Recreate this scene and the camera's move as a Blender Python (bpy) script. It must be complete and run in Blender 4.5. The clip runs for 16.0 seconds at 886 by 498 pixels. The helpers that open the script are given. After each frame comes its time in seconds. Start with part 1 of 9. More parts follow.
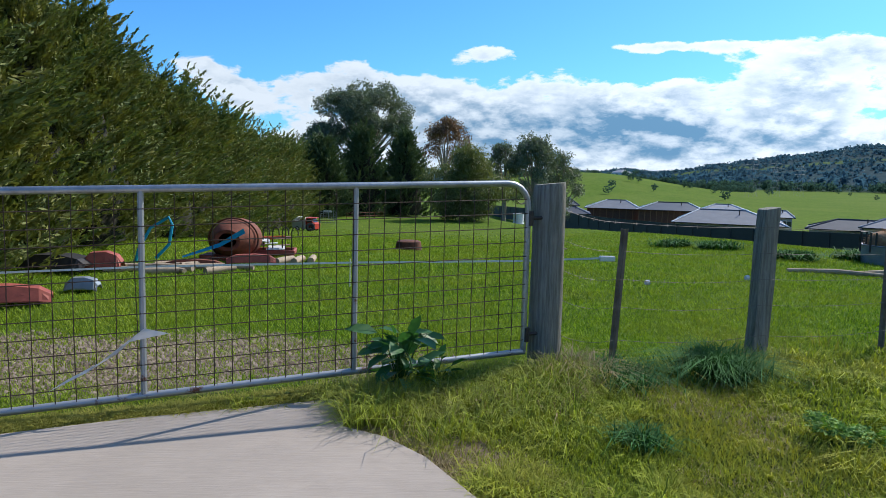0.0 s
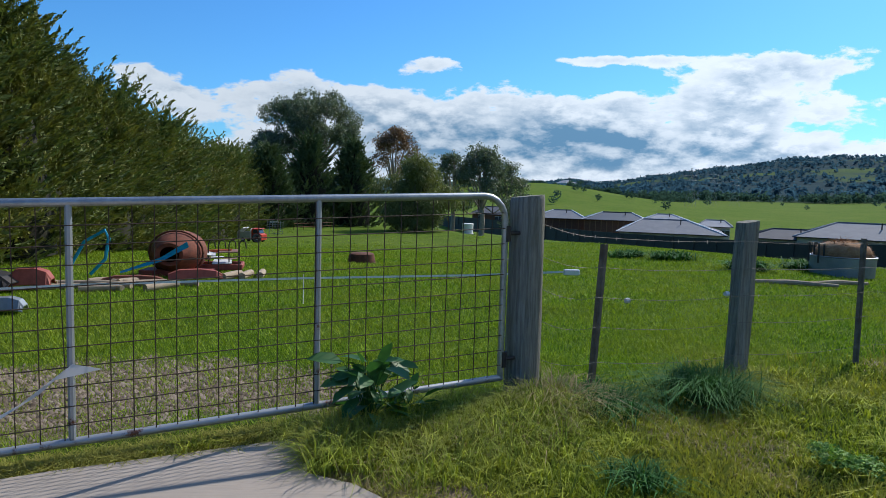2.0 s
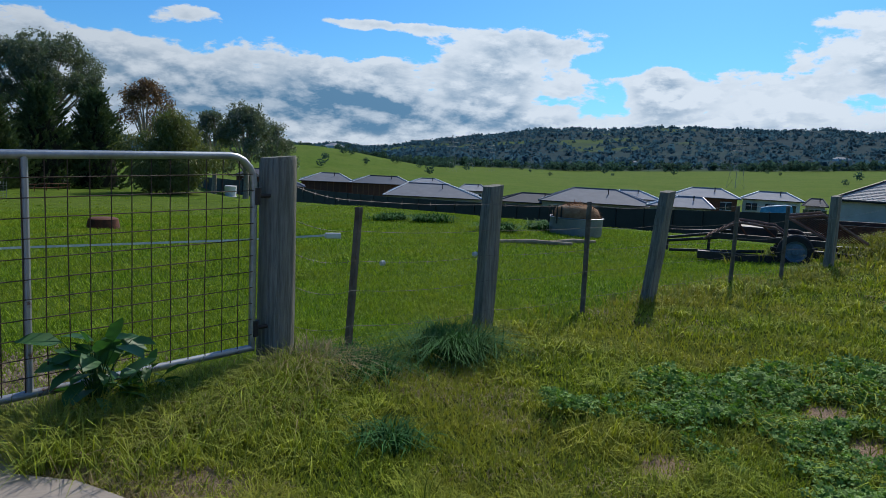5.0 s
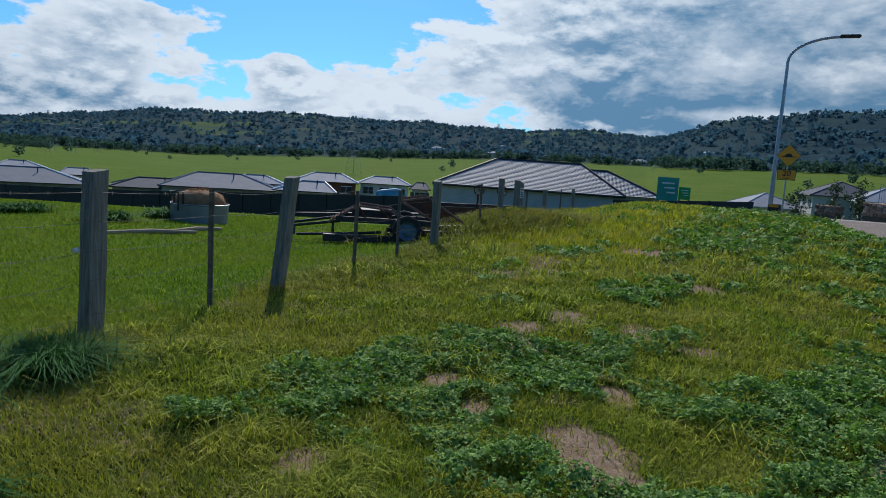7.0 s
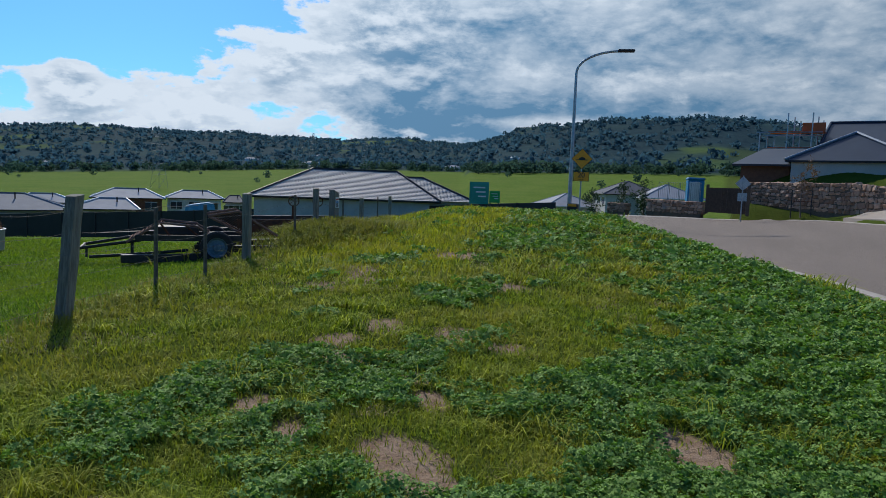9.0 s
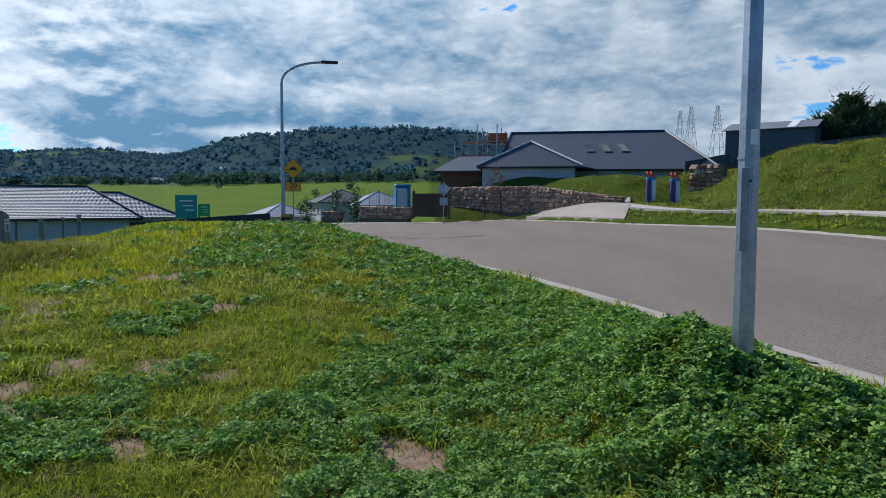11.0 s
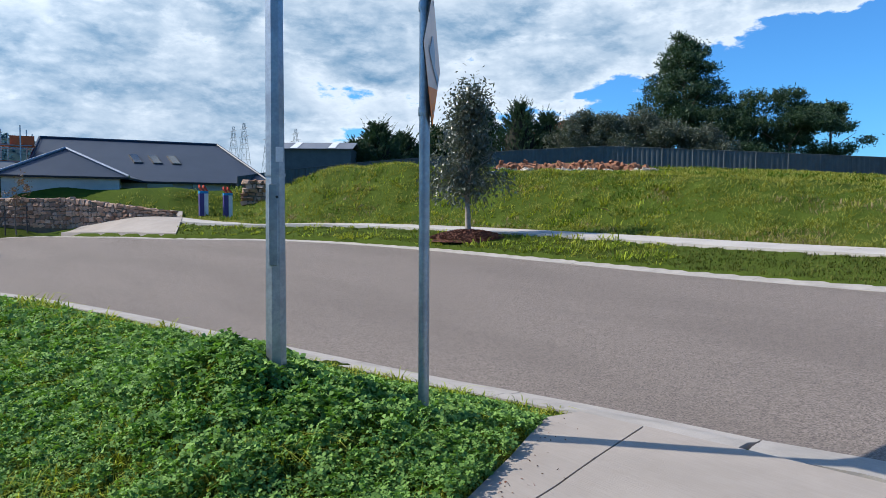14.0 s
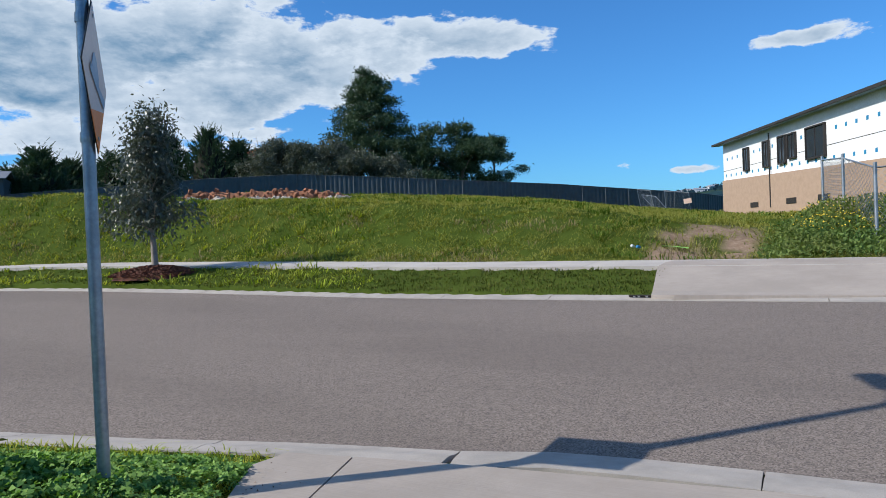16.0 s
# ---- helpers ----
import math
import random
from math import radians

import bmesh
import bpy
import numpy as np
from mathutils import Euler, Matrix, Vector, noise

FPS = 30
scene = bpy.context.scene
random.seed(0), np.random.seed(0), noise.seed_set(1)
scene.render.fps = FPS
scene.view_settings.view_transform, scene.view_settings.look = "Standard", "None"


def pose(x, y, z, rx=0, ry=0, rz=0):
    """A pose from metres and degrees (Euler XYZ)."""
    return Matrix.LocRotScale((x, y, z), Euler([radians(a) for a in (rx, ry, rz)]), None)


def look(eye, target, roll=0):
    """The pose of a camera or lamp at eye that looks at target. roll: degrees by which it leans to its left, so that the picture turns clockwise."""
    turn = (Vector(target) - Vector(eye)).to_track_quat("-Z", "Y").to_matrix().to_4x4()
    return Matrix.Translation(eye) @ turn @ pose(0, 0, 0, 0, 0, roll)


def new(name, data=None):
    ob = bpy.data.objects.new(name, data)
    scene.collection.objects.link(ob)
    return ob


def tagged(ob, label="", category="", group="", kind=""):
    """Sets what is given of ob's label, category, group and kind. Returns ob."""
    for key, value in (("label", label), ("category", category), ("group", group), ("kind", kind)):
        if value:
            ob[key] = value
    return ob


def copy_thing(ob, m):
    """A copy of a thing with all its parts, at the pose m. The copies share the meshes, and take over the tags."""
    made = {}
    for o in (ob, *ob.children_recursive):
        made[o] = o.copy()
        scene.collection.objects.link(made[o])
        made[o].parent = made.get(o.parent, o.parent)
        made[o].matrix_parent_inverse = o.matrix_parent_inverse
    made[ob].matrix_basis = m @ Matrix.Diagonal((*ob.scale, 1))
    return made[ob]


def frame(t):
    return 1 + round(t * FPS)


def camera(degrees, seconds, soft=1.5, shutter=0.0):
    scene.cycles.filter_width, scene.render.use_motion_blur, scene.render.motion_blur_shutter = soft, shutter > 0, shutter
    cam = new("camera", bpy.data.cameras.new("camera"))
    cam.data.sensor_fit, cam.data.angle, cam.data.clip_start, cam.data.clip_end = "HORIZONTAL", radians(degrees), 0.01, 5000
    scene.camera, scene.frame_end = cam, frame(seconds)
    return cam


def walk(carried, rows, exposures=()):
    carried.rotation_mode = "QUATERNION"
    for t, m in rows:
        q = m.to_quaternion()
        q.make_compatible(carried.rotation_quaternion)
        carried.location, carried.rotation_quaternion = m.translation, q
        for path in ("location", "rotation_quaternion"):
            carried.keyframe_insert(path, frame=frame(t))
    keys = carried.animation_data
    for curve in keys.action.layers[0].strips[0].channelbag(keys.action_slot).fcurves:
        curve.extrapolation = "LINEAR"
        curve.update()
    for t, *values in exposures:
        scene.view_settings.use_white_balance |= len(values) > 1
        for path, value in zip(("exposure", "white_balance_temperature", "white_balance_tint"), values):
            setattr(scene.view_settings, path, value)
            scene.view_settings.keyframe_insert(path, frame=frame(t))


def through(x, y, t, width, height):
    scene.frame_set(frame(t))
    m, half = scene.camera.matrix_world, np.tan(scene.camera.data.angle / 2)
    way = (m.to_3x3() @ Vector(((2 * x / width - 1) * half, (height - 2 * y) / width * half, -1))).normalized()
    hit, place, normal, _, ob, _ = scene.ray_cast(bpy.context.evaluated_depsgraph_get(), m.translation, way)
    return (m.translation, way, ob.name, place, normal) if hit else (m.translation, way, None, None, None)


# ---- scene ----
cam = camera(65.3, 16.0, soft=0.6)
METRES, EYE, TILT, LEAN, TURN = 1.554, 1.5, 0.0, 0.0, 0.0
ROWS = [
    (0.0, 0.0, 0.0, 0.0, 0.15, -5.98, -1.45),
    (0.5, -0.0356, 0.1249, 0.0119, 8.29, -4.6, -1.14),
    (0.8, -0.062, 0.176, 0.0135, 12.5, -4.0, 0.1),
    (0.9, -0.073, 0.192, 0.0135, 11.9, -3.9, 0.5),
    (1.0, -0.0818, 0.2052, 0.0133, 9.65, -3.89, 0.74),
    (1.2, -0.087, 0.225, 0.009, 7.4, -4.3, 0.6),
    (1.5, -0.0931, 0.2452, 0.0046, 1.16, -5.31, -0.43),
    (2.0, -0.0921, 0.2619, 0.0046, -4.2, -5.05, -1.59),
    (2.5, -0.0852, 0.2699, 0.0055, -8.49, -4.38, -2.05),
    (3.0, -0.0881, 0.2749, 0.0024, -10.69, -5.22, -1.84),
    (3.2, -0.0874, 0.2768, 0.0022, -11.51, -5.70, -2.18),
    (5.3, 0.0105, 0.3268, 0.0015, -27.03, -7.39, -4.24),
    (5.5, 0.029, 0.3371, 0.0015, -30.37, -7.13, -5.21),
    (6.0, 0.0631, 0.3685, 0.0085, -40.85, -7.8, -3.82),
    (6.5, 0.0569, 0.3993, 0.0056, -46.42, -7.39, -3.66),
    (7.0, 0.0702, 0.4071, 0.0048, -53.34, -6.79, -3.9),
    (7.5, 0.0828, 0.4073, 0.0037, -58.25, -6.13, -3.63),
    (8.0, 0.0916, 0.4042, 0.0052, -61.89, -5.95, -3.09),
    (8.2, 0.0974, 0.4001, 0.0064, -62.79, -5.80, -2.89),
    (10.3, 0.2055, 0.3257, 0.0285, -82.57, -4.36, -0.69),
    (10.5, 0.2132, 0.3245, 0.0308, -85.09, -4.16, -0.39),
    (11.0, 0.227, 0.3356, 0.0344, -91.49, -4.05, -0.19),
    (11.5, 0.2384, 0.3393, 0.031, -96.84, -3.59, -0.75),
    (12.0, 0.2458, 0.3266, 0.0306, -103.02, -3.07, -0.28),
    (12.5, 0.2487, 0.3113, 0.0295, -110.27, -3.17, 0.37),
    (13.0, 0.2572, 0.3044, 0.0257, -115.81, -3.4, 0.16),
    (13.5, 0.2714, 0.2698, 0.0333, -121.7, -3.88, -0.41),
    (14.0, 0.2866, 0.207, 0.0405, -126.98, -2.74, -0.29),
    (14.5, 0.2972, 0.1572, 0.0473, -134.34, -2.54, 0.84),
    (15.0, 0.3247, 0.1449, 0.0563, -142.94, -2.03, 2.81),
    (15.5, 0.339, 0.1376, 0.056, -148.05, -1.79, 2.5),
    (16.0, 0.3408, 0.1333, 0.0568, -151.63, -0.88, 2.27),
]
walk(cam, [(t, pose(0, 0, EYE, TILT, LEAN, TURN) @ pose(METRES * x, METRES * y, METRES * z, 90 + pitch, roll, yaw)) for t, x, y, z, yaw, pitch, roll in ROWS],
     exposures=[(0, 0.2), (0.5, 0.2), (0.9, 0.6), (1.1, 0.6), (1.8, 0.05), (2.2, -0.1), (3.0, -0.38), (5.5, -0.38), (8.0, -0.4), (10.5, -0.35), (11.0, -0.08), (11.5, 0.1), (12.5, 0.22), (14.5, 0.35), (15.2, 0.28), (16, 0.08)])

# ---- world and sun ----
SUN_BEARING, SUN_HEIGHT = 46.0, 40.0      # compass bearing from +y, degrees above the horizon
world = bpy.data.worlds.new("sky")
scene.world = world
world.use_nodes = True
wt = world.node_tree
wt.nodes.clear()


def wn(kind, **props):
    n = wt.nodes.new(kind)
    for k, v in props.items():
        if k == "blend":
            n.blend_type = v
        elif k == "op":
            n.operation = v
        elif k == "dtype":
            n.data_type = v
    return n


def wmath(op, a, b=None, c=None, clamp=False):
    n = wt.nodes.new("ShaderNodeMath")
    n.operation, n.use_clamp = op, clamp
    for i, v in enumerate((a, b, c)):
        if v is None:
            continue
        if isinstance(v, (int, float)):
            n.inputs[i].default_value = v
        else:
            wt.links.new(v, n.inputs[i])
    return n.outputs[0]


def wmap(v, a0, a1, b0, b1):
    n = wt.nodes.new("ShaderNodeMapRange")
    n.interpolation_type = "SMOOTHSTEP"
    wt.links.new(v, n.inputs[0])
    for i, x in enumerate((a0, a1, b0, b1)):
        n.inputs[i + 1].default_value = x
    return n.outputs[0]


def wnoise(vec, scale, detail, rough, dist=0.0):
    n = wt.nodes.new("ShaderNodeTexNoise")
    n.inputs["Scale"].default_value, n.inputs["Detail"].default_value = scale, detail
    n.inputs["Roughness"].default_value, n.inputs["Distortion"].default_value = rough, dist
    wt.links.new(vec, n.inputs["Vector"])
    return n.outputs["Fac"]


def wmix(f, a, b):
    n = wt.nodes.new("ShaderNodeMix")
    n.data_type = "RGBA"
    wt.links.new(f, n.inputs[0])
    for i, v in ((6, a), (7, b)):
        if isinstance(v, tuple):
            n.inputs[i].default_value = (*v, 1)
        else:
            wt.links.new(v, n.inputs[i])
    return n.outputs[2]


sky = wt.nodes.new("ShaderNodeTexSky")
sky.sky_type, sky.sun_disc = "NISHITA", False
sky.sun_elevation, sky.sun_rotation = radians(SUN_HEIGHT), radians(SUN_BEARING)
sky.air_density, sky.dust_density, sky.ozone_density = 1.0, 0.6, 2.0
tc = wt.nodes.new("ShaderNodeTexCoord")
sep = wt.nodes.new("ShaderNodeSeparateXYZ")
wt.links.new(tc.outputs["Generated"], sep.inputs[0])
dx, dy, dz = sep.outputs
# clouds are drawn over bearing and height, in degrees, with the seam behind the viewer
c70, s70 = math.cos(radians(70)), math.sin(radians(70))
turned = wmath("ARCTAN2", wmath("SUBTRACT", wmath("MULTIPLY", dx, c70), wmath("MULTIPLY", dy, s70)), wmath("ADD", wmath("MULTIPLY", dx, s70), wmath("MULTIPLY", dy, c70)))
az = wmath("MULTIPLY_ADD", turned, 57.2958, 70.0)
el = wmath("MULTIPLY", wmath("ARCSINE", dz), 57.2958)


def cloud_at(up_by):
    """The noise of the clouds, sampled a little above each place."""
    c = wt.nodes.new("ShaderNodeCombineXYZ")
    wt.links.new(wmath("MULTIPLY", az, 0.05), c.inputs[0])
    wt.links.new(wmath("MULTIPLY_ADD", el, 0.105, 0.105 * up_by), c.inputs[1])
    a, b = wnoise(c.outputs[0], 2.6, 9, 0.55, 0.25), wnoise(c.outputs[0], 8.0, 9, 0.62, 0.15)
    return wmath("ADD", wmath("MULTIPLY_ADD", a, 2.3, -1.15), wmath("MULTIPLY_ADD", b, 1.1, -0.55))


def puff(field, b, e, w, h, amount):
    """Adds a soft oval of cloud or clear sky to a field."""
    u, v = wmath("MULTIPLY_ADD", az, 1 / w, -b / w), wmath("MULTIPLY_ADD", el, 1 / h, -e / h)
    return wmath("MULTIPLY_ADD", wmath("POWER", 0.36788, wmath("MULTIPLY_ADD", u, u, wmath("MULTIPLY", v, v))), amount, field)


cover = wmath("ADD", wmap(az, 46, 66, -0.50, 0.22), wmap(az, 118, 168, 0.0, -0.75))
# the north: a long bank under clear sky
cover = puff(cover, 8.7, 14.0, 30.0, 3.0, -0.5)
cover = puff(cover, -19.6, 8.1, 2.3, 0.9, 0.75)
cover = puff(cover, -16.9, 6.4, 2.3, 1.1, 0.85)
cover = puff(cover, -8.0, 6.6, 8.0, 2.2, 0.85)
cover = puff(cover, 6.6, 6.0, 12.0, 2.6, 0.9)
cover = puff(cover, 4.0, 3.4, 18.0, 2.6, 0.7)
cover = puff(cover, 3.3, 9.8, 3.2, 0.9, 0.7)
cover = puff(cover, 5.1, 11.9, 2.0, 0.5, 0.8)
cover = puff(cover, 18.4, 10.3, 6.0, 0.55, 0.95)
cover = puff(cover, 30.5, 9.5, 6.5, 1.5, 0.95)
cover = puff(cover, 26.5, 6.6, 11.0, 2.8, 0.9)
cover = puff(cover, 24.0, 3.0, 16.0, 2.0, 0.75)
cover = puff(cover, 17.0, 8.6, 6.0, 0.8, -0.6)
cover = puff(cover, 39.8, 6.4, 2.2, 2.3, 1.1)
cover = puff(cover, 36.6, 8.6, 1.5, 1.2, -0.5)
# the wedge of blue, then the broad sheet in the east
cover = puff(cover, 41.0, 11.5, 5.0, 3.0, -0.9)
cover = puff(cover, 44.0, 8.9, 3.0, 0.9, -0.5)
cover = puff(cover, 49.0, 6.0, 8.0, 1.8, 0.9)
cover = puff(cover, 47.0, 3.2, 8.0, 1.6, 0.6)
cover = puff(cover, 60.0, 10.5, 11.0, 4.0, 0.6)
cover = puff(cover, 80.0, 11.0, 18.0, 6.0, 0.45)
cover = puff(cover, 105.0, 10.5, 20.0, 7.0, 0.35)
cover = puff(cover, 122.5, 11.4, 3.0, 1.3, 0.5)
# the sheet's slanting end and the clear south with small heaps
cover = puff(cover, 138.0, 14.0, 14.0, 3.5, 0.75)
cover = puff(cover, 157.0, 16.0, 8.0, 2.0, 0.75)
cover = puff(cover, 160.0, 10.0, 12.0, 3.6, -0.7)
cover = puff(cover, 166.6, 5.3, 2.4, 0.7, 1.0)
cover = puff(cover, 172.0, 4.6, 3.0, 0.4, 0.8)
cover = puff(cover, 178.7, 13.4, 5.0, 0.8, 1.0)
cover = puff(cover, 22.0, 1.4, 46.0, 2.0, 0.9)
here, above = cloud_at(0.0), cloud_at(0.8)
dens = wmath("ADD", here, cover)
mask = wmap(dens, 0.0, 0.20, 0.0, 1.0)
relief = wmap(wmath("MULTIPLY", wmath("SUBTRACT", here, above), wmap(az, 58, 80, 1.0, 0.5)), -0.42, 0.42, 0.0, 1.0)
gloom = puff(puff(wmap(az, 56, 74, 0.10, 0.42), 66.0, 5.0, 11.0, 2.6, 0.85), 84.0, 6.6, 10.0, 2.0, 0.45)
gloom = puff(puff(gloom, 12.0, 3.9, 14.0, 1.9, 0.55), 30.5, 8.6, 3.6, 0.9, 0.5)
gloom = puff(puff(gloom, 48.0, 6.0, 6.0, 2.4, -0.4), 76.0, 5.2, 6.0, 0.6, -0.9)
body = wmap(dens, 0.06, 0.75, 0.0, 1.0)
grey = wmath("MULTIPLY", body, wmath("ADD", wmath("MULTIPLY", wmath("SUBTRACT", 1.0, relief), 0.95), wmath("SUBTRACT", gloom, 0.25)), clamp=True)
cloud = wmix(grey, (7.2, 8.2, 9.4), (1.25, 2.75, 4.6))
# clouds towards the sun are lit through
sbx, sbh = radians(SUN_BEARING), radians(SUN_HEIGHT)
sdot = wmath("ADD", wmath("ADD", wmath("MULTIPLY", dx, math.sin(sbx) * math.cos(sbh)), wmath("MULTIPLY", dy, math.cos(sbx) * math.cos(sbh))), wmath("MULTIPLY", dz, math.sin(sbh)))
glow = wt.nodes.new("ShaderNodeVectorMath")
glow.operation = "SCALE"
wt.links.new(cloud, glow.inputs[0])
wt.links.new(wmap(sdot, 0.45, 0.95, 1.0, 1.4), glow.inputs["Scale"])
cloud = glow.outputs[0]
tint = wt.nodes.new("ShaderNodeMix")
tint.data_type, tint.blend_type = "RGBA", "MULTIPLY"
tint.inputs[0].default_value = 1.0
wt.links.new(sky.outputs[0], tint.inputs[6])
tint.inputs[7].default_value = (0.44, 1.05, 1.68, 1)
skycol = wmix(mask, tint.outputs[2], cloud)
bg = wt.nodes.new("ShaderNodeBackground")
bg.inputs["Strength"].default_value = 0.092
wt.links.new(skycol, bg.inputs["Color"])
wo = wt.nodes.new("ShaderNodeOutputWorld")
wt.links.new(bg.outputs[0], wo.inputs[0])

sun_data = bpy.data.lights.new("sun", "SUN")
sun_data.energy, sun_data.angle, sun_data.color = 5.0, radians(0.55), (1.0, 0.94, 0.85)
sun = new("sun", sun_data)
sb, sh = radians(SUN_BEARING), radians(SUN_HEIGHT)
sun.matrix_world = look((0, 0, 60), Vector((0, 0, 60)) - Vector((math.sin(sb) * math.cos(sh), math.cos(sb) * math.cos(sh), math.sin(sh))))

# ---- mesh and material helpers ----
rng = np.random.default_rng(7)


class Geo:
    """Collects vertices and faces of one part."""

    def __init__(self):
        self.v, self.f = [], []

    def add(self, verts, faces):
        n = len(self.v)
        self.v.extend(tuple(p) for p in verts)
        self.f.extend(tuple(i + n for i in f) for f in faces)
        return self

    def box(self, c, s, m=None, bev=0.0):
        """A box with chamfered upright and level edges."""
        hx, hy, hz = (k / 2 for k in s)
        if bev <= 0:
            vs = [(x, y, z) for x in (-hx, hx) for y in (-hy, hy) for z in (-hz, hz)]
            fs = [(0, 1, 3, 2), (4, 6, 7, 5), (0, 4, 5, 1), (2, 3, 7, 6), (0, 2, 6, 4), (1, 5, 7, 3)]
        else:
            b = min(bev, hx * 0.9, hy * 0.9, hz * 0.9)
            bm = bmesh.new()
            bmesh.ops.create_cube(bm, size=1, matrix=Matrix.Diagonal((*s, 1)))
            bmesh.ops.bevel(bm, geom=list(bm.edges), offset=b, segments=1, affect="EDGES")
            bm.verts.index_update()
            vs = [tuple(v.co) for v in bm.verts]
            fs = [tuple(v.index for v in f.verts) for f in bm.faces]
            bm.free()
        vs = [Vector(p) for p in vs]
        if m is not None:
            vs = [m @ p for p in vs]
        return self.add([p + Vector(c) for p in vs], fs)

    def tube(self, pts, radii, n=8, cap=True, twist=0.0):
        """A tapered tube through points."""
        pts = [Vector(p) for p in pts]
        if isinstance(radii, (int, float)):
            radii = [radii] * len(pts)
        vs, fs = [], []
        side = None
        for i, p in enumerate(pts):
            d = (pts[min(i + 1, len(pts) - 1)] - pts[max(i - 1, 0)]).normalized()
            if side is None:
                ref = Vector((0, 0, 1)) if abs(d.z) < 0.9 else Vector((1, 0, 0))
                side = d.cross(ref).normalized()
            else:
                side = (side - d * side.dot(d)).normalized()
            o = d.cross(side)
            for k in range(n):
                a = 2 * math.pi * k / n + twist
                vs.append(p + (side * math.cos(a) + o * math.sin(a)) * radii[i])
        for i in range(len(pts) - 1):
            for k in range(n):
                a, b = i * n + k, i * n + (k + 1) % n
                fs.append((a, b, b + n, a + n))
        if cap:
            fs.append(tuple(range(n))[::-1])
            fs.append(tuple((len(pts) - 1) * n + k for k in range(n)))
        return self.add(vs, fs)

    def poly(self, pts, depth):
        """A flat outline given as a loop of points, thickened by the vector depth."""
        a = [Vector(p) for p in pts]
        n = len(a)
        vs = a + [p + Vector(depth) for p in a]
        fs = [tuple(range(n)), tuple(range(2 * n - 1, n - 1, -1))]
        fs += [(i, i + n, (i + 1) % n + n, (i + 1) % n) for i in range(n)]
        return self.add(vs, fs)

    def lathe(self, prof, n=24, c=(0, 0, 0), m=None):
        """Turns (radius, height) pairs about z."""
        vs, fs = [], []
        for r, z in prof:
            for k in range(n):
                a = 2 * math.pi * k / n
                p = Vector((r * math.cos(a), r * math.sin(a), z))
                vs.append((m @ p if m is not None else p) + Vector(c))
        for i in range(len(prof) - 1):
            for k in range(n):
                a, b = i * n + k, i * n + (k + 1) % n
                fs.append((a, b, b + n, a + n))
        return self.add(vs, fs)

    def mesh(self, name, material, smooth=False):
        me = bpy.data.meshes.new(name)
        me.from_pydata(self.v, [], self.f)
        me.update()
        bm = bmesh.new()
        bm.from_mesh(me)
        bmesh.ops.recalc_face_normals(bm, faces=bm.faces)
        bm.to_mesh(me)
        bm.free()
        if material:
            me.materials.append(material)
        if smooth:
            me.shade_smooth()
            try:
                me.set_sharp_from_angle(angle=radians(40))
            except Exception:
                pass
        return me


def part(name, geo, material, parent=None, label="", smooth=False):
    ob = new(name, geo.mesh(name, material, smooth) if isinstance(geo, Geo) else geo)
    if parent is not None:
        ob.parent = parent
    if label:
        ob["label"] = label
    return ob


def thing(name, at=(0, 0, 0), label="", category="", group="", kind="", turn=0.0):
    ob = new(name)
    ob.empty_display_size = 0.1
    ob.matrix_basis = pose(*at, 0, 0, turn)
    return tagged(ob, label, category, group, kind)


def quick(name, verts, faces, material, smooth=False):
    """A mesh from numpy arrays; all faces have the same number of corners."""
    me = bpy.data.meshes.new(name)
    verts = np.asarray(verts, np.float32)
    faces = np.asarray(faces, np.int32)
    k = faces.shape[1]
    me.vertices.add(len(verts))
    me.vertices.foreach_set("co", verts.ravel())
    me.loops.add(faces.size)
    me.loops.foreach_set("vertex_index", faces.ravel())
    me.polygons.add(len(faces))
    me.polygons.foreach_set("loop_start", np.arange(0, faces.size, k, dtype=np.int32))
    me.polygons.foreach_set("loop_total", np.full(len(faces), k, np.int32))
    me.update(calc_edges=True)
    me.validate()
    if material:
        me.materials.append(material)
    if smooth:
        me.shade_smooth()
    return me


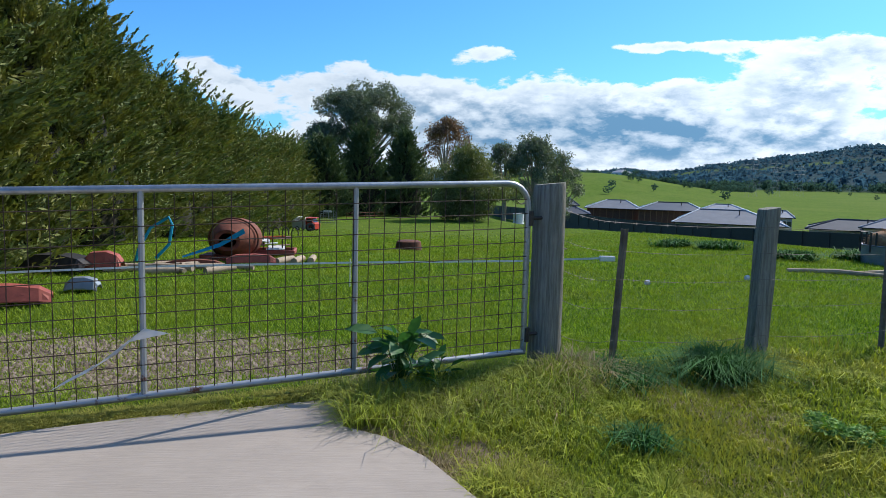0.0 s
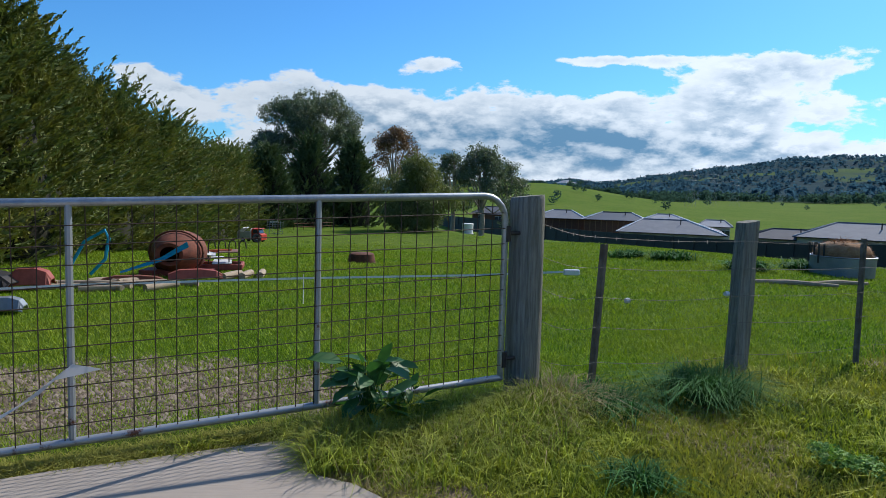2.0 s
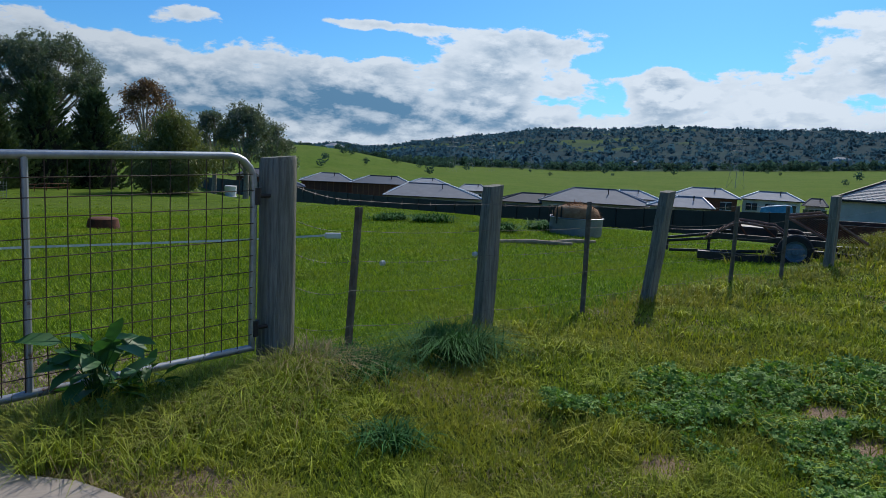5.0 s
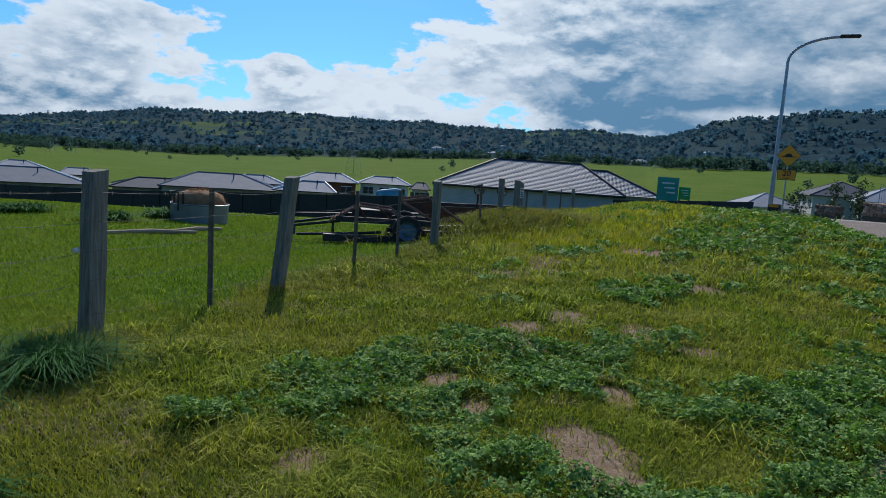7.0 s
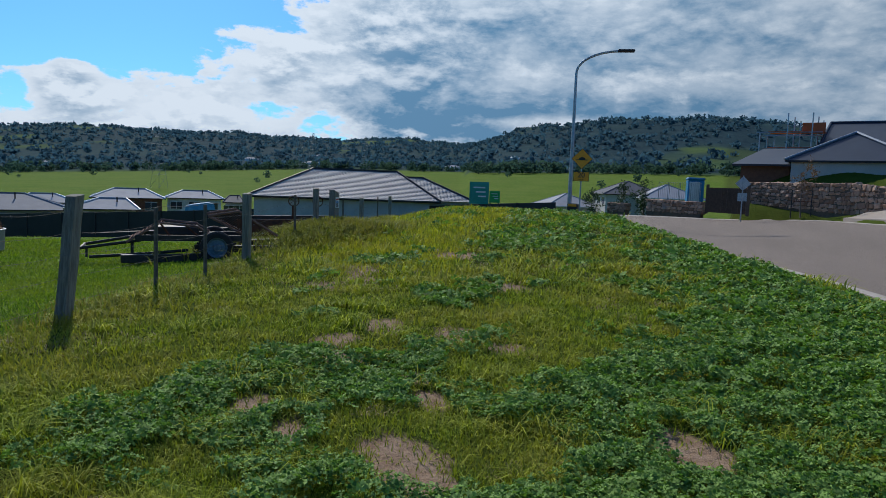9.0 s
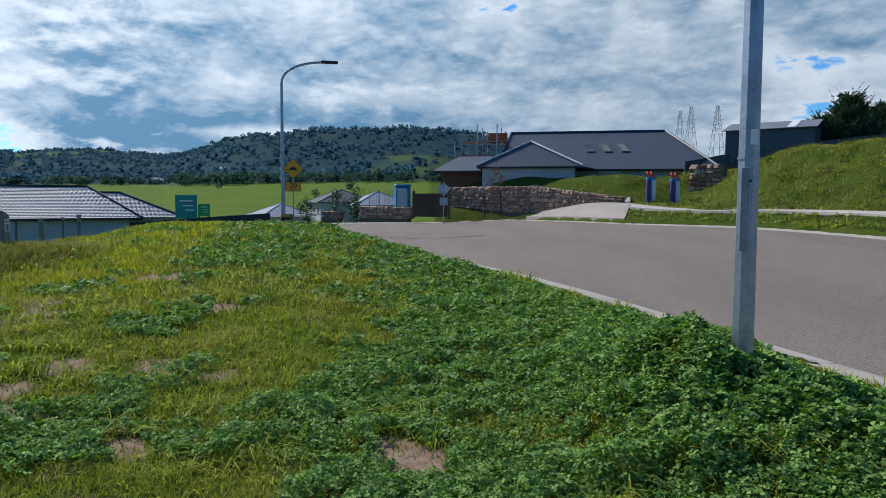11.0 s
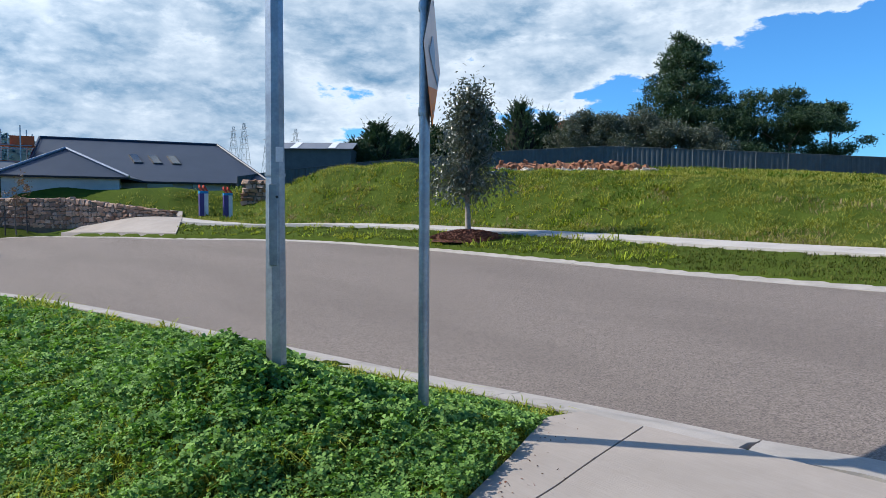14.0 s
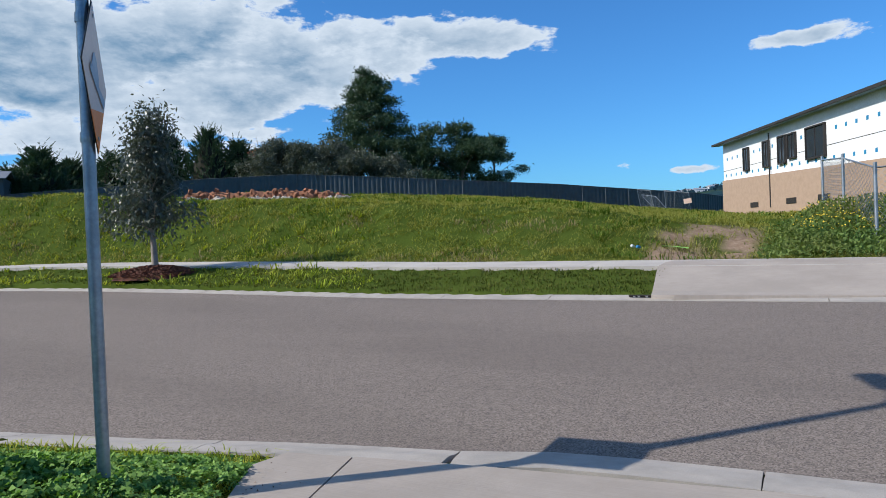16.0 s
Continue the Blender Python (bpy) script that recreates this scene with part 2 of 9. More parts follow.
class Mat:
    """Small builder of node materials."""

    def __init__(self, name, rough=0.8, metal=0.0, spec=0.5):
        self.m = bpy.data.materials.new(name)
        self.m.use_nodes = True
        self.t = self.m.node_tree
        self.b = self.t.nodes["Principled BSDF"]
        self.b.inputs["Roughness"].default_value = rough
        self.b.inputs["Metallic"].default_value = metal
        self.b.inputs["Specular IOR Level"].default_value = spec
        self.co = self.t.nodes.new("ShaderNodeTexCoord")

    def link(self, a, b):
        self.t.links.new(a, b)

    def noise(self, scale, detail=5, rough=0.6, vec=None, dist=0.0, stretch=None):
        n = self.t.nodes.new("ShaderNodeTexNoise")
        n.inputs["Scale"].default_value, n.inputs["Detail"].default_value = scale, detail
        n.inputs["Roughness"].default_value, n.inputs["Distortion"].default_value = rough, dist
        v = vec or self.co.outputs["Object"]
        if stretch:
            mp = self.t.nodes.new("ShaderNodeMapping")
            mp.inputs["Scale"].default_value = stretch
            self.link(v, mp.inputs[0])
            v = mp.outputs[0]
        self.link(v, n.inputs["Vector"])
        return n.outputs["Fac"]

    def voronoi(self, scale, feature="F1", out="Distance", vec=None):
        n = self.t.nodes.new("ShaderNodeTexVoronoi")
        n.feature = feature
        n.inputs["Scale"].default_value = scale
        self.link(vec or self.co.outputs["Object"], n.inputs["Vector"])
        return n.outputs[out]

    def attr(self, name):
        n = self.t.nodes.new("ShaderNodeAttribute")
        n.attribute_name = name
        return n.outputs["Fac"]

    def island(self):
        return self.t.nodes.new("ShaderNodeNewGeometry").outputs["Random Per Island"]

    def obrand(self):
        return self.t.nodes.new("ShaderNodeObjectInfo").outputs["Random"]

    def ramp(self, v, a, b, lo=0.0, hi=1.0):
        n = self.t.nodes.new("ShaderNodeMapRange")
        n.interpolation_type = "SMOOTHSTEP"
        self.link(v, n.inputs[0])
        for i, x in enumerate((a, b, lo, hi)):
            n.inputs[i + 1].default_value = x
        return n.outputs[0]

    def op(self, kind, a, b):
        n = self.t.nodes.new("ShaderNodeMath")
        n.operation = kind
        for i, v in enumerate((a, b)):
            if isinstance(v, (int, float)):
                n.inputs[i].default_value = v
            else:
                self.link(v, n.inputs[i])
        return n.outputs[0]

    def mix(self, f, a, b, blend="MIX"):
        n = self.t.nodes.new("ShaderNodeMix")
        n.data_type, n.blend_type = "RGBA", blend
        if isinstance(f, (int, float)):
            n.inputs[0].default_value = f
        else:
            self.link(f, n.inputs[0])
        for i, v in ((6, a), (7, b)):
            if isinstance(v, tuple):
                n.inputs[i].default_value = (*v, 1)
            else:
                self.link(v, n.inputs[i])
        return n.outputs[2]

    def color(self, c):
        if isinstance(c, tuple):
            self.b.inputs["Base Color"].default_value = (*c, 1)
        else:
            self.link(c, self.b.inputs["Base Color"])
        return self

    def rough(self, v):
        self.link(v, self.b.inputs["Roughness"])
        return self

    def bump(self, h, strength=0.3, distance=0.01):
        n = self.t.nodes.new("ShaderNodeBump")
        n.inputs["Strength"].default_value, n.inputs["Distance"].default_value = strength, distance
        self.link(h, n.inputs["Height"])
        self.link(n.outputs[0], self.b.inputs["Normal"])
        return self

    def leafy(self, amount, tone=(1.0, 1.0, 1.0)):
        """Lets light through thin leaves."""
        tr = self.t.nodes.new("ShaderNodeBsdfTranslucent")
        src = self.b.inputs["Base Color"]
        if src.is_linked:
            self.link(self.mix(1.0, src.links[0].from_socket, tone, "MULTIPLY"), tr.inputs[0])
        else:
            tr.inputs[0].default_value = src.default_value
        mx = self.t.nodes.new("ShaderNodeMixShader")
        mx.inputs[0].default_value = amount
        self.link(self.b.outputs[0], mx.inputs[1])
        self.link(tr.outputs[0], mx.inputs[2])
        self.link(mx.outputs[0], self.t.nodes["Material Output"].inputs[0])
        return self


def plain(name, a, b, scale=6.0, rough=0.7, metal=0.0, bump=0.15, fine=60.0, spec=0.4):
    """A worn surface of two tones with grain."""
    m = Mat(name, rough, metal, spec)
    n1, n2 = m.noise(scale, 6, 0.65), m.noise(fine, 3, 0.6)
    c = m.mix(m.ramp(n1, 0.35, 0.68), a, b)
    c = m.mix(m.ramp(n2, 0.3, 0.75, 0.0, 0.35), c, tuple(k * 0.6 for k in a))
    m.color(c).bump(m.op("ADD", n1, m.op("MULTIPLY", n2, 0.5)), bump, 0.01)
    return m.m


def leafmat(name, dark, light, through=0.3, rough=0.55, tone=(1.0, 1.1, 0.6), patch=0.5, third=None, spec=0.35):
    m = Mat(name, rough, 0, spec)
    c = m.mix(m.island(), dark, light)
    big = m.noise(patch, 4, 0.6)
    c = m.mix(m.ramp(big, 0.35, 0.7, 0.0, 0.6), c, third or tuple(k * 0.7 for k in light))
    m.color(c).leafy(through, tone)
    return m.m


# ---- materials ----
def m_concrete():
    """Broomed concrete: fine ridges one way, faint stains."""
    m = Mat("broomed concrete", 0.88, 0, 0.3)
    stain, blot, broom = m.noise(0.9, 6, 0.65), m.noise(5.0, 6, 0.7), m.noise(3.0, 3, 0.6, stretch=(1.5, 45, 1))
    c = m.mix(m.ramp(stain, 0.35, 0.68), (0.365, 0.316, 0.272), (0.30, 0.26, 0.223))
    c = m.mix(m.ramp(blot, 0.5, 0.78, 0, 0.4), c, (0.27, 0.228, 0.19))
    c = m.mix(m.ramp(broom, 0.4, 0.7, 0, 0.35), c, (0.25, 0.215, 0.185))
    m.color(c).bump(broom, 0.35, 0.006)
    return m.m


M_concrete = m_concrete()
M_kerb = plain("kerb concrete", (0.39, 0.352, 0.312), (0.29, 0.265, 0.235), 2.2, 0.85, 0, 0.3, 120)
M_galv = plain("galvanised steel", (0.40, 0.43, 0.46), (0.27, 0.30, 0.33), 5, 0.42, 0.75, 0.05, 40)
M_rust = plain("rusty steel", (0.16, 0.055, 0.03), (0.07, 0.03, 0.02), 9, 0.85, 0.2, 0.4, 80)
M_wire = plain("rusted wire", (0.045, 0.028, 0.02), (0.075, 0.05, 0.038), 14, 0.7, 0.1, 0.1, 90)
M_fencewire = plain("fence wire", (0.13, 0.125, 0.12), (0.09, 0.075, 0.06), 14, 0.6, 0.2, 0.1, 90)
M_redpaint = plain("faded red paint", (0.36, 0.085, 0.06), (0.24, 0.055, 0.04), 7, 0.6, 0.1, 0.2, 70)
M_dark = plain("dark steel", (0.03, 0.03, 0.032), (0.06, 0.05, 0.045), 7, 0.6, 0.3, 0.2, 60)
M_colorbond = plain("grey steel sheet", (0.075, 0.09, 0.10), (0.06, 0.072, 0.082), 2, 0.5, 0.2, 0.05, 30)
M_blackfence = plain("black steel sheet", (0.018, 0.02, 0.024), (0.026, 0.028, 0.032), 1, 0.55, 0.1, 0.05, 20)
M_white = plain("white paint", (0.75, 0.76, 0.77), (0.62, 0.63, 0.64), 3, 0.5, 0, 0.05, 60)
M_render = plain("render", (0.50, 0.49, 0.46), (0.42, 0.41, 0.385), 1.2, 0.85, 0, 0.1, 40)
M_black = plain("black rubber", (0.018, 0.018, 0.02), (0.03, 0.03, 0.03), 12, 0.75, 0, 0.2, 60)
M_blue = plain("blue plastic", (0.01, 0.20, 0.42), (0.02, 0.26, 0.5), 5, 0.5, 0, 0.05, 60)
M_cyan = plain("blue plastic strap", (0.0, 0.27, 0.45), (0.01, 0.35, 0.52), 9, 0.45, 0, 0.1, 60)
M_yellow = plain("orange road-sign sheeting", (0.88, 0.34, 0.012), (0.82, 0.31, 0.01), 5, 0.4, 0, 0.02, 60)
M_signblack = plain("sign black", (0.015, 0.015, 0.015), (0.02, 0.02, 0.02), 5, 0.5, 0, 0.02, 60)
M_red = plain("red paint", (0.55, 0.05, 0.025), (0.45, 0.04, 0.02), 5, 0.5, 0, 0.05, 60)
M_purple = plain("purple paint", (0.07, 0.05, 0.20), (0.055, 0.04, 0.16), 5, 0.5, 0, 0.05, 60)
M_green = plain("green sign board", (0.01, 0.26, 0.19), (0.02, 0.32, 0.24), 2, 0.45, 0, 0.02, 60)
M_brightgreen = plain("bright green board", (0.02, 0.33, 0.07), (0.03, 0.38, 0.1), 2, 0.45, 0, 0.02, 60)
M_orange = plain("orange panel", (0.55, 0.10, 0.02), (0.45, 0.08, 0.02), 3, 0.5, 0, 0.05, 60)
M_glass = Mat("window glass", 0.06, 0.0, 0.8).color((0.03, 0.04, 0.05)).m
M_mortar = plain("stone mortar", (0.16, 0.12, 0.085), (0.11, 0.085, 0.06), 6, 0.95, 0, 0.3, 60)
M_redrust = plain("red rusted steel", (0.24, 0.075, 0.045), (0.13, 0.045, 0.03), 8, 0.85, 0.1, 0.4, 70)
M_rustpink = plain("faded pink-brown steel", (0.28, 0.15, 0.115), (0.19, 0.10, 0.075), 9, 0.8, 0.1, 0.3, 70)
M_palewood = plain("pale cut timber", (0.42, 0.33, 0.24), (0.27, 0.21, 0.15), 7, 0.9, 0, 0.4, 60)
M_brownwood = plain("brown stained palings", (0.12, 0.085, 0.06), (0.085, 0.06, 0.045), 6, 0.9, 0, 0.3, 60)
M_mulch = plain("bark mulch", (0.17, 0.06, 0.035), (0.08, 0.035, 0.022), 16, 0.95, 0, 0.6, 60)
M_redroof = plain("orange-red roof tiles", (0.42, 0.10, 0.045), (0.33, 0.08, 0.04), 3, 0.8, 0, 0.2, 40)
M_pylon = plain("pylon steel", (0.24, 0.27, 0.30), (0.20, 0.22, 0.25), 1, 0.7, 0.1, 0.02, 10)
M_ribbon = Mat("thin plastic", 0.4, 0, 0.4).color((0.66, 0.65, 0.66)).leafy(0.4).m
M_path = plain("footpath concrete", (0.47, 0.43, 0.385), (0.39, 0.355, 0.32), 1.0, 0.9, 0, 0.2, 100)


def m_stone():
    m = Mat("fieldstone", 0.9, 0, 0.2)
    n1, n2 = m.noise(3.0, 6, 0.65), m.noise(24, 4, 0.6)
    c = m.mix(m.obrand(), (0.25, 0.135, 0.085), (0.56, 0.37, 0.26))
    c = m.mix(m.ramp(n1, 0.4, 0.7, 0, 0.6), c, (0.27, 0.21, 0.165))
    m.color(c).bump(m.op("ADD", n1, n2), 0.5, 0.03)
    return m.m


M_stone = m_stone()
M_redsoil = plain("orange clay", (0.34, 0.15, 0.08), (0.22, 0.10, 0.055), 2.5, 0.95, 0, 0.8, 14)
M_palestone = plain("pale rubble", (0.46, 0.40, 0.33), (0.36, 0.30, 0.24), 5, 0.95, 0, 0.4, 30)
M_lime = plain("lime green plastic", (0.25, 0.55, 0.05), (0.20, 0.45, 0.04), 5, 0.5, 0, 0.1, 30)


def m_timber():
    m = Mat("weathered timber", 0.9, 0, 0.2)
    grain = m.noise(5, 6, 0.7, stretch=(9, 9, 0.5))
    blot = m.noise(2.4, 4, 0.6)
    c = m.mix(m.ramp(grain, 0.3, 0.7), (0.125, 0.122, 0.105), (0.29, 0.283, 0.248))
    c = m.mix(m.ramp(blot, 0.45, 0.7, 0, 0.5), c, (0.15, 0.155, 0.12))
    m.color(c).bump(grain, 0.6, 0.02)
    return m.m


M_timber = m_timber()


def m_asphalt():
    m = Mat("asphalt", 0.9, 0, 0.3)
    v = m.voronoi(95, "F1", "Color")
    g = m.noise(180, 2, 0.6)
    patch = m.noise(0.35, 5, 0.6, stretch=(0.35, 1.6, 1))
    mid = m.noise(9, 5, 0.7)
    c = m.mix(v, (0.064, 0.052, 0.045), (0.285, 0.236, 0.201))
    c = m.mix(m.ramp(patch, 0.40, 0.66, 0, 0.4), c, (0.119, 0.097, 0.083))
    c = m.mix(m.ramp(mid, 0.5, 0.8, 0, 0.4), c, (0.208, 0.172, 0.149))
    m.color(c).bump(m.op("ADD", v, g), 0.5, 0.006)
    return m.m


M_asphalt = m_asphalt()


def m_ground():
    m = Mat("ground", 0.95, 0, 0.02)
    n0, n1, n2, n3 = m.noise(0.045, 5, 0.6), m.noise(0.55, 6, 0.65), m.noise(7, 6, 0.7), m.noise(60, 3, 0.7)
    grass = m.mix(m.ramp(n1, 0.3, 0.7), (0.060, 0.112, 0.014), (0.122, 0.185, 0.026))
    grass = m.mix(m.ramp(n0, 0.35, 0.65, 0, 0.6), grass, (0.135, 0.175, 0.036))
    grass = m.mix(m.ramp(n2, 0.35, 0.75, 0, 0.6), grass, (0.045, 0.10, 0.012))
    # dark olive verge tone, with the shade between blades put into it
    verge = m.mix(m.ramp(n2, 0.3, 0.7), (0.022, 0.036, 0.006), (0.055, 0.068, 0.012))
    soil = m.mix(m.ramp(n2, 0.3, 0.7), (0.22, 0.145, 0.10), (0.35, 0.26, 0.19))
    soil = m.mix(m.ramp(n3, 0.4, 0.7, 0, 0.5), soil, (0.17, 0.12, 0.08))
    stone = m.voronoi(38, "F1", "Color")
    gravel = m.mix(stone, (0.085, 0.062, 0.043), (0.25, 0.195, 0.145))
    # woodland on the ranges: distance haze is put into these blue tones
    hazy_bush = m.mix(m.ramp(m.noise(0.06, 9, 0.8), 0.36, 0.64), (0.012, 0.034, 0.047), (0.024, 0.056, 0.066))
    hazy_bush = m.mix(m.ramp(m.noise(0.006, 4, 0.6), 0.45, 0.65, 0, 0.5), hazy_bush, (0.030, 0.066, 0.064))
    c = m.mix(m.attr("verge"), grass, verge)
    c = m.mix(m.attr("soil"), c, soil)
    c = m.mix(m.attr("gravel"), c, gravel)
    c = m.mix(m.attr("hazy_bush"), c, hazy_bush)
    m.color(c).bump(m.op("ADD", n2, m.op("MULTIPLY", n3, 0.6)), 0.7, 0.05)
    return m.m


M_ground = m_ground()


# ---- lie of the land ----
def bearing(b, d, z=0.0):
    """A place by compass bearing (clockwise from +y) and distance from the gate's apron."""
    return Vector((0.3 + d * math.sin(radians(b)), 0.4 + d * math.cos(radians(b)), z))


def curve_pts(pts, step):
    """A smooth line through points, at even steps."""
    p = np.array(pts, float)
    p = np.vstack([2 * p[0] - p[1], p, 2 * p[-1] - p[-2]])
    out = []
    for i in range(1, len(p) - 2):
        for s in np.linspace(0, 1, 24, endpoint=False):
            a, b, c, d = p[i - 1], p[i], p[i + 1], p[i + 2]
            out.append(0.5 * (2 * b + (c - a) * s + (2 * a - 5 * b + 4 * c - d) * s * s + (3 * b - 3 * c + d - a) * s ** 3))
    out.append(p[-2])
    out = np.array(out)
    L = np.r_[0, np.cumsum(np.hypot(*np.diff(out, axis=0).T))]
    n = max(2, int(round(L[-1] / step)))
    s = np.linspace(0, L[-1], n + 1)
    return np.c_[np.interp(s, L, out[:, 0]), np.interp(s, L, out[:, 1])]


ROAD_NEAR = [(-60, -6.5), (-30, -5.0), (-10, -4.15), (0.69, -4.07), (2.3, -3.87), (3.95, -3.58), (5.13, -3.29), (6.5, -3.03), (8.7, -2.6), (12.0, -1.87), (15.8, -0.73), (22.0, 1.5), (27.0, 3.4), (31.5, 7.5), (33.5, 16), (34.5, 40)]
ROAD_FAR = [(-60, -13.5), (-30, -11.8), (-10, -10.8), (2.5, -10.45), (12.0, -10.6), (18.0, -10.4), (22.7, -9.6), (27.0, -7.7), (33.0, -5.6), (38.5, -3.6), (41.5, 1.5), (42.5, 8), (43.0, 17), (44.0, 40)]
near_line, far_line = curve_pts(ROAD_NEAR, 0.5), curve_pts(ROAD_FAR, 0.5)
DRIVE = [(-7.5, -3.95), (3.7, -3.4), (3.62, -2.93), (3.18, -2.2), (2.8, -1.5), (1.3, 1.1), (0.25, 2.6), (-0.06, 3.2), (-0.28, 3.46), (-0.52, 3.6), (-0.52, 4.1), (-1.7, 3.62), (-2.3, 3.3), (-4.2, 2.6), (-7.5, 1.4)]


def sstep(x, a, b):
    t = np.clip((np.asarray(x, float) - a) / (b - a), 0, 1)
    return t * t * (3 - 2 * t)


def soft(x, w=4.0):
    """x where x is above 0, else 0, with a rounded corner."""
    x = np.asarray(x, float)
    return 0.5 * (x + np.sqrt(x * x + w * w))


def inside(poly, x, y):
    x, y = np.asarray(x, float), np.asarray(y, float)
    r = np.zeros(x.shape, bool)
    n = len(poly)
    for i in range(n):
        (x1, y1), (x2, y2) = poly[i], poly[(i + 1) % n]
        if y1 == y2:
            continue
        r ^= ((y1 > y) != (y2 > y)) & (x < (x2 - x1) * (y - y1) / (y2 - y1) + x1)
    return r


def lattice(ix, iy, s):
    h = (ix.astype(np.int64) * 374761393 + iy.astype(np.int64) * 668265263 + s * 974711) & 0xFFFFFFFF
    h = ((h ^ (h >> 13)) * 1274126177) & 0xFFFFFFFF
    return ((h ^ (h >> 16)) & 0xFFFF) / 65535.0


def vnoise(x, y, scale, s=0, octaves=3):
    """Smooth noise over the plane, 0 to 1."""
    x, y = np.asarray(x, float) / scale, np.asarray(y, float) / scale
    tot, amp, out = 0.0, 1.0, 0.0
    for o in range(octaves):
        ix, iy = np.floor(x), np.floor(y)
        fx, fy = x - ix, y - iy
        fx, fy = fx * fx * (3 - 2 * fx), fy * fy * (3 - 2 * fy)
        a = lattice(ix, iy, s + o) * (1 - fx) + lattice(ix + 1, iy, s + o) * fx
        b = lattice(ix, iy + 1, s + o) * (1 - fx) + lattice(ix + 1, iy + 1, s + o) * fx
        out, tot = out + amp * (a * (1 - fy) + b * fy), tot + amp
        amp, x, y = amp * 0.5, x * 2 + 17.3, y * 2 - 5.1
    return out / tot


def road_z(x, y):
    x, y = np.asarray(x, float), np.asarray(y, float)
    return 0.18 + 0.054 * np.clip(-3.6 - y, -4, 8) + 0.013 * np.clip(x - 8, 0, 24) - 0.09 * soft(y - 8, 4) - 0.02 * soft(x - 40, 4)


def fence_y(x):
    """The wire fence's line."""
    return 5.0 + 0.337 * (np.asarray(x, float) - 0.8)


def edge_gap(x, line):
    """y of a road edge at x (for the stretch that runs along x)."""
    return np.interp(x, line[:, 0], line[:, 1])


SKY_B = [-180, -60, 0, 10, 17, 26, 33, 40, 51, 57, 63, 67, 71, 73, 76, 80, 85, 89.4, 95, 100, 112, 120, 160, 166, 169, 174, 180]
SKY_E = [1.0, 0.8, 0.5, 0.5, 0.62, 2.0, 2.8, 3.05, 3.2, 3.1, 3.1, 3.3, 3.4, 4.0, 4.8, 5.15, 5.35, 5.6, 5.2, 4.2, 2.2, 1.2, 1.0, 1.6, 2.75, 2.95, 2.9]
SKY_D = [2600, 2600, 2600, 2600, 2600, 2500, 2400, 2300, 2300, 2300, 2600, 2700, 2500, 1900, 1700, 1600, 1600, 1600, 1700, 2000, 2600, 2600, 1500, 1300, 1200, 1200, 1200]
FOOT_E = [-0.5, -0.5, -0.5, -0.5, -0.5, -0.42, -0.4, -0.1, 0.5, 0.85, 1.0, 1.05, 1.1, 1.15, 1.25, 1.35, 1.45, 1.5, 1.5, 1.3, 1.0, 0.8, 0.8, 1.3, 1.9, 1.9, 1.8]


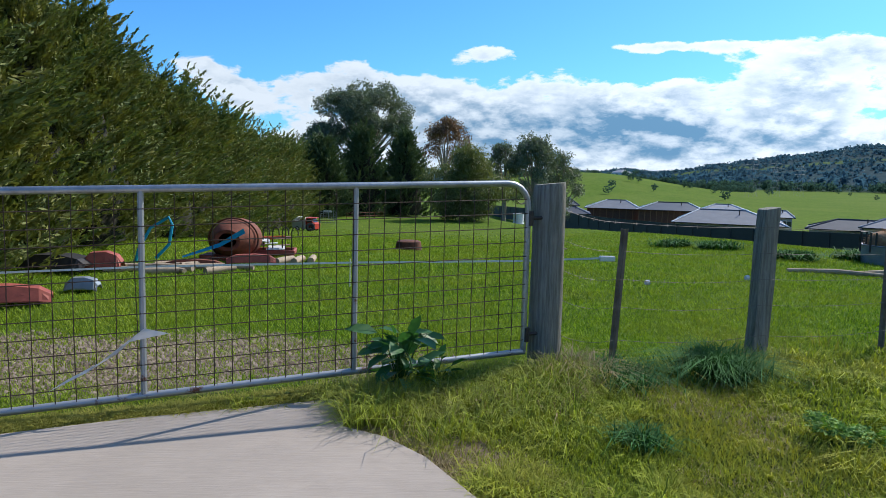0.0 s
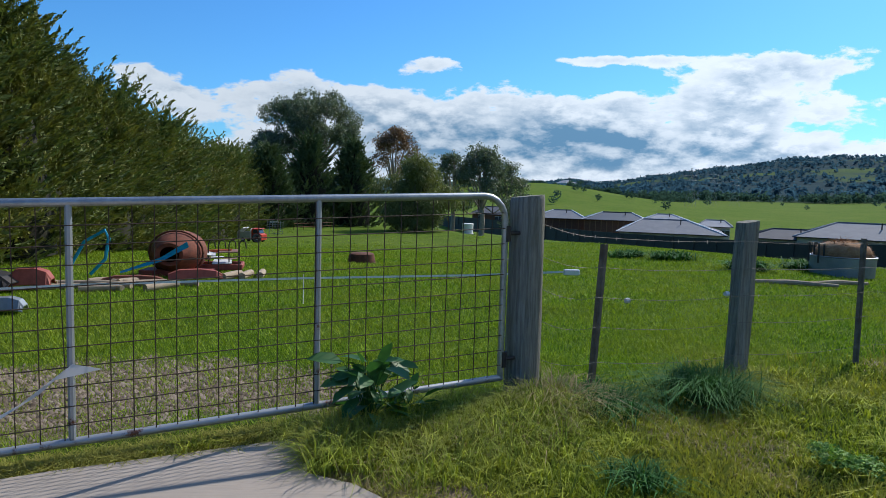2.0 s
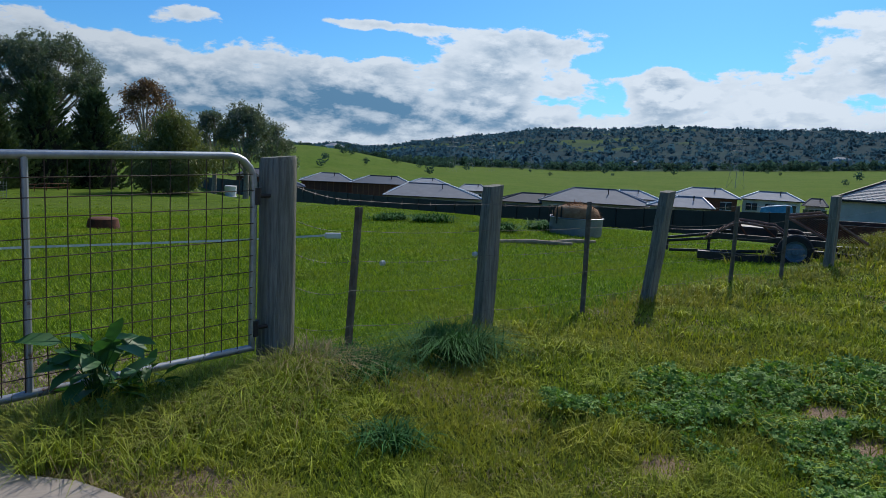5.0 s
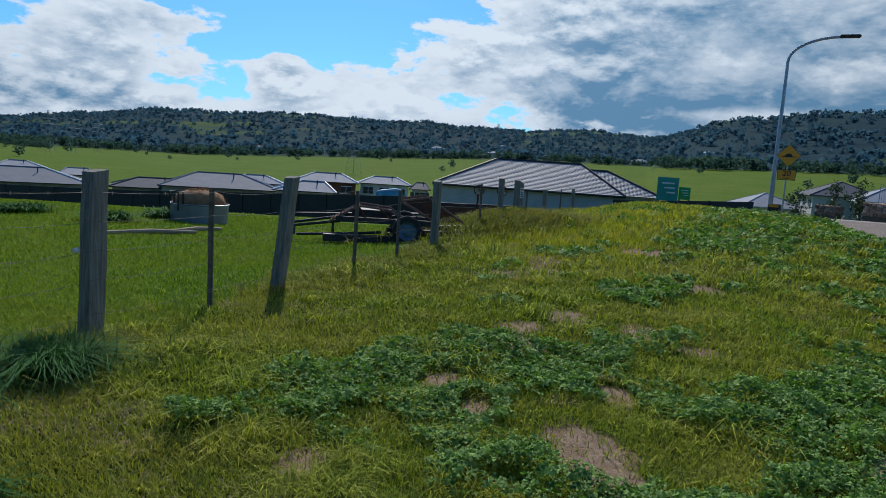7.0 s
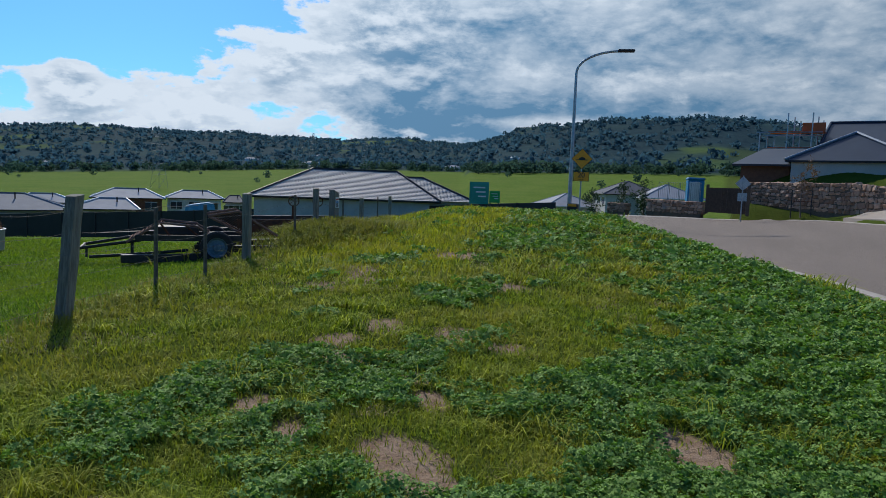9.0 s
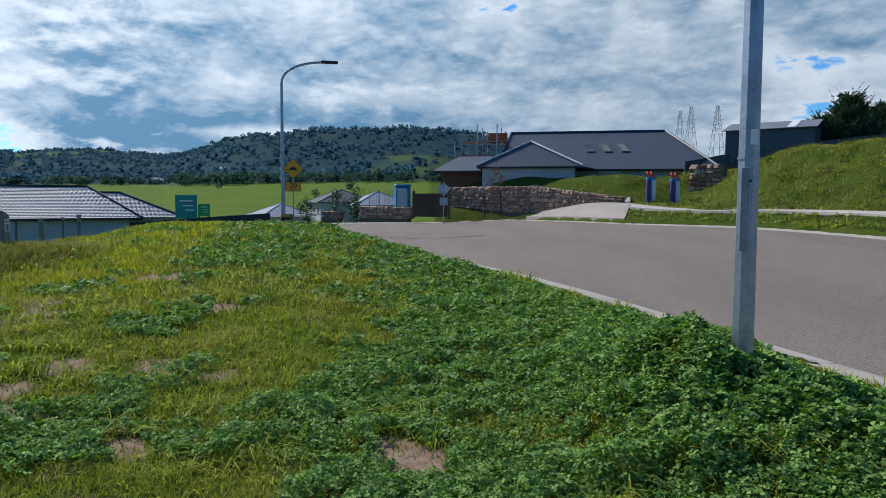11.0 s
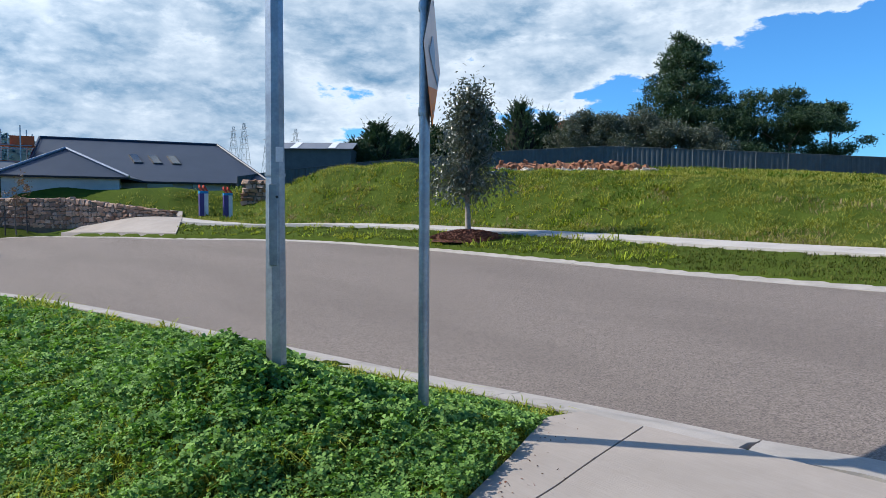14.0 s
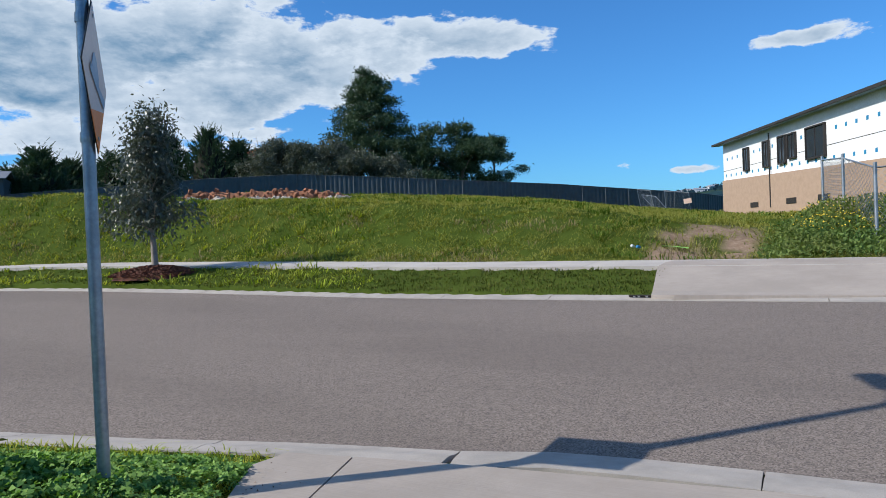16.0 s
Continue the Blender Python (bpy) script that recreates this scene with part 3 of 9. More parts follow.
def land(x, y):
    """Height of the open ground."""
    x, y = np.asarray(x, float), np.asarray(y, float)
    d = np.hypot(x - 0.3, y - 0.4) + 1e-6
    b = np.degrees(np.arctan2(x - 0.3, y - 0.4))
    b = np.where(b < -110, b + 360, b)
    # the paddock falls away to the north-east
    pad = 0.14 + 0.05 * np.exp(-((x - 0.8) ** 2 + (y - 4.8) ** 2) / 3.0) - 0.060 * soft(x - 7, 5) - 0.058 * soft(y - 29, 8)
    dip = np.interp(y, [8, 13, 20, 30, 40, 55, 75, 110], [0.0, 0.03, 0.47, 1.08, 1.02, 0.4, 0.0, 0.0]) * (1 - sstep(x, 2, 9))
    pad = pad - dip - (1.05 * sstep(d, 30, 80) + 0.9 * sstep(d, 60, 110)) * sstep(x, 4, 14) * sstep(y, 22, 60)
    pad = pad - 0.55 * sstep(d, 16, 38) * sstep(x, 3, 8) * sstep(y, 10, 22)
    # the verge outside the fence rises to a low crest in the east
    vr = 0.14 + 0.010 * np.clip(-y, -10, 6) + 0.05 * np.exp(-((x - 0.8) ** 2 + (y - 4.8) ** 2) / 3.0) + 0.55 * sstep(x, 9, 27) * sstep(fence_y(x) - y, 0.0, 3.5) - 0.055 * soft(x - 29, 3)
    vr = vr + 0.14 * sstep(x, 2.5, 5.0) * sstep(-y, 0.3, 2.0) + 0.36 * np.exp(-((x - 4.9) / 1.6) ** 2 - ((y + 1.2) / 0.8) ** 2)
    ny = edge_gap(x, near_line)
    back = sstep(y - ny, 0.36, 1.7)
    vr = np.where((x > 2.4) & (x < 27), (road_z(x, ny) + 0.035) * (1 - back) + vr * back, vr)
    side = sstep(y - fence_y(x), -0.5, 2.5 + 0.12 * np.clip(x, 0, 60))
    z = vr * (1 - side) + pad * side
    # mound below the fence in the east
    z = z + 0.36 * np.exp(-((x - 14.8) ** 2 / 6.0 + (y - 9.3) ** 2 / 1.6))
    # the land beyond the road: verge, footpath, bank and the slope above
    fe = edge_gap(np.minimum(x, 38.0), far_line)
    out = fe - y
    xfar = np.interp(y, [-3.6, 1.5, 8, 17, 40], [38.5, 41.5, 42.5, 43.0, 44.0])
    out = np.where((x > 37) & (b > 90.8) & (b < 130), np.maximum(out, x - xfar), out)
    nat = road_z(x, fe) + 0.01 + 0.15 * np.clip(out - 0.3, 0, 2.4) + 0.006 * np.clip(x, -30, 24)
    bank = 2.1 * sstep(out, 3.7, 9.5) + 0.075 * soft(out - 9, 3)
    bank = bank * np.interp(b, [90, 109, 111.5, 113.6, 117, 123, 130, 145, 155, 161, 167, 175], [0.15, 0.2, 0.35, 0.75, 1.2, 1.25, 1.0, 0.86, 0.72, 0.6, 0.46, 0.32]) * (1 - sstep(out, 70, 140) * 0.6)
    bank = np.where(b < 0, 0.3, bank) + np.interp(b, [92, 96, 100, 104, 108, 112], [1.5, 1.4, 1.2, 1.25, 1.35, 1.3]) * sstep(d - np.interp(b, [92, 99, 105.8, 112], [43.0, 38.6, 35.6, 36.5]), 0.0, 4.5) * sstep(b, 91.5, 93.0) * (1 - sstep(b, 111, 115))
    bank = bank + np.interp(b, [90.5, 92, 96, 100, 104, 108, 112], [0.7, 0.85, 1.1, 1.0, 0.6, 0.2, 0.0]) * sstep(out, 0.5, 5) * (b > 90)
    # the upper slope, with an excavated cut across it
    steep = sstep(b, 129.5, 130.5) * (1 - sstep(b, 143.5, 145.5))
    up_ = np.interp(b, [112, 118, 128, 137, 144, 157, 165, 172], [0.0, 0.2, 0.6, 0.8, 0.4, 0.3, 0.15, 0.0])
    bank = bank + up_ * (sstep(d, 38, 56) * (1 - steep) + steep * (0.75 * sstep(d, 47.6, 48.8) + 0.25 * sstep(d, 48.8, 58)))
    bank = bank + sstep(out, 3.7, 5) * (0.22 * (vnoise(x, y, 2.2, 31) - 0.5) + 0.26 * (vnoise(x, y, 0.85, 33, 2) - 0.5))
    z = np.where(out > 0, (nat + bank) * (1 - sstep(x, 60, 110)) - 4.0 * sstep(x, 60, 110), z)
    # valley floor, then the ranges
    se = np.interp(b, SKY_B, SKY_E)
    sd = np.interp(b, SKY_B, SKY_D)
    ft = np.interp(b, SKY_B, FOOT_E)
    foot = np.where(b > 70, 620.0, 850.0)
    zf = 1.5 + foot * np.tan(np.radians(ft))
    t = np.clip((d - 190) / (foot - 190), 0, 1)
    valley = -8.5 * (1 - t) + zf * t
    zt = 1.5 + sd * np.tan(np.radians(se))
    u = np.clip((d - foot) / (sd - foot), 0, 1)
    rise = zf + (zt - zf) * (0.35 * u + 0.65 * sstep(u, 0, 1.0)) + 10 * sstep(u, 0, 0.5) * (vnoise(x, y, 260, 5, 4) - 0.5) * (1 - sstep(u, 0.75, 1.0))
    rise = rise + 0.012 * sd * (vnoise(b, 0 * b, 3.0, 9, 4) - 0.5) * u
    far = np.where(d < foot, valley, np.where(d < sd, rise, zt - (d - sd) * 0.25))
    # the green hill in the north
    far = far + 14 * np.exp(-((b - 11.5) / 9.0) ** 2 - ((d - 470) / 150.0) ** 2)
    w = sstep(d, 110, 210)
    return z * (1 - w) + far * w


def shifted(line, o):
    t = np.gradient(line, axis=0)
    t /= np.linalg.norm(t, axis=1, keepdims=True)
    return line + np.c_[-t[:, 1], t[:, 0]] * o


def on_road(x, y, o=0.22):
    p = [tuple(q) for q in shifted(near_line, o)[::2]] + [tuple(q) for q in shifted(far_line, -o)[::-2]]
    return inside(p, x, y)


def on_drive(x, y):
    return inside(DRIVE, x, y)


def gz(x, y):
    return float(land(x, y))

# ---- ground: one sheet from the apron to the ranges ----
# bare patches along the worn track: place and half width
WORN = [(3.43, 2.03, 0.27), (3.05, 1.68, 0.16), (4.37, 2.33, 0.22), (3.5, 2.79, 0.17), (3.76, 3.24, 0.15), (4.77, 2.55, 0.15), (5.95, 2.25, 0.24), (5.03, 3.26, 0.22),
        (5.58, 3.69, 0.26), (6.33, 3.66, 0.28), (6.36, 2.89, 0.26), (8.24, 5.5, 0.36), (9.29, 5.44, 0.45), (10.13, 5.78, 0.5), (9.55, 3.21, 0.36), (12.9, 5.27, 0.6), (2.22, 2.87, 0.13), (4.07, 0.61, 0.25)]


def ground_masks(x, y):
    d = np.hypot(x, y)
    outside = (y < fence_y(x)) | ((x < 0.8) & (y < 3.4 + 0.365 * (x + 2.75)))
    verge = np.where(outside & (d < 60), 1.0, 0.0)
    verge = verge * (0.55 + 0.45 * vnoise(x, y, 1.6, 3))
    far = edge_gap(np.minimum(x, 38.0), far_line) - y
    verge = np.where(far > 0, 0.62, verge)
    # bare soil: worn patches on the verge, along the apron and the excavated cut
    n = vnoise(x, y, 0.30, 11, 3)
    zone = 0 * x
    for px, py, pr in WORN:
        along, over = (x - px) * 0.86 + (y - py) * 0.5, -(x - px) * 0.5 + (y - py) * 0.86
        zone = np.maximum(zone, np.exp(-(along / (pr * 1.5)) ** 2 - (over / pr) ** 2))
    soil = sstep(zone + 1.1 * (n - 0.5), 0.52, 0.66) * outside
    edge = np.exp(-((x - 0.12) / 0.35) ** 2 - ((y - 3.25) / 0.45) ** 2)
    soil = np.maximum(soil, 0.8 * sstep(edge + 0.6 * n, 0.8, 1.1))
    soil = np.maximum(soil, sstep(vnoise(x, y, 0.9, 21, 4), 0.36, 0.56) * np.exp(-(((x - 2.75) / 1.0) ** 4 + ((y + 16.4) / 2.2) ** 4)) * 2.2)
    soil = np.clip(soil, 0, 1)
    g = np.exp(-(((x + 2.3) / 2.7) ** 2 + ((y - 5.0) / 1.25) ** 2))
    gravel = sstep(g * (0.45 + 0.9 * vnoise(x, y, 0.5, 41, 3)), 0.36, 0.66) * (~outside) * 0.95
    b = np.degrees(np.arctan2(x - 0.3, y - 0.4))
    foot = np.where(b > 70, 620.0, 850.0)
    hazy_bush = sstep(d, foot * 0.98, foot * 1.05) * (0.45 + 0.55 * sstep(vnoise(x, y, 190, 51, 4), 0.30, 0.40))
    return verge, soil, gravel, hazy_bush


ang = np.radians(np.r_[np.arange(-52, 205, 0.46), np.arange(205, 308, 4.0)])
rad = np.r_[0.02, 0.35, 0.7, 1.05, 1.4 * 1.02 ** np.arange(0, 191), 61 * 1.03 ** np.arange(0, 147)]
rad = rad[rad < 4700]
A, R = np.meshgrid(ang, rad)
gx, gy = 0.3 + R * np.sin(A), 0.4 + R * np.cos(A)
gzz = land(gx, gy)
gzz = gzz + 0.05 * (vnoise(gx, gy, 0.7, 61) - 0.5) * (R < 60)
foot_ = np.where(np.degrees(A) > 70, 620.0, 850.0)
gzz = gzz + 7.0 * vnoise(gx, gy, 38, 63, 2) * sstep(R, foot_, foot_ * 1.1)
gzz = np.where(on_road(gx, gy, 0.20) & (R < 120), np.minimum(gzz - 0.30, road_z(gx, gy) - 0.2), gzz)
sunk = on_drive(gx, gy)
gzz = gzz - 0.16 * sunk
out_ = edge_gap(np.minimum(gx, 38.0), far_line) - gy
gzz = gzz - 0.10 * ((out_ > 2.45) & (out_ < 3.6) & (gx > -28) & (gx < 34))
na, nr = len(ang), len(rad)
I = np.arange(na * nr).reshape(nr, na)
J = np.roll(I, -1, axis=1)
faces = np.stack([I[:-1], J[:-1], J[1:], I[1:]], -1).reshape(-1, 4)
gv = np.c_[gx.ravel(), gy.ravel(), gzz.ravel()]
ground_mesh = quick("ground", gv, faces[:, ::-1], M_ground, True)
for key, val in zip(("verge", "soil", "gravel", "hazy_bush"), ground_masks(gx.ravel(), gy.ravel())):
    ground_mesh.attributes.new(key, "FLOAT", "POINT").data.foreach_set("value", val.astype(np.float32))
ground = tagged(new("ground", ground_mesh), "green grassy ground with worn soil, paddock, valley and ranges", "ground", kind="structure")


# ---- road, kerbs, apron, footpath ----
def strip(a, b, n, zf, material, name):
    """A surface between two lines of the same number of points."""
    t = np.linspace(0, 1, n)[None, :, None]
    P = a[:, None, :] * (1 - t) + b[:, None, :] * t
    z = zf(P[..., 0], P[..., 1])
    K = np.arange(P.shape[0] * n).reshape(P.shape[0], n)
    f = np.stack([K[:-1, :-1], K[:-1, 1:], K[1:, 1:], K[1:, :-1]], -1).reshape(-1, 4)
    return quick(name, np.c_[P[..., 0].ravel(), P[..., 1].ravel(), z.ravel()], f, material, True)


def resample(line, n):
    L = np.r_[0, np.cumsum(np.hypot(*np.diff(line, axis=0).T))]
    s = np.linspace(0, L[-1], n)
    return np.c_[np.interp(s, L, line[:, 0]), np.interp(s, L, line[:, 1])]


road = tagged(new("road", strip(resample(near_line, 220), resample(far_line, 220), 16, road_z, M_asphalt, "road")), "worn brown-grey asphalt residential road", "road", kind="structure")


def kerb_run(line, sign, material, seg, name, label, x0, x1, low=()):
    """A rolled concrete kerb of cast lengths with open joints along a road edge."""
    top = tagged(new(name), label, "kerb", kind="structure")
    keep = line[(line[:, 0] > x0) & (line[:, 0] < x1)]
    L = np.r_[0, np.cumsum(np.hypot(*np.diff(keep, axis=0).T))]
    n = max(1, int(L[-1] / seg))
    for i in range(n):
        s = np.linspace(i * seg + 0.006, (i + 1) * seg - 0.006, 4)
        px, py = np.interp(s, L, keep[:, 0]), np.interp(s, L, keep[:, 1])
        tx, ty = np.gradient(px), np.gradient(py)
        k = np.hypot(tx, ty)
        nx, ny = -ty / k * sign, tx / k * sign
        flatten = 0.7 if any(a < px.mean() < b for a, b in low) else 1.0
        prof = [(-0.06, -0.2), (-0.05, 0.006), (0.02, 0.010), (0.08, 0.020), (0.15, 0.034 * flatten + 0.004), (0.21, 0.042 * flatten + 0.004), (0.35, 0.046 * flatten + 0.004), (0.36, -0.2)]
        g = Geo()
        vs, fs = [], []
        for j in range(4):
            base = float(road_z(px[j], py[j]))
            for o, h in prof:
                vs.append((px[j] + nx[j] * o, py[j] + ny[j] * o, base + h))
        m = len(prof)
        for j in range(3):
            for q in range(m - 1):
                a = j * m + q
                fs.append((a, a + 1, a + m + 1, a + m))
        fs += [tuple(range(m)), tuple(3 * m + q for q in range(m - 1, -1, -1))]
        g.add(vs, fs)
        part("kerb_length", g, material, top)
    return top


kerb_run(near_line, 1, M_kerb, 1.85, "kerb_near", "pale cast concrete rolled kerb with open joints", -14, 34, low=((-8, 3.4),))
kerb_run(far_line, -1, M_kerb, 2.0, "kerb_far", "pale cast concrete rolled kerb along the far verge", -20, 43.2, low=((-4.4, 2.6), (28, 37)))


def drive_z(x, y):
    x, y = np.asarray(x, float), np.asarray(y, float)
    return 0.15 + 0.03 * sstep(-y, -4, -2) + 0.075 * sstep(-y, 0.0, 1.6) - 0.025 * sstep(-y, 2.4, 3.6)


def slab(poly, zf, material, name, label, step=0.25, thick=0.14):
    """A cast slab that follows a sloping base."""
    bm = bmesh.new()
    vs = [bm.verts.new((x, y, 0)) for x, y in poly]
    bm.faces.new(vs)
    xs, ys = [p[0] for p in poly], [p[1] for p in poly]
    for k in np.arange(min(xs), max(xs), step * 3):
        bmesh.ops.bisect_plane(bm, geom=bm.verts[:] + bm.edges[:] + bm.faces[:], plane_co=(k, 0, 0), plane_no=(1, 0, 0))
    for k in np.arange(min(ys), max(ys), step):
        bmesh.ops.bisect_plane(bm, geom=bm.verts[:] + bm.edges[:] + bm.faces[:], plane_co=(0, k, 0), plane_no=(0, 1, 0))
    r = bmesh.ops.extrude_face_region(bm, geom=bm.faces[:])
    low = [v for v in r["geom"] if isinstance(v, bmesh.types.BMVert)]
    for v in bm.verts:
        v.co.z = float(zf(v.co.x, v.co.y))
    for v in low:
        v.co.z -= thick
    bmesh.ops.recalc_face_normals(bm, faces=bm.faces)
    me = bpy.data.meshes.new(name)
    bm.to_mesh(me)
    bm.free()
    me.materials.append(material)
    return tagged(new(name, me), label, "driveway", kind="structure")


slab([(-7.5, -3.66), (0.7, -3.66), (2.3, -3.465), (3.135, -3.325), (2.74, -2.1), (2.45, -1.0), (1.3, 1.1)] + DRIVE[6:], drive_z, M_concrete, "driveway_apron", "pale brushed concrete driveway apron before the gate")
slab([(3.148, -3.32), (3.6, -3.235), (3.62, -2.93), (3.18, -2.2), (2.8, -1.5), (2.47, -1.02), (2.752, -2.1)], drive_z, M_concrete, "driveway_edge", "pale concrete driveway edge strip with a saw-cut joint")

# ---- the double farm gate ----
GATE_L, GATE_R = Vector((-2.84, 3.33, 0.18)), Vector((0.575, 4.73, 0.30))


def gate_leaf(a, b, height, label, uprights, cells):
    """A tube-framed farm gate leaf with welded mesh from hinge or latch foot a to foot b."""
    top = thing("farm_gate", a, label, "gate", "double farm gate")
    w = Vector((b.x - a.x, b.y - a.y, 0))
    length, ax = w.length, w.normalized()
    rise = (b.z - a.z) / length
    r = 0.021

    def p(s, h):
        return ax * s + Vector((0, 0, h + rise * s))
    loop = [p(0, 0), p(0, height - 0.16)]
    for k in range(1, 6):
        q = math.pi / 2 * k / 5
        loop.append(p(0.16 - 0.16 * math.cos(q), height - 0.16 + 0.16 * math.sin(q)))
    for k in range(0, 6):
        q = math.pi / 2 * k / 5
        loop.append(p(length - 0.16 + 0.16 * math.sin(q), height - 0.16 + 0.16 * math.cos(q)))
    loop += [p(length, 0)]
    part("frame", Geo().tube(loop, r, 10), M_galv, top, smooth=True)
    part("bottom_rail", Geo().tube([p(-0.01, 0.0), p(length + 0.01, 0.0)], r, 10), M_galv_rust, top, "galvanised rail with rust showing at the welds", smooth=True)
    for u in uprights:
        part("upright", Geo().tube([p(u * length, 0.0), p(u * length, height)], 0.018, 8), M_galv_rust, top, smooth=True)
    nx, nz = cells
    for i in range(1, nx):
        s = length * i / nx
        hh = height - 0.02
        e = min(s, length - s)
        if e < 0.16:
            hh -= 0.16 - math.sqrt(max(0, 0.16 ** 2 - (0.16 - e) ** 2))
        off = ax.cross(Vector((0, 0, 1))) * 0.012
        jig = [rng.normal(0, 0.004) for _ in range(4)]
        part("mesh_wire", Geo().tube([p(s, 0.0) + off, p(s + jig[0], hh * 0.33) + off, p(s + jig[1], hh * 0.66) + off, p(s, hh) + off], 0.0029, 4), M_wire, top)
    for j in range(1, nz):
        h = height * j / nz - 0.01
        off = ax.cross(Vector((0, 0, 1))) * 0.016
        part("mesh_wire", Geo().tube([p(0.0, h) + off, p(length * 0.4, h + rng.normal(0, 0.004)) + off, p(length, h) + off], 0.0029, 4), M_wire, top)
    return top, p, ax


mg = Mat("galvanised rail with rust", 0.5, 0.6, 0.4)
rn = mg.noise(6, 6, 0.7)
mg.color(mg.mix(mg.ramp(rn, 0.58, 0.68), (0.36, 0.38, 0.40), (0.14, 0.06, 0.035))).bump(rn, 0.2, 0.005)
M_galv_rust = mg.m
gate, gp, gax = gate_leaf(GATE_L, GATE_R, 1.17, "galvanised tube farm gate with rusty welded mesh, chained shut", (0.342, 0.672), (36, 12))
part("hinge", Geo().tube([gp(3.70, 0.93), gp(3.80, 0.93)], 0.013, 8).tube([gp(3.705, 0.88), gp(3.705, 0.98)], 0.028, 8), M_dark, gate)
part("hinge", Geo().tube([gp(3.70, 0.12), gp(3.80, 0.12)], 0.013, 8).tube([gp(3.705, 0.07), gp(3.705, 0.17)], 0.028, 8), M_dark, gate)
left_end = GATE_L - gax * 0.16
gate_leaf(left_end - gax * 3.66 + Vector((0, 0, -0.12)), left_end, 1.17, "galvanised tube farm gate leaf with rusty welded mesh", (0.34, 0.67), (36, 12))

# ---- timber posts and wire fence ----


def round_post(name, at, r, h, label, lean=(0, 0)):
    """A round timber post with an uneven sawn top."""
    g = Geo()
    prof = []
    n = 18
    vs, fs = [], []
    for i, k in enumerate((-0.25, 0.0, 0.3, 0.6, 0.85, 0.98, 1.0)):
        hh = k * h if k > 0 else k
        rr = r * (1.06 - 0.06 * k) * (0.95 if k == 1.0 else 1)
        for q in range(n):
            a = 2 * math.pi * q / n
            w = 1 + 0.025 * math.sin(3 * a + i) + 0.02 * math.sin(7 * a + 2.3 * i)
            vs.append((rr * w * math.cos(a) + lean[0] * hh, rr * w * math.sin(a) + lean[1] * hh, hh + (0.012 * math.cos(a) if k > 0.9 else 0)))
    for i in range(6):
        for q in range(n):
            a, b = i * n + q, i * n + (q + 1) % n
            fs.append((a, b, b + n, a + n))
    fs.append(tuple(6 * n + q for q in range(n)))
    g.add(vs, fs)
    ob = part(name, g, M_timber, None, smooth=True)
    ob.matrix_basis = pose(*at)
    return tagged(ob, label, "post", "fence posts")


POST = Vector((0.74, 4.86, 0.22))
round_post("gate_post", POST, 0.112, 1.25, "thick weathered grey round timber gate post")


def split_post(at, w, d, h, lean, label, turn=15):
    g = Geo()
    vs, fs = [], []
    ring = [(-0.5, -0.5), (0.1, -0.56), (0.5, -0.42), (0.55, 0.1), (0.45, 0.5), (-0.2, 0.54), (-0.52, 0.3)]
    for i, k in enumerate((-0.25, 0.0, 0.25, 0.5, 0.75, 1.0)):
        hh = k * h if k > 0 else k
        for q, (a, b) in enumerate(ring):
            j = 1 + 0.05 * math.sin(2.1 * i + q)
            vs.append((a * w * j + lean[0] * hh, b * d * j + lean[1] * hh, hh + (0.02 * a if k == 1 else 0)))
    n = len(ring)
    for i in range(5):
        for q in range(n):
            a, b = i * n + q, i * n + (q + 1) % n
            fs.append((a, b, b + n, a + n))
    fs.append(tuple(5 * n + q for q in range(n)))
    ob = part("fence_post", g.add(vs, fs), M_timber, None)
    ob.matrix_basis = pose(*at, 0, 0, turn)
    return tagged(ob, label, "post", "fence posts")


M_picket = plain("dusty steel", (0.20, 0.175, 0.15), (0.11, 0.085, 0.065), 9, 0.8, 0.1, 0.3, 60)


def picket(at, h, lean, label):
    """A steel star picket: three thin fins."""
    g = Geo()
    for k in range(3):
        a = 2 * math.pi * k / 3 + 0.4
        c, s = math.cos(a), math.sin(a)
        for z0, z1 in ((-0.2, h),):
            g.add([(-s * 0.004, c * 0.004, z0), (c * 0.03 - s * 0.003, s * 0.03 + c * 0.003, z0), (c * 0.03 + s * 0.003, s * 0.03 - c * 0.003, z0), (s * 0.004, -c * 0.004, z0),
                   (-s * 0.004 + lean[0] * h, c * 0.004 + lean[1] * h, z1), (c * 0.03 - s * 0.003 + lean[0] * h, s * 0.03 + c * 0.003 + lean[1] * h, z1), (c * 0.03 + s * 0.003 + lean[0] * h, s * 0.03 - c * 0.003 + lean[1] * h, z1), (s * 0.004 + lean[0] * h, -c * 0.004 + lean[1] * h, z1)],
                  [(0, 1, 5, 4), (1, 2, 6, 5), (2, 3, 7, 6), (3, 0, 4, 7), (4, 5, 6, 7)])
    ob = part("star_picket", g, M_picket, None)
    ob.matrix_basis = pose(*at)
    return tagged(ob, label, "fence picket", "fence pickets")


def on_fence(x):
    y = float(fence_y(x))
    return Vector((x, y, gz(x, y)))


def az_on_fence(b, ex=0.11, ey=0.63):
    """Where a bearing from a standpoint meets the fence line."""
    k = math.tan(radians(90 - b))
    x = (5.0 - 0.337 * 0.8 - ey + k * ex) / (k - 0.337)
    return on_fence(x)


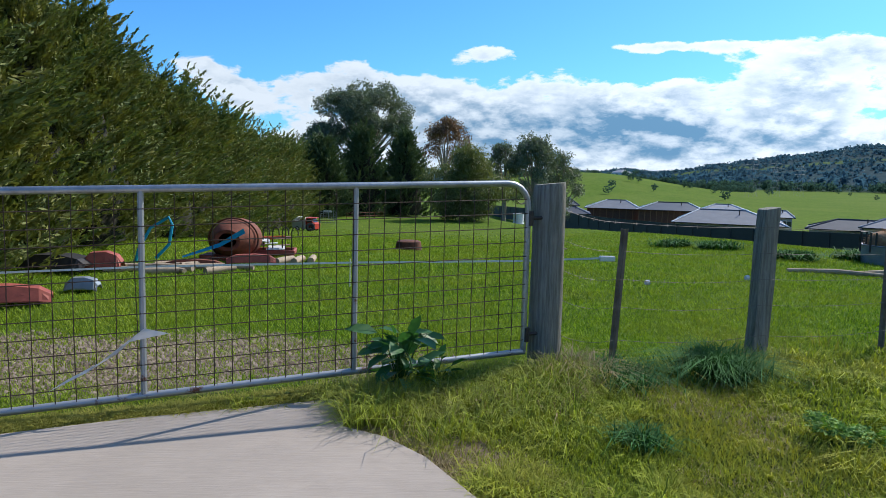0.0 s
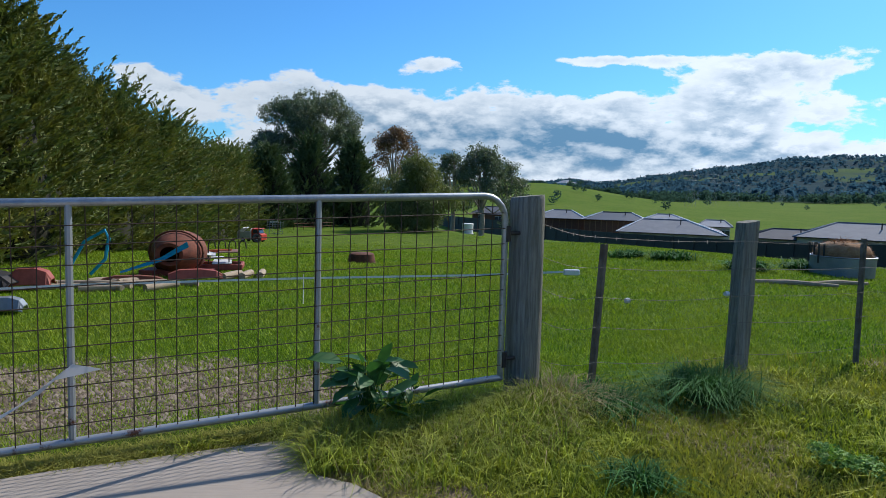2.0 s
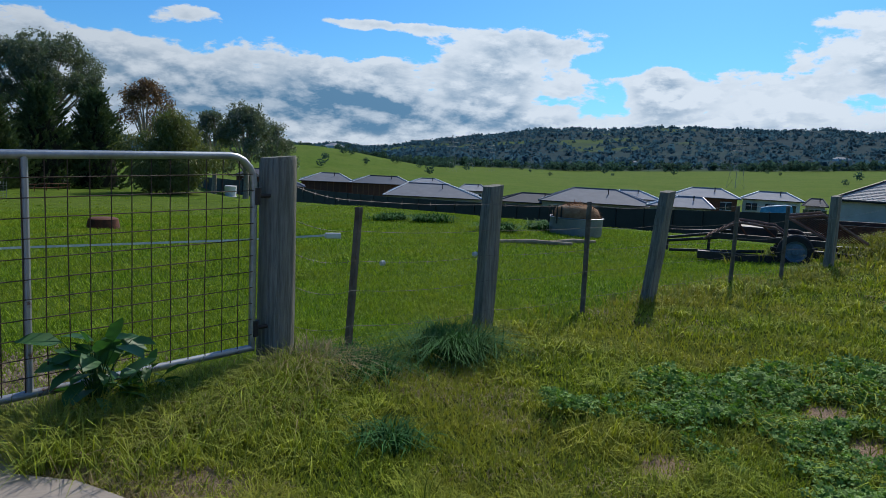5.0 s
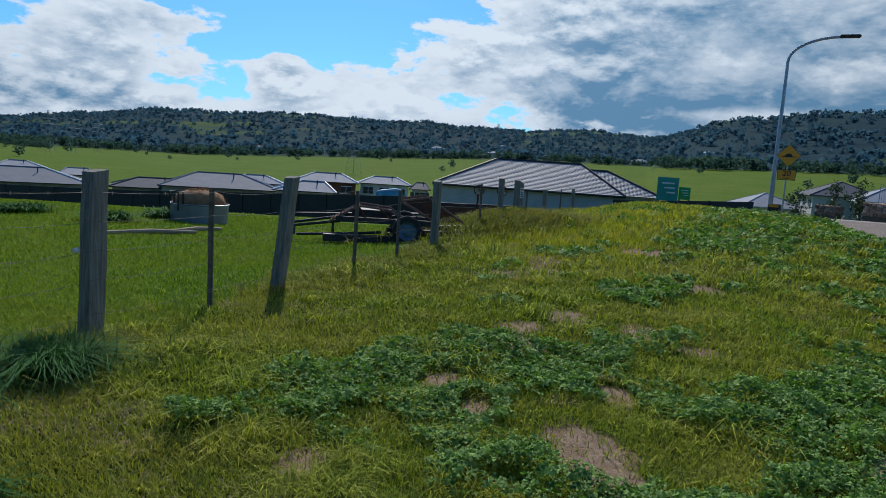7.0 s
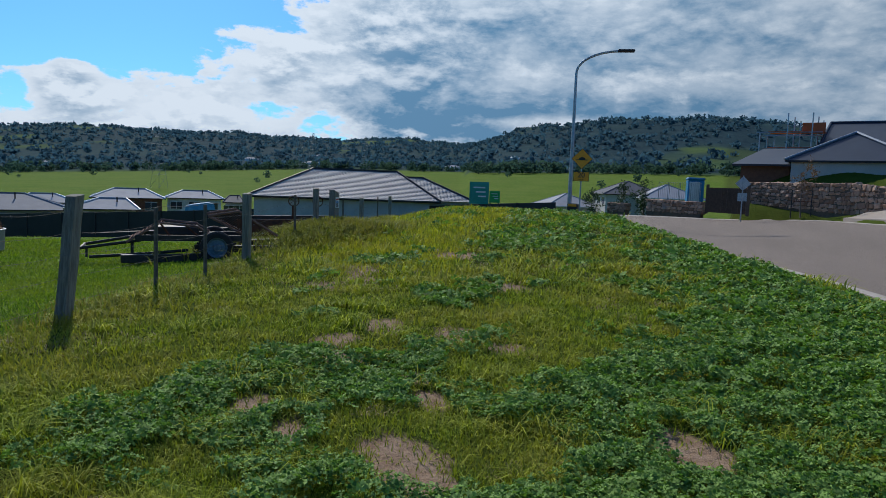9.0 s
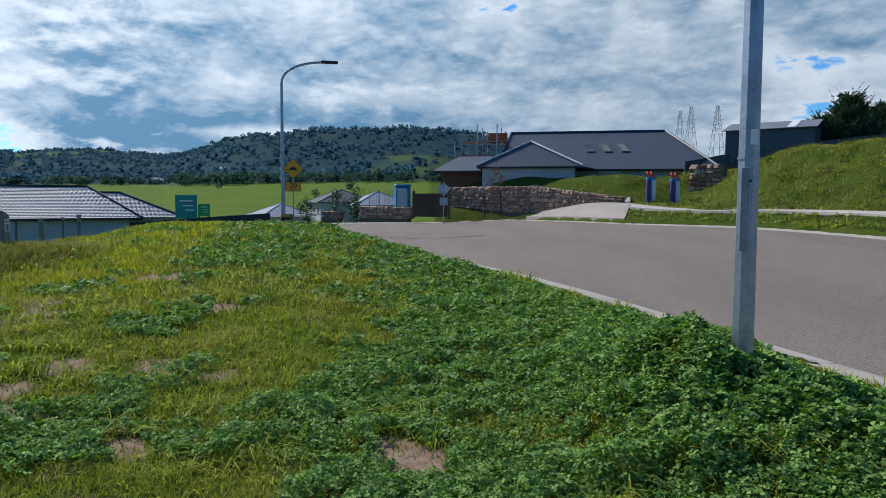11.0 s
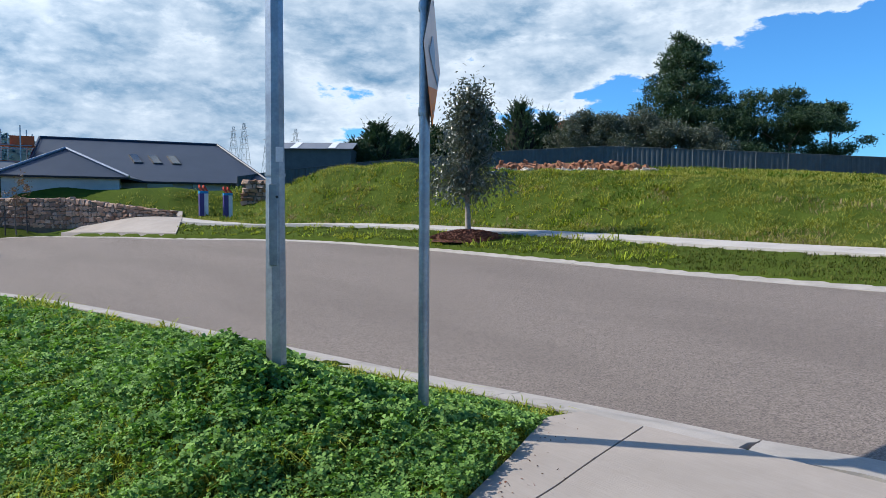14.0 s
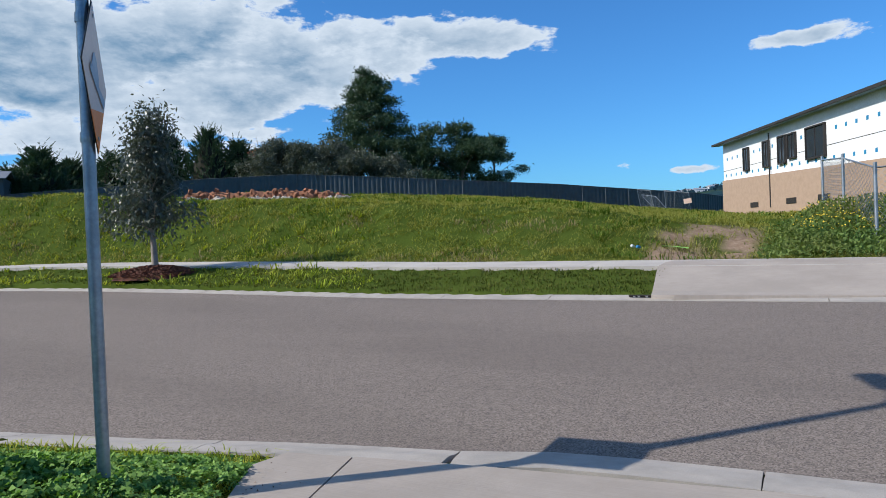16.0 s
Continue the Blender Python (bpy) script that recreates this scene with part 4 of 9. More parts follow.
FENCE = []
spec = [("picket", 16.9, 1.02, (0.05, -0.02)), ("post", 26.6, 1.22, (0.05, 0.03)), ("picket", 35.2, 1.1, (0.0, 0.02)), ("post", 40.3, 1.22, (0.09, -0.05)), ("picket", 46.5, 1.05, (0.0, 0.0)), ("picket", 50.0, 1.05, (-0.01, 0.0)), ("post", 53.0, 1.2, (0.0, 0.0))]
for kind, b, h, lean in spec:
    ex, ey = ((-0.143, 0.41) if b < 20 else (0.11, 0.63))
    at = az_on_fence(b, ex, ey)
    FENCE.append((at, h))
    if kind == "post":
        split_post(at, 0.15, 0.13, h, lean, "weathered grey split timber fence post, leaning")
    else:
        picket(at, h, lean, "rusty steel star picket in the wire fence")
for x in (13.0, 14.8, 18.0, 21.0, 24.5, 28.0):
    at = on_fence(x)
    FENCE.append((at, 0.9))
    if x in (13.0, 18.0, 24.5):
        picket(at, 0.95, (0, 0), "rusty steel star picket in the wire fence")
    else:
        split_post(at, 0.15, 0.13, 0.98, (0.0, 0.0), "weathered grey timber fence post")
wires = thing("wire_fence", (0, 0, 0), "slack barbed and plain wires strung between posts", "wire fence")
run = [(Vector((POST.x + 0.1, POST.y, POST.z)), 1.1)] + FENCE
for j, h in enumerate((0.18, 0.42, 0.62, 0.82, 1.02)):
    pts = []
    for (a, ha), (b, hb) in zip(run[:-1], run[1:]):
        n = 5
        for k in range(n):
            t = k / n
            p = a.lerp(b, t)
            sag = -0.025 * (1 + 0.5 * math.sin(7 * j + a.x)) * 4 * t * (1 - t)
            pts.append(p + Vector((0, -0.08, h * 1.05 + sag)))
    part("wire", Geo().tube(pts, 0.0016, 4), M_fencewire, wires)
    if j in (2, 4):
        g = Geo()
        for p, q in zip(pts[:-1], pts[1:]):
            L = (q - p).length
            for k in range(max(1, int(L / 0.16))):
                c = p.lerp(q, (k + 0.5) / max(1, int(L / 0.16)))
                if c.x < 9:
                    g.tube([c + Vector((-0.006, -0.014, -0.012)), c + Vector((0.006, 0.014, 0.012))], 0.0016, 3)
        part("barb", g, M_fencewire, wires)["kind"] = "stuff"

# ---- trees ----
M_bark = plain("bark", (0.12, 0.095, 0.075), (0.22, 0.19, 0.16), 6, 0.9, 0, 0.5, 40)
M_palebark = plain("pale bark", (0.36, 0.31, 0.26), (0.24, 0.20, 0.165), 6, 0.9, 0, 0.4, 40)
M_darkcypress = leafmat("dark cypress foliage", (0.050, 0.088, 0.045), (0.115, 0.165, 0.07), 0.2, 0.75, patch=0.6)
M_cypress = leafmat("cypress foliage", (0.066, 0.105, 0.034), (0.165, 0.21, 0.058), 0.2, 0.75, patch=1.3, third=(0.29, 0.25, 0.055))
M_conifer = leafmat("dark conifer foliage", (0.02, 0.05, 0.026), (0.055, 0.10, 0.045), 0.2, 0.6, patch=0.3)
M_gum = leafmat("gum foliage", (0.075, 0.105, 0.078), (0.19, 0.23, 0.165), 0.3, 0.5, patch=0.25)
M_redgum = leafmat("red-tipped foliage", (0.13, 0.085, 0.05), (0.24, 0.13, 0.085), 0.3, 0.5, patch=0.25)
M_willow = leafmat("olive foliage", (0.11, 0.13, 0.04), (0.20, 0.225, 0.08), 0.3, 0.6, patch=0.4)
M_greyleaf = leafmat("grey-green foliage", (0.05, 0.065, 0.045), (0.12, 0.135, 0.10), 0.2, 0.5, patch=0.5)
M_sapling = leafmat("young gum leaves", (0.04, 0.055, 0.038), (0.13, 0.145, 0.112), 0.2, 0.4, patch=1.2, spec=0.6)


def blades(c, axis, length, width, r):
    """Diamond-shaped leaves: centres, axes, lengths, widths as arrays."""
    n = len(c)
    rnd = r.normal(size=(n, 3))
    side = np.cross(axis, rnd)
    side /= np.linalg.norm(side, axis=1, keepdims=True) + 1e-9
    L, W = np.asarray(length).reshape(-1, 1), np.asarray(width).reshape(-1, 1)
    v = np.stack([c - axis * L * 0.5, c + side * W * 0.5, c + axis * L * 0.5, c - side * W * 0.5], 1).reshape(-1, 3)
    f = np.arange(4 * n).reshape(n, 4)
    return v, f


def unit(a):
    return a / (np.linalg.norm(a, axis=1, keepdims=True) + 1e-9)


def crown_mesh(name, lumps, per, leaf, wid, material, r, spread=0.55, droop=0.0, upward=0.0, shell=0.5):
    """A crown of leaf clumps: lumps are (x, y, z, rx, ry, rz); per clumps each."""
    C, A = [], []
    for x, y, z, rx, ry, rz in lumps:
        k = max(3, int(per * (rx * ry + ry * rz + rx * rz) / 3))
        u = unit(r.normal(size=(k, 3)))
        rad = (shell + (1 - shell) * r.random((k, 1)) ** 0.6)
        cc = u * rad * np.array([rx, ry, rz]) + np.array([x, y, z])
        m = 19
        q = np.repeat(cc, m, 0) + r.normal(size=(k * m, 3)) * spread * leaf * 1.5
        out = np.repeat(u, m, 0)
        ax = unit(out * 0.6 + r.normal(size=(k * m, 3)) * 0.6 + np.array([0, 0, upward - droop]))
        C.append(q)
        A.append(ax)
    C, A = np.vstack(C), np.vstack(A)
    n = len(C)
    v, f = blades(C, A, leaf * r.uniform(0.65, 1.55, n), wid * r.uniform(0.7, 1.6, n), r)
    return quick(name, v, f, material)


def limbs(base_r, h, n, r, lean=0.0, spread=0.5, start=0.35):
    """A tapered trunk with limbs."""
    g = Geo()
    pts = [Vector((lean * h * k * k, 0.05 * math.sin(5 * k), h * k)) for k in (-0.03, 0.1, 0.3, 0.5, 0.75, 1.0)]
    g.tube(pts, [base_r * 1.3, base_r, base_r * 0.85, base_r * 0.65, base_r * 0.4, base_r * 0.12], 9)
    for i in range(n):
        k = start + (0.95 - start) * i / max(1, n - 1)
        a = 2.4 * i + r.random()
        s = Vector((lean * h * k * k, 0, h * k))
        ln = h * spread * (1.15 - k) * r.uniform(0.8, 1.2)
        d = Vector((math.cos(a), math.sin(a), 0.7))
        e = s + d * ln
        g.tube([s, s + d * ln * 0.5 + Vector((0, 0, 0.04 * h * 0.3)), e], [base_r * 0.4 * (1.2 - k), base_r * 0.25 * (1.2 - k), base_r * 0.06], 5)
    return g


def cypress_crown(r, h, w, clumps, spray, material, leaders=14, bits=44, fat=1.0):
    """A dense conifer crown of upswept plumes with ragged leaders at the top."""
    t = r.random(clumps) ** 0.85
    a = r.random(clumps) * 2 * math.pi
    prof = w * np.clip(1.06 - t ** 1.7, 0.0, 1) * (0.82 + 0.16 * np.sin(a * 5 + t * 9) + 0.14 * np.sin(a * 3 - t * 17))
    rad = prof * (0.5 + 0.5 * r.random(clumps) ** 0.5)
    C = np.c_[rad * np.cos(a), rad * np.sin(a), 0.05 + t * h * 0.90]
    out = unit(np.c_[np.cos(a), np.sin(a), 1.0 + 0.9 * t] + r.normal(size=(clumps, 3)) * 0.22)
    ln = spray * r.uniform(0.7, 1.5, clumps)
    la, lr = r.random(leaders) * 6.28, w * 0.42 * r.random(leaders)
    C = np.vstack([C, np.c_[lr * np.cos(la), lr * np.sin(la), h * (0.98 - 0.22 * (lr / w) * 2 - 0.08 * r.random(leaders))]])
    out = np.vstack([out, unit(np.c_[0.2 * np.cos(la), 0.2 * np.sin(la), np.ones(leaders)])])
    ln = np.r_[ln, spray * r.uniform(1.5, 2.6, leaders)]
    n = len(C)
    a_all = np.r_[a, la] + r.normal(0, 0.9, n)
    k = r.random((n, bits, 1))
    L = ln[:, None, None]
    curl = unit(np.c_[np.cos(a_all), np.sin(a_all), -0.3 * np.ones(n)])
    q = C[:, None, :] + out[:, None, :] * (k - 0.35) * L * 1.5 + curl[:, None, :] * k * k * L * 0.45 + r.normal(size=(n, bits, 3)) * (1.10 - k) * np.minimum(L, spray * 1.4) * 0.12
    ax = out[:, None, :] + curl[:, None, :] * k * 0.6 + r.normal(size=(n, bits, 3)) * 0.45
    q, ax = q.reshape(-1, 3), unit(ax.reshape(-1, 3))
    m = len(q)
    sz = min(spray, 0.5)
    v, f = blades(q, ax, fat * sz * r.uniform(0.2, 0.42, m), fat * sz * r.uniform(0.06, 0.12, m), r)
    return quick("crown", v, f, material)


# near-black filling: the shade between plumes is put into its colour
M_innershade = plain("inner crown shade", (0.012, 0.015, 0.008), (0.024, 0.022, 0.012), 5, 0.95, 0, 0.8, 30)


def tree(name, at, trunk, crown, label, group="", trunkmat=None, category="tree", core=None):
    top = thing(name, at, label, category, group)
    part("trunk", trunk, trunkmat or M_bark, top, smooth=True)
    part("crown", crown, None, top)
    # added cone that darkens the gaps like shade deep in the crown
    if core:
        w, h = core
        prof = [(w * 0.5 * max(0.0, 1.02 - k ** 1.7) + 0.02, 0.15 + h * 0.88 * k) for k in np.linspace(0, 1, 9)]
        part("shade_core", Geo().lathe(prof, 14), M_innershade, top, "dark cone added for the shade inside the crown", smooth=True)
    return top


r1 = np.random.default_rng(11)
hedge = []
for v in range(5):
    h = 6.0
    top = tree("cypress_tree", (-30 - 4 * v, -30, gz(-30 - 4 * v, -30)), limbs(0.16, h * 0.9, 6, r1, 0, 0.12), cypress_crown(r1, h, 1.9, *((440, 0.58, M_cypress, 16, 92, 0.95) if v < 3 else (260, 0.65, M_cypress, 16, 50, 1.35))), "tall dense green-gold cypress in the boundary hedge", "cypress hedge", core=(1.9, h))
    hedge.append(top)
hx, hy, k = -8.3, 5.0, 0
HEDGE_Y, HEDGE_TOP = [4, 10, 14, 17, 20, 26, 36, 50, 75], [5.6, 5.3, 5.0, 4.6, 4.2, 3.7, 3.4, 3.5, 3.8]
while hy < 62:
    x = -7.1 - 0.095 * max(0.0, hy - 10) + r1.normal(0, 0.25)
    s = (float(np.interp(hy, HEDGE_Y, HEDGE_TOP)) * r1.uniform(0.92, 1.08) + 0.14 - gz(x, hy)) / 6.0
    m = pose(x, hy, gz(x, hy) - 0.05, 0, 0, r1.uniform(0, 360)) @ Matrix.Diagonal((max(0.85, s) * r1.uniform(0.95, 1.15), max(0.85, s) * r1.uniform(0.95, 1.15), s, 1))
    if k < 3:
        hedge[k].matrix_basis = m
    elif k in (10, 11):
        hedge[k - 7].matrix_basis = m
    else:
        copy_thing(hedge[k % 3 if k < 10 else 3 + k % 2], Matrix.LocRotScale(m.translation, m.to_quaternion(), None)).scale = m.to_scale()
    k += 1
    hy += 1.75 if hy < 30 else 2.4


def lumpy(r, n, w, h, z0, flat=0.6, size=0.42):
    out = []
    for i in range(n):
        a = r.random() * 2 * math.pi
        q = math.sqrt(r.random())
        z = z0 + h * r.random()
        k = math.sin(math.pi * min(0.95, max(0.12, (z - z0) / h * 0.85 + 0.15)))
        s = w * size * r.uniform(0.7, 1.2)
        out.append((math.cos(a) * q * w * k, math.sin(a) * q * w * k, z, s, s, s * flat))
    return out


def gum(at, h, w, material, label, leaf=0.5, per=5.0, n=16, r=None, lean=0.0, z0=0.4, name="gum_tree", flat=0.6, wid=0.35, bark=None):
    r = r or r1
    cr = crown_mesh("crown", lumpy(r, n, w, h * (1 - z0), h * z0, flat), per, leaf, leaf * wid, material, r)
    return tree(name, at, limbs(h * 0.028, h * 0.92, 9, r, lean, 0.45, 0.3), cr, label, "", bark or M_palebark)


def ground_at(b, d):
    p = bearing(b, d)
    p.z = gz(p.x, p.y)
    return p


def top_height(p, b_el):
    """Height of a tree whose tip stands at a known angle over the eye's level."""
    return 1.57 + math.hypot(p.x - 0.5, p.y - 0.2) * math.tan(radians(b_el)) - p.z


def dome_gum(b, d, el, w, material, label, n=40, low=0.45, size=0.24, leaf=0.24, per=34.0, dense=1.0, tilt=0.0):
    """A gum whose crown is a dome of separate leafy heads on forking pale limbs."""
    p = ground_at(b, d)
    h = top_height(p, el)
    top = thing("gum_tree", p, label, "tree")
    heads, g = [], Geo()
    g.tube([(0, 0, -0.3), (0.1, 0, h * 0.2), (0.0, 0.1, h * 0.45)], [h * 0.034, h * 0.028, h * 0.02], 8)
    for i in range(n):
        k = (i + 0.5) / n
        a = 2.39996 * i + r1.normal(0, 0.25)
        q = math.sqrt(1 - (1 - k) ** 2) if dense > 0.9 else k ** 0.6
        q *= r1.uniform(0.62, 1.04)
        z = h * (low + (1 - low) * (1 - 0.9 * q ** 2.4)) - r1.uniform(0, 0.16) * h
        c = Vector((math.cos(a) * q * w + tilt * w * (1 - q), math.sin(a) * q * w, z))
        s_ = w * size * r1.uniform(0.7, 1.25)
        heads.append((*c, s_, s_, s_ * 0.72))
        if i % 2 == 0:
            g.tube([(0.0, 0.1, h * (0.28 + 0.15 * r1.random())), (c.x * 0.45, c.y * 0.45, z * 0.72), c], [h * 0.012, h * 0.008, h * 0.002], 5)
    part("trunk", g, M_palebark, top, smooth=True)
    part("crown", crown_mesh("crown", heads, per, leaf, leaf * 0.42, material, r1, spread=0.6, shell=0.78), None, top)
    return top


# behind the paddock
dome_gum(352.9, 68, 7.35, 5.7, M_gum, "large dark-crowned gum behind the hedge", 58, 0.34, 0.19, 0.2, 60.0)
for b, d, el_, w in ((356.4, 60, 3.9, 3.0), (352.9, 58, 4.3, 3.2), (349.6, 54, 3.3, 2.6)):
    p = ground_at(b, d)
    h = top_height(p, el_)
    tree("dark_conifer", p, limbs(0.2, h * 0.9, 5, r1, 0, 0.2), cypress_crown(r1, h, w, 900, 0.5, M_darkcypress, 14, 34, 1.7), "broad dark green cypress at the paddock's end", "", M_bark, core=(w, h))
dome_gum(359.9, 84, 4.65, 3.1, M_redgum, "tall gum with a red-brown crown", 28, 0.60, 0.24, 0.26, 30.0, 0.5)
p = ground_at(1.4, 52)
wh_ = top_height(p, 2.35)
wl = crown_mesh("crown", lumpy(r1, 34, 2.9, wh_ - 0.9, 0.5, 0.9, 0.34), 46.0, 0.30, 0.06, M_willow, r1, droop=0.8)
tree("willow_tree", p, limbs(0.2, wh_ * 0.8, 8, r1, 0, 0.4, 0.25), wl, "rounded olive-green willow at the paddock's end")
for b, d, el_, w, n_ in ((7.1, 74, 3.35, 3.3, 26), (4.7, 76, 2.6, 2.8, 18), (9.4, 80, 1.9, 2.8, 16)):
    dome_gum(b, d, el_, w, M_gum, "spreading grey-green gum at the paddock's end", n_ + 14, 0.28, 0.22, 0.22, 44.0, 0.5)

# beyond the road
for b, d, el_, w in ((121.6, 66, 7.6, 3.2), (119.9, 64, 6.0, 2.6), (123.6, 70, 6.8, 3.0), (126.4, 74, 7.4, 3.2), (133.2, 76, 9.6, 4.4), (135.4, 78, 8.6, 4.0), (130.3, 78, 9.0, 4.0), (128.3, 78, 7.6, 3.4)):
    p = ground_at(b, d)
    h = top_height(p, el_)
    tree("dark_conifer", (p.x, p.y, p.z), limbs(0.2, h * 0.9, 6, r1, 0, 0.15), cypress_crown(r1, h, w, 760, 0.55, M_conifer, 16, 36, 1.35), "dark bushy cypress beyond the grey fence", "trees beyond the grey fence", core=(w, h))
for b, d, el_, w in ((138.4, 72, 7.9, 3.4), (140.4, 72, 8.1, 3.4), (142.4, 72, 8.0, 3.4), (144.6, 72, 7.2, 3.0), (147.6, 72, 6.9, 3.0)):
    p = ground_at(b, d)
    gum((p.x, p.y, p.z), top_height(p, el_), w, M_greyleaf, "rounded grey-green shrub tree beyond the fence", 0.24, 40.0, 16, z0=0.1, name="shrub_tree")
# the tall cedar with layered boughs
p = ground_at(146.0, 82)
H = top_height(p, 13.6)
lay = []
for i in range(46):
    k = i / 45
    z = H * (0.22 + 0.76 * k)
    w = 5.6 * (1 - k) ** 0.75 + 0.9
    a = 2.4 * i
    for q in (0.45, 0.85):
        lay.append((math.cos(a) * w * q, math.sin(a) * w * q, z + r1.normal(0, 0.25), 1.5 * (1.15 - k * 0.55), 1.5 * (1.15 - k * 0.55), 0.45))
tree("cedar_tree", (p.x, p.y, p.z), limbs(0.45, H * 0.96, 22, r1, 0, 0.28, 0.2), crown_mesh("crown", lay, 34.0, 0.30, 0.09, M_conifer, r1), "tall dark layered cedar towering over the fence")
for b, d, el_, w in ((150.6, 80, 9.3, 4.2), (153.4, 80, 9.0, 4.0), (156.0, 82, 8.0, 3.4)):
    p = ground_at(b, d)
    gum((p.x, p.y, p.z), top_height(p, el_), w, M_conifer, "dark spreading cedar beyond the fence", 0.27, 34.0, 24, z0=0.15, name="cedar_tree", flat=0.3, bark=M_bark)

# street tree with its mulch ring
TREE = Vector((15.6, -12.0, 0))
TREE.z = gz(TREE.x, TREE.y)
tl = [(r1.normal(0, 0.46) * (1.15 - 0.85 * k), r1.normal(0, 0.46) * (1.15 - 0.85 * k), 1.30 + 2.75 * k, 0.42 - 0.12 * k, 0.42 - 0.12 * k, 0.36) for k in np.linspace(0, 1, 44)]
st = thing("street_tree", TREE, "young grey-leaved gum on a pale leaning trunk in mulch", "tree")
part("trunk", limbs(0.085, 3.9, 16, r1, 0.03, 0.26, 0.28), M_palebark, st, smooth=True)
part("crown", crown_mesh("crown", tl, 95.0, 0.12, 0.042, M_sapling, r1, spread=0.9, droop=0.7, shell=0.2), None, st)

# ---- street furniture ----
M_plateorange = plain("orange sheeting", (0.86, 0.24, 0.015), (0.74, 0.19, 0.012), 5, 0.5, 0, 0.02, 60)
M_fadedface = plain("faded sign face", (0.66, 0.47, 0.37), (0.58, 0.42, 0.34), 3, 0.35, 0, 0.02, 60)
M_bluegrey = plain("faded blue print", (0.16, 0.26, 0.36), (0.22, 0.33, 0.42), 8, 0.4, 0, 0.02, 60)
def steel_pole(at, r, h, n, name, label, taper=0.8):
    top = thing(name, at, label, "pole")
    part("shaft", Geo().tube([(0, 0, -0.3), (0, 0, 0.35), (0, 0, 0.36), (0, 0, h)], [r * 1.01, r * 1.01, r, r * taper], n), M_galv, top)
    return top


OCT = Vector((4.5, -1.43, 0))
OCT.z = gz(OCT.x, OCT.y)
lp = steel_pole(OCT, 0.066, 4.75, 8, "street_lamp", "octagonal galvanised steel street lamp pole in clover", 0.68)
arm_dir = Vector((0.30, -0.954, 0))
arm = [Vector((0, 0, 4.7))] + [Vector((0, 0, 4.75)) + arm_dir * (0.35 * (1 - math.cos(q))) + Vector((0, 0, 0.3 * math.sin(q))) for q in np.linspace(0.1, 1.45, 9)]
part("outreach_arm", Geo().tube(arm, [0.042] * 10, 8), M_galv, lp, smooth=True)
part("lamp_head", Geo().box(arm[-1] + arm_dir * 0.22, (0.22, 0.5, 0.1), Matrix.Rotation(math.atan2(-arm_dir.x, arm_dir.y), 3, "Z"), 0.03), M_dark, lp)
for z0, z1 in ((0.55, 1.15),):
    part("access_door", Geo().box((-0.051, 0.037, 0.95), (0.012, 0.055, 0.5), Matrix.Rotation(-0.62, 3, "Z"), 0.004), M_galv, lp, "flush steel access door with a lock hole")
part("band", Geo().tube([(0, 0, 1.25), (0, 0, 1.265)], 0.068, 8), M_galv, lp)
part("bolt", Geo().tube([(-0.06, 0.018, 1.12), (-0.074, 0.02, 1.12)], 0.009, 8), M_dark, lp)
part("sticker", Geo().box((-0.064, 0.0, 1.38), (0.004, 0.045, 0.09)), M_white, lp, "torn white sticker")

SIGN = Vector((3.85, -2.10, 0))
SIGN.z = gz(SIGN.x, SIGN.y)
sp = thing("road_sign", SIGN, "faded orange and white diamond sign seen edge-on, on a galvanised pole", "road sign")
part("pole", Geo().tube([(0, 0, -0.3), (0, 0, 2.95 - SIGN.z)], 0.033, 16), M_galv, sp, smooth=True)
part("pole_cap", Geo().lathe([(0.036, 2.94 - SIGN.z), (0.036, 2.965 - SIGN.z), (0.0, 2.975 - SIGN.z)], 16), M_dark, sp)
for z in (2.18, 2.80):
    part("clamp", Geo().lathe([(0.038, z - 0.02 - SIGN.z), (0.0395, z - SIGN.z), (0.038, z + 0.03 - SIGN.z)], 16), M_galv, sp)
fx = Vector((0.731, -0.682, 0))          # the plate's own level axis
fn = Vector((-0.682, -0.731, 0))         # its printed side
CZ = 2.50 - SIGN.z


def on_plate(a, b, off):
    return Vector((0, 0, CZ + b)) + fx * a + fn * (0.042 + off)


def plate_part(name, pts, off, material, label=""):
    return part(name, Geo().poly([on_plate(a, b, off) for a, b in pts], fn * 0.002), material, sp, label)


K = 0.408
plate_part("sign_plate", [(0, -K), (K, 0), (0, K), (-K, 0)], 0.0, M_signblack, "dark-edged aluminium plate")
K = 0.398
plate_part("upper_face", [(-K + 0.20, -0.20), (K - 0.14, -0.14), (K, 0), (0, K), (-K, 0)], 0.004, M_fadedface, "sun-faded pinkish white face")
plate_part("lower_face", [(0, -K), (K - 0.14, -0.14), (-K + 0.20, -0.20)], 0.004, M_plateorange, "orange face not yet faded")
plate_part("drop_symbol", [(-0.12, -0.03), (0.08, -0.05), (0.09, 0.01), (0.04, 0.09), (-0.02, 0.125), (-0.07, 0.11), (-0.12, 0.05)], 0.008, M_bluegrey, "faded blue drop shape")
plate_part("wave_symbol", [(-0.20, 0.0), (-0.02, -0.06), (0.24, -0.13), (0.27, -0.07), (0.06, -0.03), (-0.17, 0.04)], 0.009, M_bluegrey, "faded blue wave shape")
for b in (-0.32, 0.32):
    plate_part("rivet", [(0.012 * math.cos(q), b + 0.012 * math.sin(q)) for q in np.linspace(0, 2 * math.pi, 8, endpoint=False)], 0.008, M_galv)

